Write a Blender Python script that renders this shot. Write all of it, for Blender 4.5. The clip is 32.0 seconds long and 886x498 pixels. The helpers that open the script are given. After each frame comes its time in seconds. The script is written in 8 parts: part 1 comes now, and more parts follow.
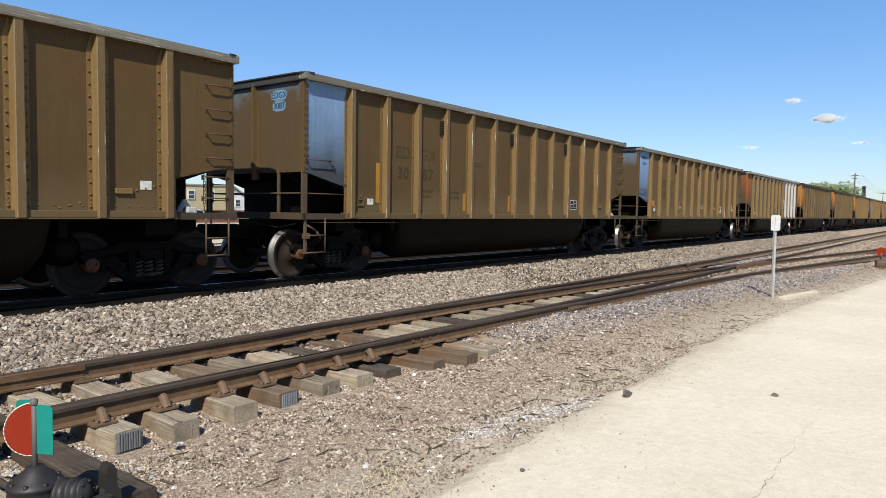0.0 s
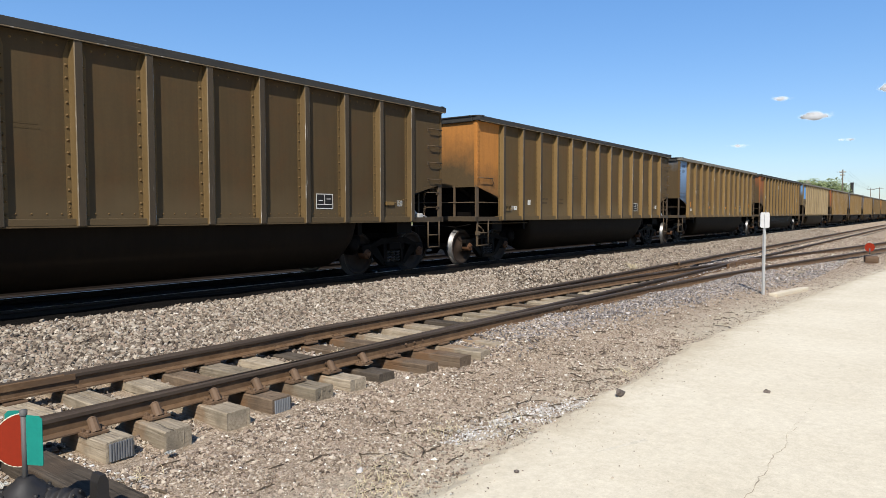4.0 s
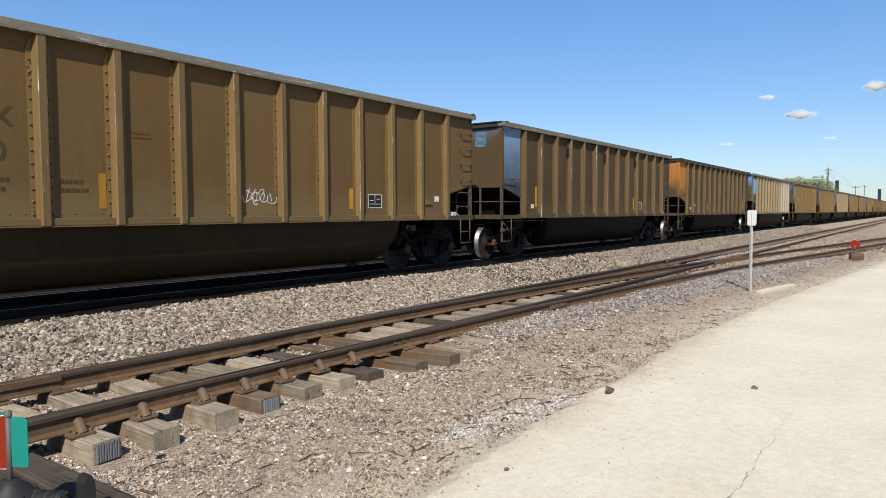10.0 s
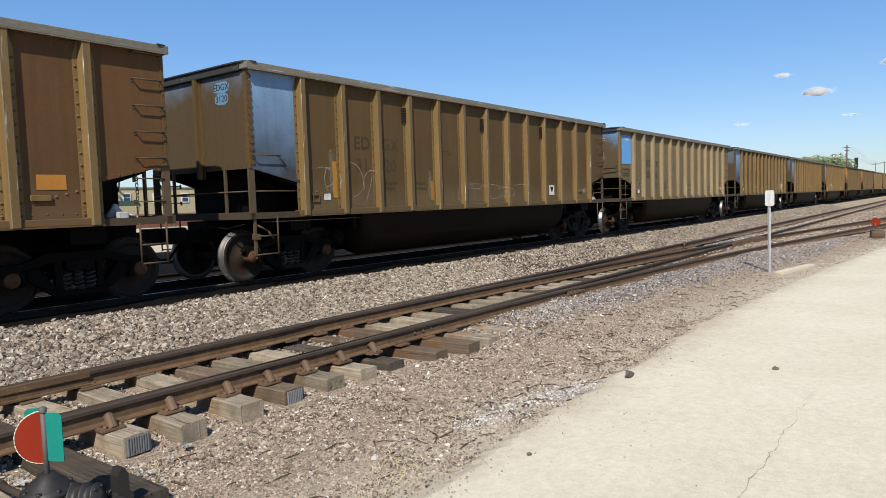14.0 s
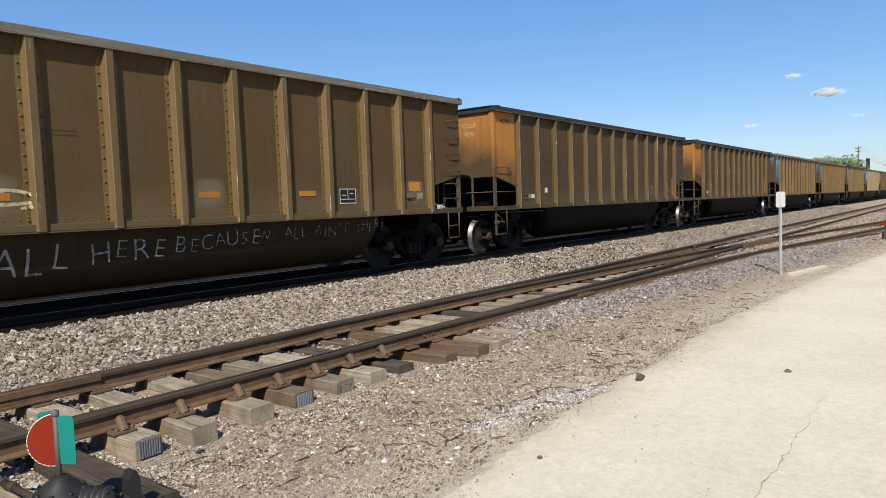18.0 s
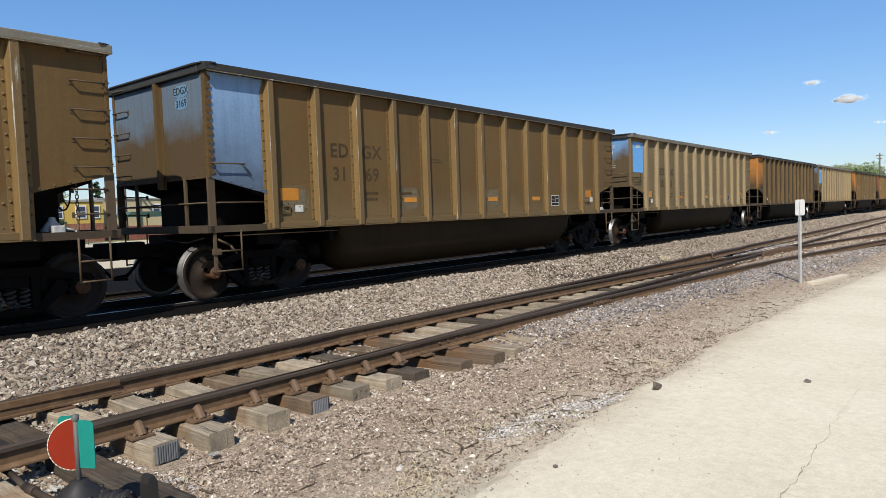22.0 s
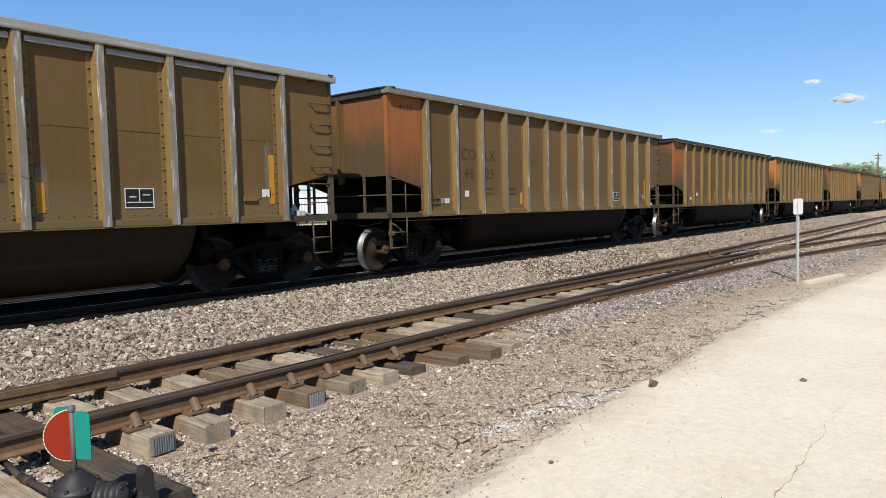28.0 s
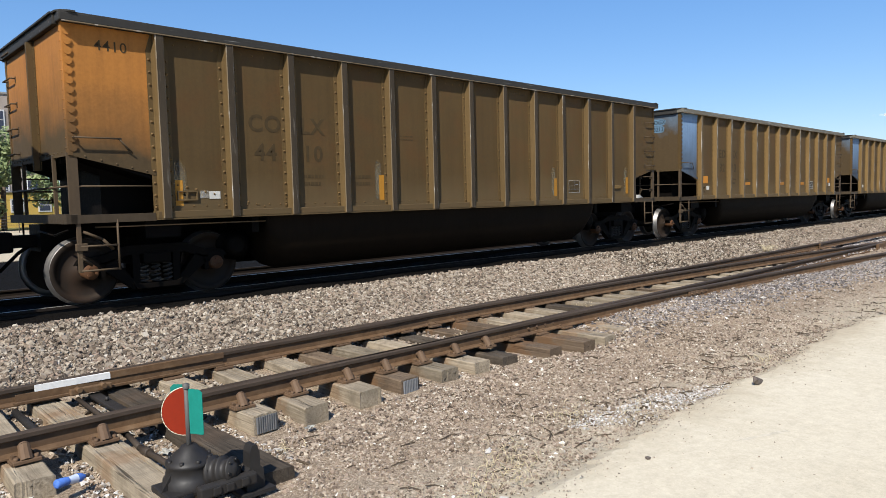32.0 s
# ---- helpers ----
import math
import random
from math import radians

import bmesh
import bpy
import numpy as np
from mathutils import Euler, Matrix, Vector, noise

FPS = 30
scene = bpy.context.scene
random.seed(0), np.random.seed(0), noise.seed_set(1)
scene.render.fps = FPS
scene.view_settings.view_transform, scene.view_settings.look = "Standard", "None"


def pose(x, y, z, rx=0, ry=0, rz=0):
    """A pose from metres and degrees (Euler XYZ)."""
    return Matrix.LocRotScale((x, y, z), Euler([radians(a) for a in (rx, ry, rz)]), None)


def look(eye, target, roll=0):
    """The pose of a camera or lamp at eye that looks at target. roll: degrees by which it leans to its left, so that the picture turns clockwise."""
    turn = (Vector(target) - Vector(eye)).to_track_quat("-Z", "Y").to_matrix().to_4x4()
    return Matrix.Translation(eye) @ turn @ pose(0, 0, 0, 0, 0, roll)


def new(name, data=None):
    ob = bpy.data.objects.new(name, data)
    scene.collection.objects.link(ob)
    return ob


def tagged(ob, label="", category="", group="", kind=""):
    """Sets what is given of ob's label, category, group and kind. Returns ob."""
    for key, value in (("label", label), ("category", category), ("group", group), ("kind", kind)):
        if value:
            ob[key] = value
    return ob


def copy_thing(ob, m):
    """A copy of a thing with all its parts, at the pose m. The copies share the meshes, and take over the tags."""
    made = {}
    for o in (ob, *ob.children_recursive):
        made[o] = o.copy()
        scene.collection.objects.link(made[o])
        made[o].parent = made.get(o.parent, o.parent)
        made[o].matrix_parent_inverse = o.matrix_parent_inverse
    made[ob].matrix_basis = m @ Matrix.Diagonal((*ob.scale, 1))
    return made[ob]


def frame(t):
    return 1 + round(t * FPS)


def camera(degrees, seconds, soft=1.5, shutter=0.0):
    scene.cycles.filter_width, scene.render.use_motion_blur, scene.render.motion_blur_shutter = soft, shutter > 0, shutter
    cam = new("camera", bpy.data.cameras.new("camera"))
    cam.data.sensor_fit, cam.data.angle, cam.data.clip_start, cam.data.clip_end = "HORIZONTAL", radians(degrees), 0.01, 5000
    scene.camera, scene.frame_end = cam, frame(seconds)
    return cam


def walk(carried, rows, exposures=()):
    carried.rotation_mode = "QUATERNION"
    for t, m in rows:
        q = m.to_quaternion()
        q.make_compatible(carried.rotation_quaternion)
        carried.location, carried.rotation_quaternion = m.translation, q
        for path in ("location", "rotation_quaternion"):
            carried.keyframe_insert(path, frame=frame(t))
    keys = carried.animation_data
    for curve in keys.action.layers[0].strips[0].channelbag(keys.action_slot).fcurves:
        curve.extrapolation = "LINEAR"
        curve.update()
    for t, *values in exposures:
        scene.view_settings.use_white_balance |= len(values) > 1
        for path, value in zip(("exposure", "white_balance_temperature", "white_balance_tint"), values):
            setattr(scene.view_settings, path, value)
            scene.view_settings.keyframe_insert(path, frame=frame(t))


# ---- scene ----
from itertools import product

# ---------------- camera ----------------
# seconds, x, y, z, yaw (from the y axis, left is positive), pitch, roll
PATH = [
    (0, -0.000, 0.000, 1.910, -52.884, -3.191, 0.854),
    (0.5, -0.001, 0.001, 1.919, -52.949, -3.144, 0.510),
    (1, -0.002, -0.004, 1.917, -53.064, -3.211, 0.456),
    (1.5, -0.004, -0.009, 1.914, -52.866, -3.003, 0.646),
    (2, 0.001, -0.003, 1.912, -53.031, -3.053, 0.115),
    (2.5, 0.001, -0.010, 1.914, -53.118, -3.175, 0.662),
    (3, 0.006, -0.007, 1.911, -53.273, -3.074, 0.403),
    (3.5, 0.009, -0.007, 1.908, -53.427, -2.932, 0.007),
    (5.5, 0.008, -0.002, 1.908, -53.871, -3.036, -0.038),
    (6, 0.012, -0.010, 1.903, -54.093, -3.028, -0.692),
    (6.5, 0.011, -0.004, 1.907, -54.215, -3.073, -0.268),
    (7, 0.010, -0.006, 1.907, -54.312, -3.090, -0.335),
    (7.5, 0.008, -0.014, 1.911, -54.348, -3.098, -0.906),
    (8, 0.014, -0.009, 1.910, -54.408, -3.065, -0.552),
    (8.5, 0.013, -0.007, 1.914, -54.359, -3.024, -0.351),
    (9, 0.012, -0.007, 1.912, -54.379, -2.897, -0.661),
    (9.5, 0.015, -0.005, 1.911, -54.407, -2.799, -1.033),
    (10, 0.016, -0.001, 1.902, -54.466, -3.055, -0.228),
    (10.5, -0.008, -0.008, 1.896, -53.415, -4.604, -1.116),
    (11, -0.017, -0.012, 1.901, -53.414, -4.657, -1.745),
    (11.5, -0.020, -0.010, 1.899, -53.470, -4.565, -1.423),
    (12, -0.018, -0.010, 1.898, -53.506, -4.517, -1.717),
    (12.5, -0.024, -0.002, 1.902, -53.627, -4.576, -1.671),
    (13, -0.025, -0.005, 1.904, -53.524, -4.444, -1.836),
    (13.5, -0.025, -0.009, 1.902, -53.394, -4.164, -2.192),
    (14, -0.029, -0.012, 1.905, -53.164, -3.927, -1.862),
    (14.5, -0.031, -0.014, 1.905, -53.077, -3.832, -1.945),
    (16.5, -0.033, -0.008, 1.913, -52.640, -3.751, -1.929),
    (17, -0.032, -0.011, 1.911, -52.518, -3.676, -2.073),
    (17.5, -0.033, -0.010, 1.906, -52.444, -3.634, -1.728),
    (18, -0.029, -0.005, 1.905, -52.432, -3.678, -2.084),
    (18.5, -0.033, -0.006, 1.906, -52.417, -3.691, -1.986),
    (19, -0.035, -0.005, 1.905, -52.396, -3.732, -2.343),
    (19.5, -0.035, -0.002, 1.907, -52.398, -3.751, -2.415),
    (20, -0.032, -0.005, 1.902, -52.756, -3.529, -2.717),
    (20.5, -0.030, -0.006, 1.909, -52.732, -3.410, -2.495),
    (21, -0.033, -0.006, 1.904, -52.490, -3.271, -2.360),
    (21.5, -0.041, -0.003, 1.910, -51.941, -3.163, -2.171),
    (22, -0.038, -0.011, 1.910, -51.137, -3.037, -1.978),
    (22.5, -0.039, -0.005, 1.911, -51.038, -2.964, -1.795),
    (23, -0.042, -0.001, 1.909, -50.963, -2.859, -1.418),
    (23.5, -0.042, 0.000, 1.911, -50.909, -2.825, -1.654),
    (24, -0.041, -0.001, 1.908, -51.005, -2.805, -1.699),
    (24.5, -0.040, 0.005, 1.904, -51.176, -2.883, -1.637),
    (25, -0.040, 0.006, 1.910, -51.177, -3.068, -1.450),
    (25.5, -0.040, 0.002, 1.906, -51.204, -3.030, -1.396),
    (27.5, -0.037, -0.007, 1.908, -51.283, -3.399, -1.341),
    (28, -0.037, -0.005, 1.911, -51.310, -3.470, -1.307),
    (28.5, -0.042, -0.000, 1.910, -50.679, -3.516, -2.050),
    (29, -0.041, -0.005, 1.909, -50.758, -3.593, -1.813),
    (29.5, -0.043, -0.009, 1.909, -50.753, -3.755, -1.981),
    (30, -0.042, -0.008, 1.905, -50.784, -3.860, -1.845),
    (30.5, -0.046, -0.003, 1.911, -50.796, -4.011, -1.534),
    (31, -0.045, -0.002, 1.911, -50.777, -4.133, -1.005),
    (31.5, -0.051, 0.008, 1.909, -48.680, -4.221, -1.105),
    (32, -0.068, 0.017, 1.909, -43.800, -4.120, -1.400),
]


def aim(x, y, z, yaw, pitch, roll):
    a, b = radians(yaw), radians(pitch)
    way = Vector((-math.sin(a) * math.cos(b), math.cos(a) * math.cos(b), math.sin(b)))
    eye = Vector((x, y, z))
    return look(eye, eye + way, roll)


cam = camera(65.95, 32.0, soft=0.8)
walk(cam, [(r[0], aim(*r[1:])) for r in PATH], exposures=[(0, 0.46), (8, 0.44), (11, 0.37), (14, 0.35), (23, 0.36), (25, 0.42), (28, 0.46), (32, 0.46)])

# ---------------- light ----------------
SUN_WAY = Vector((1.68, 1.0, -2.0)).normalized()
sky = bpy.data.worlds.new("sky")
scene.world = sky
sky.use_nodes = True
nt = sky.node_tree
nt.nodes.clear()
tex = nt.nodes.new("ShaderNodeTexSky")
tex.sky_type = "NISHITA"
tex.sun_disc = False
tex.sun_elevation = math.asin(-SUN_WAY.z)
tex.sun_rotation = math.atan2(-SUN_WAY.x, -SUN_WAY.y)
tex.air_density, tex.dust_density, tex.ozone_density = 1.0, 0.35, 1.6
bg = nt.nodes.new("ShaderNodeBackground")
bg.inputs["Strength"].default_value = 0.15
out = nt.nodes.new("ShaderNodeOutputWorld")
rich = nt.nodes.new("ShaderNodeHueSaturation")
rich.inputs["Saturation"].default_value = 1.56
even = nt.nodes.new("ShaderNodeGamma")
even.inputs["Gamma"].default_value = 0.63
nt.links.new(tex.outputs[0], even.inputs[0])
nt.links.new(even.outputs[0], rich.inputs["Color"])
cool = nt.nodes.new("ShaderNodeMix")
cool.data_type, cool.blend_type = "RGBA", "MULTIPLY"
cool.inputs[0].default_value, cool.inputs[7].default_value = 1.0, (0.985, 1.125, 1.405, 1)
nt.links.new(rich.outputs[0], cool.inputs[6])
nt.links.new(cool.outputs[2], bg.inputs[0])
nt.links.new(bg.outputs[0], out.inputs[0])

sun = new("sun", bpy.data.lights.new("sun", "SUN"))
sun.data.energy, sun.data.angle, sun.data.color = 5.2, radians(0.53), (1.0, 0.96, 0.89)
sun.matrix_world = look(-SUN_WAY * 50, (0, 0, 0))

# ---------------- materials ----------------
def mat(name, rough=0.7, metal=0.0, spec=0.16):
    m = bpy.data.materials.new(name)
    m.use_nodes = True
    b = m.node_tree.nodes["Principled BSDF"]
    b.inputs["Roughness"].default_value, b.inputs["Metallic"].default_value = rough, metal
    b.inputs["Specular IOR Level"].default_value = spec
    return m, m.node_tree, b


def node(t, kind, **inputs):
    n = t.nodes.new("ShaderNode" + kind)
    for k, v in inputs.items():
        n.inputs[k.replace("_", " ")].default_value = v
    return n


def wire(t, a, b):
    t.links.new(a, b)


def ramp(t, fac, stops):
    r = t.nodes.new("ShaderNodeValToRGB")
    e = r.color_ramp.elements
    while len(e) < len(stops):
        e.new(0.5)
    for el, (p, c) in zip(e, stops):
        el.position, el.color = p, (*c, 1)
    wire(t, fac, r.inputs[0])
    return r.outputs[0]


def mixc(t, fac, a, b, mode="MIX"):
    n = t.nodes.new("ShaderNodeMix")
    n.data_type, n.blend_type = "RGBA", mode
    for sock, v in ((0, fac), (6, a), (7, b)):
        if isinstance(v, bpy.types.NodeSocket):
            wire(t, v, n.inputs[sock])
        elif sock == 0:
            n.inputs[0].default_value = v
        else:
            n.inputs[sock].default_value = (*v, 1)
    return n.outputs[2]


def math2(t, op, a, b=0.0):
    n = t.nodes.new("ShaderNodeMath")
    n.operation = op
    for i, v in enumerate((a, b)):
        if isinstance(v, bpy.types.NodeSocket):
            wire(t, v, n.inputs[i])
        else:
            n.inputs[i].default_value = v
    return n.outputs[0]


def coords(t, scale=(1, 1, 1), space="Object", shift=None):
    c = t.nodes.new("ShaderNodeTexCoord")
    m = t.nodes.new("ShaderNodeMapping")
    m.inputs["Scale"].default_value = scale
    wire(t, c.outputs[space], m.inputs[0])
    if shift is not None:
        wire(t, shift, m.inputs["Location"])
    return m.outputs[0]


def noise_of(t, vec, scale, detail=6.0, rough=0.6):
    n = node(t, "TexNoise", Scale=scale, Detail=detail, Roughness=rough)
    wire(t, vec, n.inputs["Vector"])
    return n.outputs["Fac"]


def bump(t, b, height, strength=0.3, distance=0.01):
    n = node(t, "Bump", Strength=strength, Distance=distance)
    wire(t, height, n.inputs["Height"])
    wire(t, n.outputs[0], b.inputs["Normal"])


def random_vec(t, k=37.0):
    o = t.nodes.new("ShaderNodeObjectInfo")
    c = t.nodes.new("ShaderNodeCombineXYZ")
    for i, f in enumerate((k, k * 1.7, k * 0.6)):
        wire(t, math2(t, "MULTIPLY", o.outputs["Random"], f), c.inputs[i])
    return c.outputs[0], o.outputs["Random"]


def painted(name, base, dust, rough=0.62, streak=0.5, dust_amount=0.5, wear=None, metal=0.0, tint=0.16, wear_at=0.66, wear_scale=(9, 9, 1.1), band=None, spec=0.16, rust=None):
    """Weathered painted or bare steel: base colour, dust in broad clouds, fine vertical streaks, worn spots."""
    m, t, b = mat(name, rough, metal, spec)
    shift, rnd = random_vec(t)
    v = coords(t, shift=shift)
    big = noise_of(t, v, 0.8, 4)
    fine = noise_of(t, v, 22, 8, 0.7)
    vs = coords(t, (7, 7, 0.35), shift=shift)
    st = noise_of(t, vs, 1.6, 5)
    c = mixc(t, math2(t, "MULTIPLY", ramp(t, big, [(0.3, (0, 0, 0)), (0.7, (1, 1, 1))]), dust_amount), base, dust)
    c = mixc(t, math2(t, "MULTIPLY", ramp(t, st, [(0.42, (0, 0, 0)), (0.72, (1, 1, 1))]), streak), c,
             tuple(x * 0.55 for x in base))
    if rust:
        c = mixc(t, math2(t, "MULTIPLY", ramp(t, noise_of(t, v, 1.9, 6, 0.6), [(0.48, (0, 0, 0)), (0.72, (1, 1, 1))]), 0.6), c, rust)
    c = mixc(t, 0.35, c, ramp(t, fine, [(0.25, (0.35, 0.35, 0.35)), (0.75, (0.75, 0.75, 0.75))]), "OVERLAY")
    if band:
        # the lowest strip, rubbed cleaner in broken blocks
        p = node(t, "SeparateXYZ")
        wire(t, coords(t), p.inputs[0])
        k = math2(t, "ADD", math2(t, "MULTIPLY", p.outputs["Z"], -0.5), math2(t, "MULTIPLY", big, 0.35))
        c = mixc(t, ramp(t, math2(t, "ADD", k, 1.0), [(0.30, (0, 0, 0)), (0.52, (0.55,) * 3)]), c, band)
    if wear:
        w = noise_of(t, coords(t, wear_scale, shift=shift), 1.3, 6, 0.62)
        c = mixc(t, ramp(t, w, [(wear_at - 0.06, (0, 0, 0)), (wear_at, (0.35,) * 3), (wear_at + 0.05, (1, 1, 1))]), c, wear)
    h = node(t, "HueSaturation")
    wire(t, math2(t, "ADD", math2(t, "MULTIPLY", rnd, tint), 1 - tint / 2), h.inputs["Value"])
    wire(t, c, h.inputs["Color"])
    wire(t, h.outputs[0], b.inputs["Base Color"])
    wire(t, ramp(t, fine, [(0.2, (rough - 0.12,) * 3), (0.8, (min(1, rough + 0.2),) * 3)]), b.inputs["Roughness"])
    bump(t, b, fine, 0.15, 0.004)
    return m


def plain(name, colour, rough=0.6, metal=0.0, vary=0.25, scale=14):
    m, t, b = mat(name, rough, metal)
    shift, rnd = random_vec(t)
    n = noise_of(t, coords(t, shift=shift), scale, 6)
    lo, hi = tuple(c * (1 - vary) for c in colour), tuple(min(1, c * (1 + vary)) for c in colour)
    wire(t, ramp(t, n, [(0.3, lo), (0.7, hi)]), b.inputs["Base Color"])
    bump(t, b, n, 0.12, 0.003)
    return m


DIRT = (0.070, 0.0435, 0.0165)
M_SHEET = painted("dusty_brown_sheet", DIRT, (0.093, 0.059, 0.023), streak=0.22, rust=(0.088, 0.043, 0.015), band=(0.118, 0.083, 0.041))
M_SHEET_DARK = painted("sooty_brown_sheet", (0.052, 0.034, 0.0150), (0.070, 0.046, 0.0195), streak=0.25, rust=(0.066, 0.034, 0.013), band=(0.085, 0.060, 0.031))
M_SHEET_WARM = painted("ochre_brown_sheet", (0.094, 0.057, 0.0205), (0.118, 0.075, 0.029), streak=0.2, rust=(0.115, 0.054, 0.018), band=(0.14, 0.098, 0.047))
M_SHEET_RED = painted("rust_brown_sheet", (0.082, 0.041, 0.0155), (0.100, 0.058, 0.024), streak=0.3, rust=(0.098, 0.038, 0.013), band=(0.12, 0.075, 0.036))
M_SHEET_PALE = painted("pale_dusty_sheet", (0.125, 0.088, 0.041), (0.165, 0.12, 0.06), streak=0.35)
M_SHEET_GREY = painted("grey_aluminium_sheet", (0.225, 0.208, 0.162), (0.185, 0.162, 0.112), streak=0.2, rough=0.5)
M_POST_CREAM = painted("cream_grey_post", (0.29, 0.255, 0.185), (0.35, 0.315, 0.24), streak=0.35, wear=(0.44, 0.42, 0.37), wear_at=0.66)
M_POST = painted("dusty_post", (0.133, 0.082, 0.029), (0.178, 0.112, 0.042), streak=0.35)
M_POST_FACE = painted("rubbed_post_face", (0.088, 0.062, 0.031), (0.125, 0.093, 0.055), streak=0.35, wear=(0.34, 0.33, 0.30), wear_at=0.60, wear_scale=(14, 14, 1.5))
M_POST_DUSK = painted("sooty_post", (0.092, 0.058, 0.0225), (0.125, 0.081, 0.033), streak=0.35)
# face colour deepened so that the sunlit flanks stand out beside it
M_POST_DARK = painted("dark_post_face", (0.0384, 0.0288, 0.0184), (0.0600, 0.0448, 0.0288), streak=0.35, wear=(0.1600, 0.1440, 0.1200), wear_at=0.68, wear_scale=(14, 14, 1.5))
# rubbed edges; their bright highlight lines are put into the colour too
M_RUB_HIGHLIGHT = painted("post_edge_rub_highlight", (0.125, 0.090, 0.050), (0.19, 0.15, 0.10), streak=0.3, wear=(0.40, 0.38, 0.34), wear_at=0.62, wear_scale=(5, 5, 1.3))
M_POST_BROWN = painted("brown_post_face", (0.108, 0.069, 0.028), (0.145, 0.096, 0.044), streak=0.35, wear=(0.27, 0.25, 0.215), wear_at=0.68, wear_scale=(14, 14, 1.5))
M_RIVET = painted("rusty_rivet", (0.095, 0.056, 0.021), (0.14, 0.088, 0.033), streak=0.1)
M_POST_PALE = painted("pale_post", (0.205, 0.152, 0.08), (0.265, 0.205, 0.12), streak=0.3, wear=(0.36, 0.335, 0.29), wear_at=0.70)
M_POST_WORN = painted("half_bare_post_face", (0.1681, 0.1517, 0.1230), (0.1230, 0.1025, 0.0722), streak=0.4, wear=(0.3444, 0.3362, 0.3157), wear_at=0.58, wear_scale=(14, 14, 1.5))
M_POST_WHITE = painted("bare_aluminium_post", (0.37, 0.36, 0.335), (0.27, 0.24, 0.18), streak=0.35)
M_CHORD = painted("worn_chord", (0.115, 0.104, 0.080), (0.165, 0.150, 0.118), streak=0.2, wear=(0.27, 0.265, 0.245), wear_at=0.62, wear_scale=(1.1, 12, 26))
M_CHORD_GREY = painted("grey_bare_chord", (0.225, 0.220, 0.200), (0.17, 0.158, 0.130), streak=0.2, wear=(0.36, 0.355, 0.335), wear_at=0.64, wear_scale=(1.1, 12, 26))
M_CHORD_DARK = painted("dark_chord", (0.026, 0.025, 0.023), (0.045, 0.041, 0.034), streak=0.2, wear=(0.19, 0.185, 0.175), wear_at=0.68, wear_scale=(1.1, 12, 26))
M_BLUE = painted("blue_end_paint", (0.105, 0.165, 0.245), (0.085, 0.098, 0.105), streak=0.4, dust_amount=0.85)
M_SKYBLUE = painted("sky_blue_patch", (0.10, 0.28, 0.56), (0.12, 0.30, 0.54), streak=0.2, dust_amount=0.6)
M_PATCH = painted("faded_blue_patch", (0.115, 0.215, 0.31), (0.10, 0.165, 0.225), streak=0.3, dust_amount=0.8)
# near-black: shade under floors and slope sheets is put into the colour
M_UNDER = painted("shade_dark_underframe", (0.0036, 0.0029, 0.0024), (0.0065, 0.0051, 0.0036), streak=0.3, spec=0.06)
# dirty tub, darkened further for the shade beneath the body
M_TUB = painted("dirty_shade_dark_tub", (0.0098, 0.0066, 0.0041), (0.0183, 0.0126, 0.0070), streak=0.3, spec=0.06)
M_TUB_BROWN = painted("dusty_brown_tub", (0.030, 0.0195, 0.0100), (0.048, 0.032, 0.0165), streak=0.3, spec=0.06)
# greasy steel, with the shade under the car put into the colour
M_TRUCK = painted("greasy_shade_dark_truck", (0.0036, 0.0030, 0.0025), (0.0075, 0.0057, 0.0042), streak=0.2, rough=0.6, spec=0.05)
M_TREAD = painted("polished_wheel_rim", (0.23, 0.22, 0.21), (0.12, 0.108, 0.097), metal=0.8, rough=0.44, streak=0.1)
# wheel plates darkened for the shade that most of them stand in
M_WHEEL = painted("brown_wheel_plate", (0.0156, 0.0111, 0.0078), (0.0358, 0.0247, 0.0169), streak=0.1, rust=(0.0390, 0.0208, 0.0117))
M_BEARING = painted("rusty_bearing_cap", (0.0878, 0.0403, 0.0182), (0.0553, 0.0292, 0.0156), streak=0.1)
M_SPRING = plain("spring_steel", (0.052, 0.047, 0.041), 0.5, 0.2)
M_VALVE = plain("pale_valve_paint", (0.34, 0.33, 0.31), 0.6)
M_RAILING = painted("brown_handrail", (0.062, 0.043, 0.026), (0.10, 0.07, 0.040), streak=0.2)
M_PLATFORM = painted("dusty_platform", (0.045, 0.033, 0.021), (0.078, 0.056, 0.033), streak=0.3)
M_INSIDE = painted("coal_dust_lining", (0.04, 0.036, 0.032), (0.064, 0.056, 0.044))
M_WHITE = plain("stencil_white", (0.496, 0.48, 0.432), 0.7, vary=0.2)
M_BLACK = plain("stencil_black", (0.0144, 0.0136, 0.0128), 0.7)
M_FADED = painted("faded_stencil", (0.047, 0.031, 0.0138), (0.064, 0.042, 0.0168), streak=0.4, dust_amount=0.8)
M_DIM = painted("dusty_black_stencil", (0.028, 0.021, 0.013), (0.048, 0.034, 0.018), streak=0.4, dust_amount=0.8)
M_YELLOW = painted("yellow_reflector", (0.38, 0.172, 0.018), (0.22, 0.112, 0.028), streak=0.25, dust_amount=0.7, tint=0.4)
M_OR_DECAL = painted("orange_reflector", (0.42, 0.165, 0.020), (0.26, 0.125, 0.032), streak=0.25, dust_amount=0.8, tint=0.4)


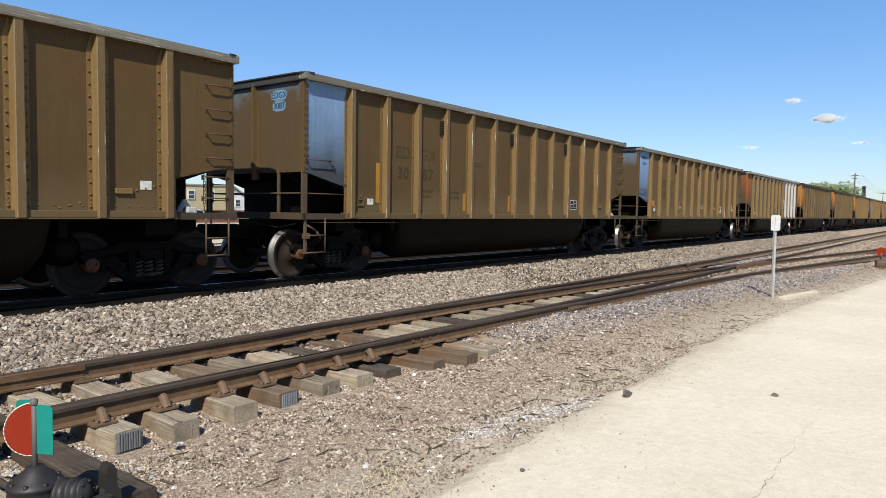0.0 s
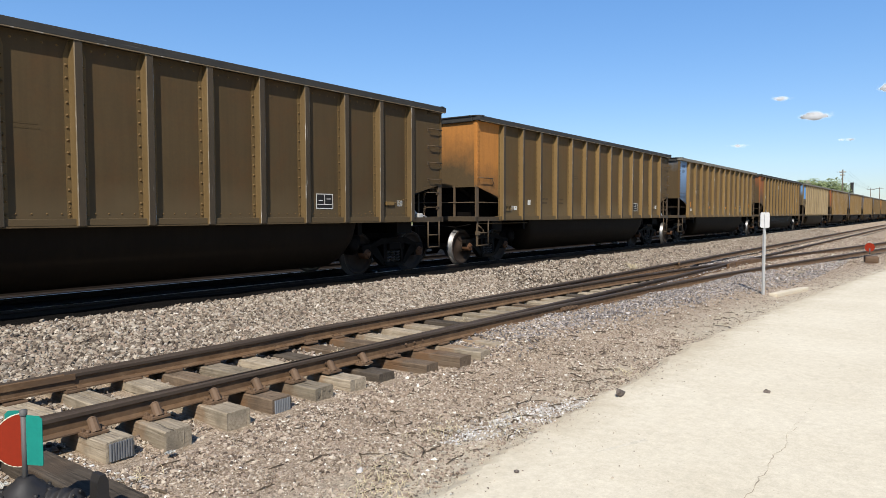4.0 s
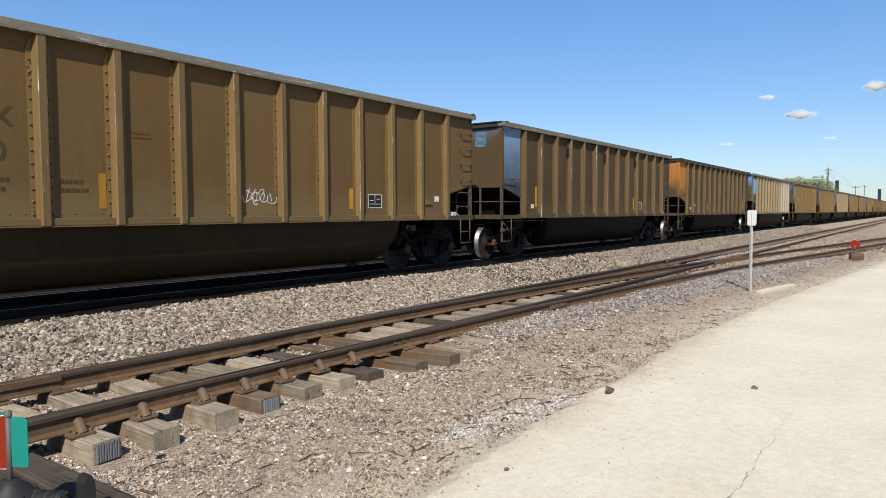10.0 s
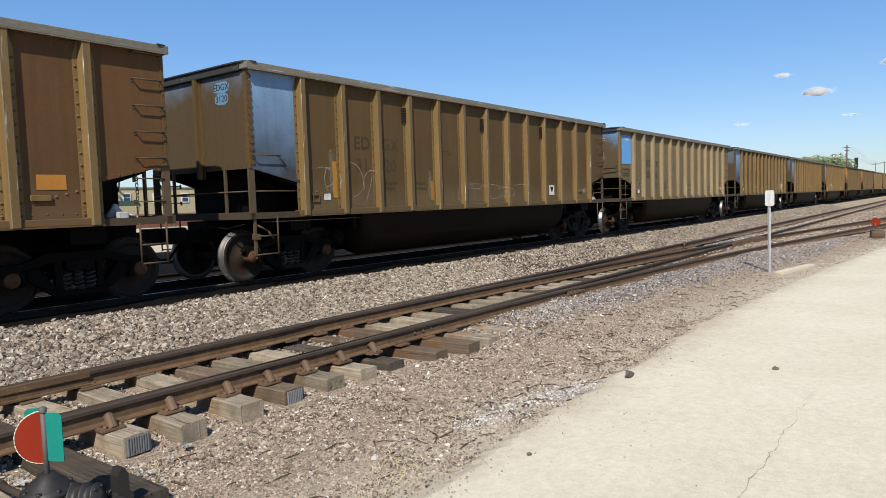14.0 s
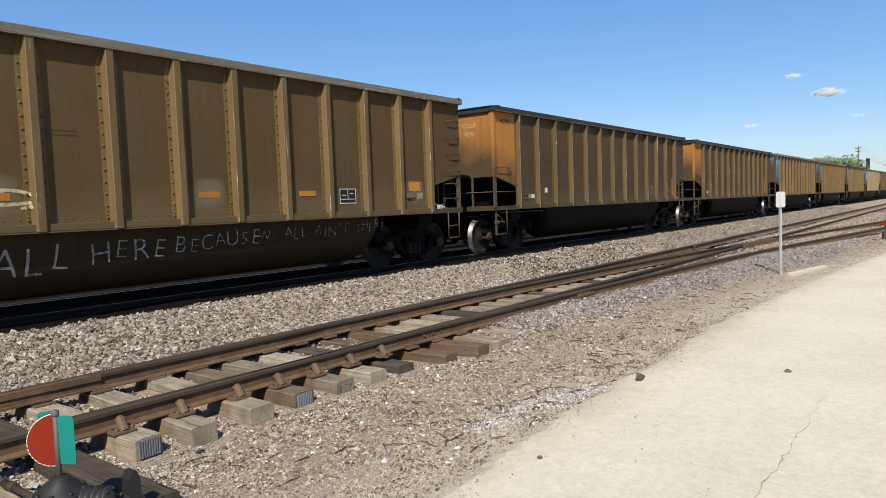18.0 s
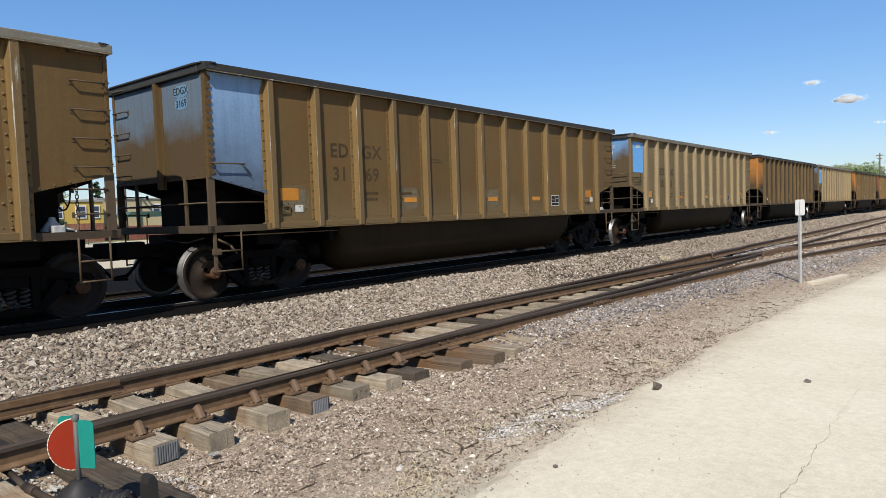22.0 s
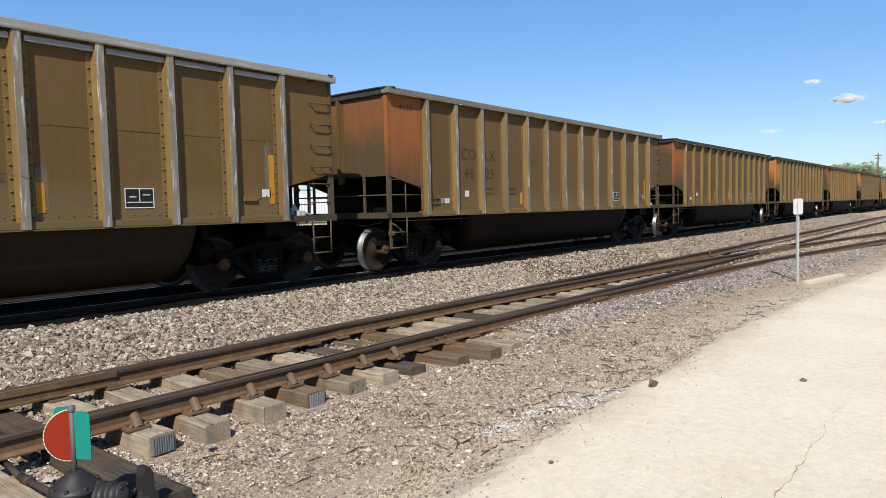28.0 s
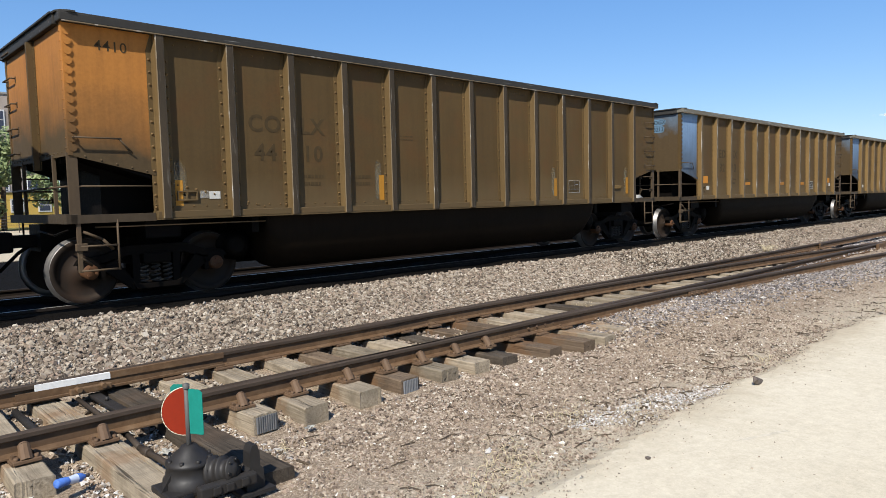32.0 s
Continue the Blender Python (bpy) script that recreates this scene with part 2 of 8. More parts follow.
def spray(name, colour, cover, scale=9):
    """Thin sprayed paint that lets the sheet show through in patches."""
    m, t, b = mat(name, 0.85)
    b.inputs["Base Color"].default_value = (*colour, 1)
    n = noise_of(t, coords(t), scale, 7, 0.7)
    wire(t, ramp(t, n, [(0.30, (cover * 0.25,) * 3), (0.65, (cover,) * 3)]), b.inputs["Alpha"])
    return m


M_CHALK = spray("spray_white", (0.40, 0.375, 0.33), 0.50)
M_SPRAYWORD = spray("bold_white_spray", (0.34, 0.32, 0.285), 0.85)
M_PALEYELLOW = spray("pale_yellow_spray", (0.50, 0.47, 0.26), 0.85)
M_BLUEINK = spray("faded_blue_spray", (0.066, 0.076, 0.076), 0.75, 5)


def smear_mat():
    """A patch of cleaner, paler sheet that fades out at its rim."""
    m, t, b = mat("rubbed_clean_smear", 0.7)
    b.inputs["Base Color"].default_value = (0.20, 0.165, 0.105, 1)
    p = node(t, "SeparateXYZ")
    wire(t, coords(t, space="Generated"), p.inputs[0])
    a = None
    for k in "XZ":
        q = p.outputs[k]
        f = math2(t, "MULTIPLY", math2(t, "MULTIPLY", q, math2(t, "SUBTRACT", 1.0, q)), 5.0)
        a = f if a is None else math2(t, "MULTIPLY", a, f)
    shift, rv = random_vec(t)
    n = noise_of(t, coords(t, shift=shift), 6, 6, 0.65)
    wire(t, ramp(t, math2(t, "MULTIPLY", a, math2(t, "ADD", n, 0.15)), [(0.12, (0, 0, 0)), (0.75, (0.42,) * 3)]), b.inputs["Alpha"])
    return m


M_SMEAR = smear_mat()


def timber(name, a, b_, dark, rust=0.0):
    m, t, b = mat(name, 0.88)
    shift, rnd = random_vec(t)
    grain = noise_of(t, coords(t, (46, 1.3, 46), shift=shift), 1.0, 8, 0.72)
    split = noise_of(t, coords(t, (16, 0.55, 16), shift=shift), 1.3, 5, 0.6)
    blot = noise_of(t, coords(t, shift=shift), 4.5, 6, 0.65)
    c = ramp(t, grain, [(0.25, dark), (0.45, a), (0.75, b_)])
    c = mixc(t, ramp(t, blot, [(0.45, (0, 0, 0)), (0.7, (0.7,) * 3)]), c, tuple(x * 0.52 for x in a))
    c = mixc(t, ramp(t, split, [(0.30, (0.85,) * 3), (0.36, (0, 0, 0))]), c, tuple(x * 0.5 for x in dark))
    if rust:
        p = node(t, "SeparateXYZ")
        wire(t, coords(t), p.inputs[0])
        d = math2(t, "ABSOLUTE", math2(t, "SUBTRACT", math2(t, "ABSOLUTE", p.outputs["Y"]), 0.78))
        k = math2(t, "SUBTRACT", math2(t, "ADD", noise_of(t, coords(t, shift=shift), 7, 6, 0.7), 0.22), math2(t, "MULTIPLY", d, 1.5))
        c = mixc(t, math2(t, "MULTIPLY", ramp(t, k, [(0.38, (0, 0, 0)), (0.62, (1, 1, 1))]), rust), c, (0.17, 0.085, 0.035))
    h = node(t, "HueSaturation")
    wire(t, math2(t, "ADD", math2(t, "MULTIPLY", rnd, 0.5), 0.72), h.inputs["Value"])
    wire(t, c, h.inputs["Color"])
    wire(t, h.outputs[0], b.inputs["Base Color"])
    bump(t, b, math2(t, "ADD", grain, ramp(t, split, [(0.28, (0, 0, 0)), (0.40, (1, 1, 1))])), 0.7, 0.012)
    return m


M_TIE = timber("weathered_tie", (0.2337, 0.1892, 0.1322), (0.3591, 0.3010, 0.2166), (0.0661, 0.0502, 0.0353), 0.45)
M_TIE_DARK = timber("creosoted_tie", (0.066, 0.052, 0.038), (0.108, 0.087, 0.065), (0.022, 0.016, 0.011), 0.1)
M_TIE_BROWN = timber("brown_tie", (0.150, 0.105, 0.068), (0.22, 0.165, 0.112), (0.045, 0.032, 0.022), 0.6)


def rail_steel():
    m, t, b = mat("rusted_rail", 0.75)
    v = coords(t)
    n = noise_of(t, v, 9, 8, 0.7)
    n2 = noise_of(t, coords(t, (0.7, 4, 4)), 2.0, 4)
    c = ramp(t, n, [(0.3, (0.0776, 0.0414, 0.0200)), (0.55, (0.1220, 0.0724, 0.0377)), (0.8, (0.1737, 0.1146, 0.0665))])
    c = mixc(t, ramp(t, n2, [(0.45, (0, 0, 0)), (0.7, (0.7,) * 3)]), c, (0.070, 0.045, 0.029))
    wire(t, c, b.inputs["Base Color"])
    bump(t, b, n, 0.25, 0.004)
    return m


M_RAIL = rail_steel()
M_RAILTOP = painted("worn_rail_head", (0.0464, 0.0331, 0.0239), (0.0829, 0.0623, 0.0464), metal=0.1, rough=0.55, streak=0.1)
M_RAILSHINE = painted("polished_rail_head", (0.50, 0.48, 0.45), (0.40, 0.385, 0.36), metal=0.8, rough=0.42, streak=0.1)
M_PLATE = painted("rusty_tie_plate", (0.096, 0.06, 0.036), (0.152, 0.092, 0.052), streak=0.1)
M_IRON = painted("oily_black_iron", (0.017, 0.0155, 0.0145), (0.036, 0.031, 0.026), rough=0.5, streak=0.1, spec=0.3)
M_ROD = painted("greasy_brown_rod", (0.040, 0.030, 0.022), (0.068, 0.050, 0.035), rough=0.55, streak=0.1, spec=0.2)
M_RAIL_DARK = painted("near_black_rail", (0.014, 0.011, 0.009), (0.03, 0.022, 0.016), streak=0.1, spec=0.08)


def stone_mat(name, stops, rough=0.9):
    m, t, b = mat(name, rough, 0, 0.3)
    g = t.nodes.new("ShaderNodeNewGeometry")
    n = noise_of(t, coords(t), 60, 4)
    c = ramp(t, g.outputs["Random Per Island"], stops)
    c = mixc(t, 0.4, c, ramp(t, n, [(0.3, (0.3,) * 3), (0.7, (0.72,) * 3)]), "OVERLAY")
    wire(t, c, b.inputs["Base Color"])
    return m


M_BALLAST = stone_mat("ballast_stone", [(0.0, (0.055, 0.042, 0.031)), (0.2, (0.120, 0.091, 0.066)), (0.4, (0.185, 0.148, 0.108)), (0.5, (0.225, 0.164, 0.122)), (0.65, (0.245, 0.203, 0.153)), (0.93, (0.310, 0.262, 0.202)), (1.0, (0.45, 0.40, 0.33))])
M_GRAVEL = stone_mat("mixed_gravel", [(0.0, (0.070, 0.050, 0.036)), (0.2, (0.160, 0.119, 0.085)), (0.5, (0.265, 0.200, 0.148)), (0.75, (0.330, 0.268, 0.200)), (0.97, (0.410, 0.352, 0.273)), (1.0, (0.680, 0.655, 0.578))])
M_GRAVEL_BLUE = stone_mat("grey_blue_gravel", [(0.0, (0.0540, 0.0475, 0.0454)), (0.4, (0.1620, 0.1426, 0.1318)), (0.8, (0.2862, 0.2570, 0.2354)), (0.96, (0.3888, 0.3456, 0.3024)), (1.0, (0.5940, 0.5616, 0.5184))])


def edge_mask(t, v, lo, hi):
    """0 to 1 with the distance over the pavement's ragged edge, in metres."""
    p = node(t, "SeparateXYZ")
    wire(t, v, p.inputs[0])
    drop = math2(t, "MULTIPLY", math2(t, "MAXIMUM", math2(t, "SUBTRACT", p.outputs["X"], 13.0), 0.0), 0.085)
    d = math2(t, "ADD", math2(t, "SUBTRACT", p.outputs["Y"], 2.72), drop)
    d = math2(t, "ADD", d, math2(t, "MULTIPLY", math2(t, "SUBTRACT", noise_of(t, v, 1.6, 7, 0.7), 0.5), 1.1))
    return ramp(t, math2(t, "DIVIDE", math2(t, "SUBTRACT", d, lo), hi - lo), [(0.0, (0, 0, 0)), (1.0, (1, 1, 1))]), p


def ground_mat():
    m, t, b = mat("dirt_and_gravel", 0.95, 0, 0.05)
    v = coords(t)
    big = noise_of(t, v, 0.35, 5)
    mid = noise_of(t, v, 3.5, 6)
    vor = node(t, "TexVoronoi", Scale=42.0)
    wire(t, v, vor.inputs["Vector"])
    sep = node(t, "SeparateColor")
    wire(t, vor.outputs["Color"], sep.inputs[0])
    c = ramp(t, mid, [(0.3, (0.1968, 0.1444, 0.0963)), (0.55, (0.2773, 0.2108, 0.1445)), (0.8, (0.3578, 0.2791, 0.1970))])
    c = mixc(t, 0.6, c, ramp(t, sep.outputs[0], [(0, (0.0884, 0.06489, 0.04583)), (0.55, (0.3068, 0.2328, 0.161)), (1, (0.4992, 0.412, 0.3107))]))
    grit = node(t, "TexVoronoi", Scale=130.0)
    wire(t, v, grit.inputs["Vector"])
    gsep = node(t, "SeparateColor")
    wire(t, grit.outputs["Color"], gsep.inputs[0])
    c = mixc(t, 0.5, c, ramp(t, gsep.outputs[0], [(0, (0.055, 0.038, 0.026)), (0.6, (0.30, 0.225, 0.155)), (1, (0.50, 0.42, 0.32))]))
    c = mixc(t, ramp(t, big, [(0.5, (0, 0, 0)), (0.7, (0.5,) * 3)]), c, (0.29, 0.215, 0.148))
    near, p = edge_mask(t, v, 0.15, 1.05)
    c = mixc(t, math2(t, "MULTIPLY", math2(t, "SUBTRACT", 1.0, near), 0.75), c, (0.46, 0.40, 0.295))
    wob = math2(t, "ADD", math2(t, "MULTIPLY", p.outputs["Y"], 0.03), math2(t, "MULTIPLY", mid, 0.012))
    # ground darkened under the ballast: the dark of the stone gaps, as colour
    gap_dark = math2(t, "MULTIPLY", ramp(t, wob, [(0.234, (0, 0, 0)), (0.242, (1, 1, 1))]), ramp(t, math2(t, "MULTIPLY", p.outputs["X"], 0.01), [(0.70, (1, 1, 1)), (0.74, (0, 0, 0))]))
    c = mixc(t, math2(t, "MULTIPLY", gap_dark, 0.9), c, (0.040, 0.031, 0.023))
    # near-black track bed: coal dust, with the train's shade put into the colour
    shade_bed = ramp(t, wob, [(0.289, (0, 0, 0)), (0.295, (1, 1, 1)), (0.89, (1, 1, 1)), (0.92, (0, 0, 0))])
    c = mixc(t, shade_bed, c, ramp(t, sep.outputs[0], [(0, (0.003, 0.0026, 0.0022)), (1, (0.010, 0.0085, 0.0072))]))
    far = ramp(t, math2(t, "MULTIPLY", p.outputs["Y"], 0.01), [(0.72, (0, 0, 0)), (0.78, (1, 1, 1))])
    c = mixc(t, far, c, ramp(t, mid, [(0.3, (0.08, 0.095, 0.032)), (0.7, (0.16, 0.16, 0.072))]))
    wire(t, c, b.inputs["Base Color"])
    bump(t, b, math2(t, "ADD", noise_of(t, v, 28, 8, 0.75), math2(t, "MULTIPLY", gsep.outputs[1], 0.25)), 0.8, 0.02)
    return m


def concrete_mat():
    m, t, b = mat("sunlit_concrete", 0.92, 0, 0.08)
    v = coords(t)
    big = noise_of(t, v, 0.5, 6)
    mid = noise_of(t, v, 2.6, 7, 0.65)
    fine = noise_of(t, v, 55, 8, 0.8)
    c = ramp(t, big, [(0.3, (0.4784, 0.4158, 0.3064)), (0.6, (0.5428, 0.4812, 0.3652)), (0.85, (0.5796, 0.5244, 0.4103))])
    c = mixc(t, ramp(t, mid, [(0.5, (0, 0, 0)), (0.75, (0.45,) * 3)]), c, (0.49, 0.425, 0.315))
    c = mixc(t, 0.4, c, ramp(t, fine, [(0.3, (0.32,) * 3), (0.7, (0.68,) * 3)]), "OVERLAY")
    w = noise_of(t, coords(t, (1.6, 6, 1)), 1.1, 4)
    c = mixc(t, ramp(t, w, [(0.60, (0, 0, 0)), (0.78, (0.3,) * 3)]), c, (0.36, 0.31, 0.24))
    dirty, p = edge_mask(t, v, -0.42, 0.10)
    c = mixc(t, math2(t, "MULTIPLY", dirty, 0.75), c, (0.37, 0.305, 0.21))
    vor = node(t, "TexVoronoi", Scale=30.0)
    wire(t, v, vor.inputs["Vector"])
    sep = node(t, "SeparateColor")
    wire(t, vor.outputs["Color"], sep.inputs[0])
    specks = math2(t, "MULTIPLY", ramp(t, sep.outputs[1], [(0.86, (0, 0, 0)), (0.9, (1, 1, 1))]), ramp(t, vor.outputs["Distance"], [(0.10, (1, 1, 1)), (0.22, (0, 0, 0))]))
    c = mixc(t, math2(t, "MULTIPLY", specks, 0.5), c, (0.26, 0.215, 0.16))
    mott = noise_of(t, v, 11, 8, 0.75)
    c = mixc(t, 0.35, c, ramp(t, mott, [(0.32, (0.34,) * 3), (0.68, (0.64,) * 3)]), "OVERLAY")
    pit = node(t, "TexVoronoi", Scale=75.0)
    wire(t, coords(t, (1, 1.3, 1)), pit.inputs["Vector"])
    psep = node(t, "SeparateColor")
    wire(t, pit.outputs["Color"], psep.inputs[0])
    pits = math2(t, "MULTIPLY", ramp(t, psep.outputs[2], [(0.72, (0, 0, 0)), (0.80, (1, 1, 1))]), ramp(t, pit.outputs["Distance"], [(0.12, (1, 1, 1)), (0.34, (0, 0, 0))]))
    c = mixc(t, math2(t, "MULTIPLY", pits, 0.45), c, (0.40, 0.34, 0.25))
    wire(t, c, b.inputs["Base Color"])
    bump(t, b, math2(t, "SUBTRACT", math2(t, "ADD", fine, mott), math2(t, "MULTIPLY", pits, 0.6)), 0.5, 0.005)
    return m


M_GROUND, M_CONCRETE = ground_mat(), concrete_mat()
M_CRACK = plain("dirt_in_crack", (0.27, 0.225, 0.165), 0.95)

# ---------------- mesh helpers ----------------
def box(bm, x0, x1, y0, y1, z0, z1, m=0):
    v = [bm.verts.new(p) for p in product((x0, x1), (y0, y1), (z0, z1))]
    for a in ((0, 1, 3, 2), (4, 6, 7, 5), (0, 4, 5, 1), (2, 3, 7, 6), (0, 2, 6, 4), (1, 5, 7, 3)):
        bm.faces.new([v[i] for i in a]).material_index = m
    return v


def softbox(bm, x0, x1, y0, y1, z0, z1, r=0.01, m=0):
    t = bmesh.new()
    box(t, x0, x1, y0, y1, z0, z1, m)
    bmesh.ops.bevel(t, geom=t.edges[:], offset=r, segments=2, affect="EDGES", profile=0.6)
    merge(bm, t)


def merge(bm, t, matrix=None):
    if matrix is not None:
        t.transform(matrix)
    vs = [bm.verts.new(v.co) for v in t.verts]
    t.verts.index_update()
    for f in t.faces:
        nf = bm.faces.new([vs[v.index] for v in f.verts])
        nf.material_index, nf.smooth = f.material_index, f.smooth
    t.free()


def tube(bm, a, b, r, seg=8, m=0, r2=None, smooth=True):
    a, b = Vector(a), Vector(b)
    q = (b - a).to_track_quat("Z", "Y")
    r2 = r if r2 is None else r2
    rings = []
    for p, rr in ((a, r), (b, r2)):
        rings.append([bm.verts.new(p + q @ Vector((rr * math.cos(2 * math.pi * i / seg), rr * math.sin(2 * math.pi * i / seg), 0))) for i in range(seg)])
    for i in range(seg):
        f = bm.faces.new((rings[0][i], rings[0][(i + 1) % seg], rings[1][(i + 1) % seg], rings[1][i]))
        f.material_index, f.smooth = m, smooth
    for ring, flip in ((rings[0], True), (rings[1], False)):
        bm.faces.new(ring[::-1] if flip else ring).material_index = m


def bent(bm, pts, r, seg=6, m=0):
    for a, b in zip(pts, pts[1:]):
        tube(bm, a, b, r, seg, m)


def prism(bm, pts, a, b, axis="y", m=0, smooth=False):
    """A closed outline, extruded from a to b; pts lie in the plane of the two other axes."""
    def put(p, q):
        return {"x": (q, p[0], p[1]), "y": (p[0], q, p[1]), "z": (p[0], p[1], q)}[axis]
    u = [bm.verts.new(put(p, a)) for p in pts]
    w = [bm.verts.new(put(p, b)) for p in pts]
    n = len(pts)
    for i in range(n):
        f = bm.faces.new((u[i], u[(i + 1) % n], w[(i + 1) % n], w[i]))
        f.material_index, f.smooth = m, smooth
    bm.faces.new(u[::-1]).material_index = m
    bm.faces.new(w).material_index = m


def lathe(bm, profile, seg, origin=(0, 0, 0), axis="y", mats=None):
    """profile: (along, radius) pairs, spun about the axis."""
    o = Vector(origin)
    rings = []
    for h, r in profile:
        ring = []
        for i in range(seg):
            c, s = r * math.cos(2 * math.pi * i / seg), r * math.sin(2 * math.pi * i / seg)
            ring.append(bm.verts.new(o + Vector({"y": (c, h, s), "z": (c, s, h), "x": (h, c, s)}[axis])))
        rings.append(ring)
    for k, (p, q) in enumerate(zip(rings, rings[1:])):
        for i in range(seg):
            f = bm.faces.new((p[i], p[(i + 1) % seg], q[(i + 1) % seg], q[i]))
            f.smooth = True
            f.material_index = mats[k] if mats else 0


def mesh_of(name, bm, mats):
    bmesh.ops.recalc_face_normals(bm, faces=bm.faces[:])
    me = bpy.data.meshes.new(name)
    bm.to_mesh(me)
    bm.free()
    for m in mats if isinstance(mats, (list, tuple)) else (mats,):
        me.materials.append(m)
    return me


def part(name, bm, mats, parent=None, label="", at=None):
    me = bm if isinstance(bm, bpy.types.Mesh) else mesh_of(name, bm, mats)
    ob = new(name, me)
    if parent:
        ob.parent = parent
    if at is not None:
        ob.matrix_basis = at
    return tagged(ob, label)


def recolour(ob, m, slot=0):
    ob.material_slots[slot].link = "OBJECT"
    ob.material_slots[slot].material = m


def lettering(text, size, align="CENTER", space=1.0, bold=0.0):
    cu = bpy.data.curves.new("lettering", "FONT")
    cu.body, cu.size, cu.align_x, cu.align_y, cu.space_character = text, size, align, "CENTER", space
    cu.extrude, cu.offset, cu.resolution_u = 0.0015, bold, 3
    ob = bpy.data.objects.new("lettering", cu)
    me = bpy.data.meshes.new_from_object(ob)
    bpy.data.objects.remove(ob)
    return me


def rnd(a, b):
    return random.uniform(a, b)


# ---------------- ground ----------------
MAIN_Y, MAIN_Z = 11.10, 0.582      # centre line and rail top of the main track
NEAR_Y, FAR_Y, SIDE_Z = 5.67, 7.17, 0.30
CURVE_X, CURVE_R, FROG_X = 3.0, 154.0, 24.4
GROUND = [(-3000, 0.0), (2.2, 0.04), (3.6, 0.03), (4.6, 0.0), (5.0, -0.04), (5.4, -0.03), (7.7, 0.04), (8.1, 0.12), (9.3, 0.45), (9.7, 0.49), (12.5, 0.49), (12.9, 0.44), (14.4, 0.05), (22, 0.0), (3000, 0.0)]


def ground_z(x, y):
    for (a, za), (b, zb) in zip(GROUND, GROUND[1:]):
        if y <= b:
            z = za + (zb - za) * (y - a) / (b - a)
            break
    if 6.5 < x < 60 and 2.9 < y < 6.3:
        z += 0.175 * min(1, max(0, (x - 7.2) / 1.0)) * min(1, max(0, (y - 3.0) / 1.6)) * min(1, max(0, (5.95 - y) / 0.3))
    if 0 < y < 14 and -12 < x < 45:
        z += 0.035 * noise.noise((x * 0.9, y * 0.9, 0)) + 0.012 * noise.noise((x * 4, y * 4, 5))
    return z


def build_ground():
    xs = [-3000, -300, -60] + [-12 + 0.4 * i for i in range(0, 143)] + [60, 90, 150, 300, 900, 3000]
    ys = [-3000, -200, -30, -4, 0] + [0.5 + 0.25 * i for i in range(0, 55)] + [16, 18, 22, 40, 90, 300, 3000]
    verts = [(x, y, ground_z(x, y)) for x in xs for y in ys]
    n = len(ys)
    faces = [(i * n + j, (i + 1) * n + j, (i + 1) * n + j + 1, i * n + j + 1) for i in range(len(xs) - 1) for j in range(n - 1)]
    me = bpy.data.meshes.new("ground")
    me.from_pydata(verts, [], faces)
    me.materials.append(M_GROUND)
    me.shade_flat()
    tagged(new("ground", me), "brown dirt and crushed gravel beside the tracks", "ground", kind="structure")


build_ground()

PAVE = [(-60, 1.4), (-6, 2.2), (-1, 2.45), (1.5, 2.62), (3.4, 2.62), (4.4, 2.70), (5.5, 2.76), (6.7, 2.73), (7.9, 2.74), (9.75, 2.84), (12.2, 2.72), (14.8, 2.58), (18.6, 2.28), (24.6, 1.72), (34, 0.9), (60, -1.5), (150, -10)]


def build_pavement():
    bm = bmesh.new()
    pts = []
    for (a, ya), (b, yb) in zip(PAVE, PAVE[1:]):
        k = max(1, int((b - a) / (0.05 if a > -7 else 0.5))) if b < 40 else 6
        for i in range(k):
            u = i / k
            x = a + (b - a) * u
            pts.append((x, ya + (yb - ya) * u + 0.10 * noise.noise((x * 1.9, 0, 3)) + 0.05 * noise.noise((x * 7, 1, 3)) + 0.02 * noise.noise((x * 23, 1, 3))))
    top = [bm.verts.new((x, y - 0.05, 0.082)) for x, y in pts]
    rim = [bm.verts.new((x, y + 0.12, 0.02)) for x, y in pts]
    back = [bm.verts.new((x, -60, 0.082)) for x, y in pts]
    for i in range(len(pts) - 1):
        bm.faces.new((back[i], back[i + 1], top[i + 1], top[i]))
        bm.faces.new((top[i], top[i + 1], rim[i + 1], rim[i]))
    ob = part("pavement", bm, M_CONCRETE, label="worn cream concrete pavement with a broken edge")
    tagged(ob, category="pavement", kind="structure")


build_pavement()


# ---------------- tracks ----------------
def rail_mesh(name, line, mats, z, head=0.036, foot=0.066, height=0.165, bolts=()):
    """A rail swept along a list of (x, y); its running surface is at z."""
    out = [(-foot, 0), (-foot, 0.012), (-0.012, 0.032), (-0.010, height - 0.048), (-head, height - 0.038), (-head, height - 0.008), (-head + 0.01, height),
           (head - 0.01, height), (head, height - 0.008), (head, height - 0.038), (0.010, height - 0.048), (0.012, 0.032), (foot, 0.012), (foot, 0)]
    bm = bmesh.new()
    rings = []
    for i, (x, y) in enumerate(line):
        a, b = line[max(0, i - 1)], line[min(len(line) - 1, i + 1)]
        d = Vector((b[0] - a[0], b[1] - a[1])).normalized()
        rings.append([bm.verts.new((x - d.y * u, y + d.x * u, z - height + w)) for u, w in out])
    n = len(out)
    for p, q in zip(rings, rings[1:]):
        for i in range(n):
            bm.faces.new((p[i], q[i], q[(i + 1) % n], p[(i + 1) % n])).material_index = 1 if i == 6 or (mats[1] == M_RAILTOP and 4 <= i <= 8) else 0
    for r in (rings[0], rings[-1]):
        bm.faces.new(r)
    for x in bolts:
        y = line[0][1] - 0.010
        tube(bm, (x, y - 0.026, z - 0.088), (x, y, z - 0.088), 0.021, 6, 1)
    return part(name, bm, mats)


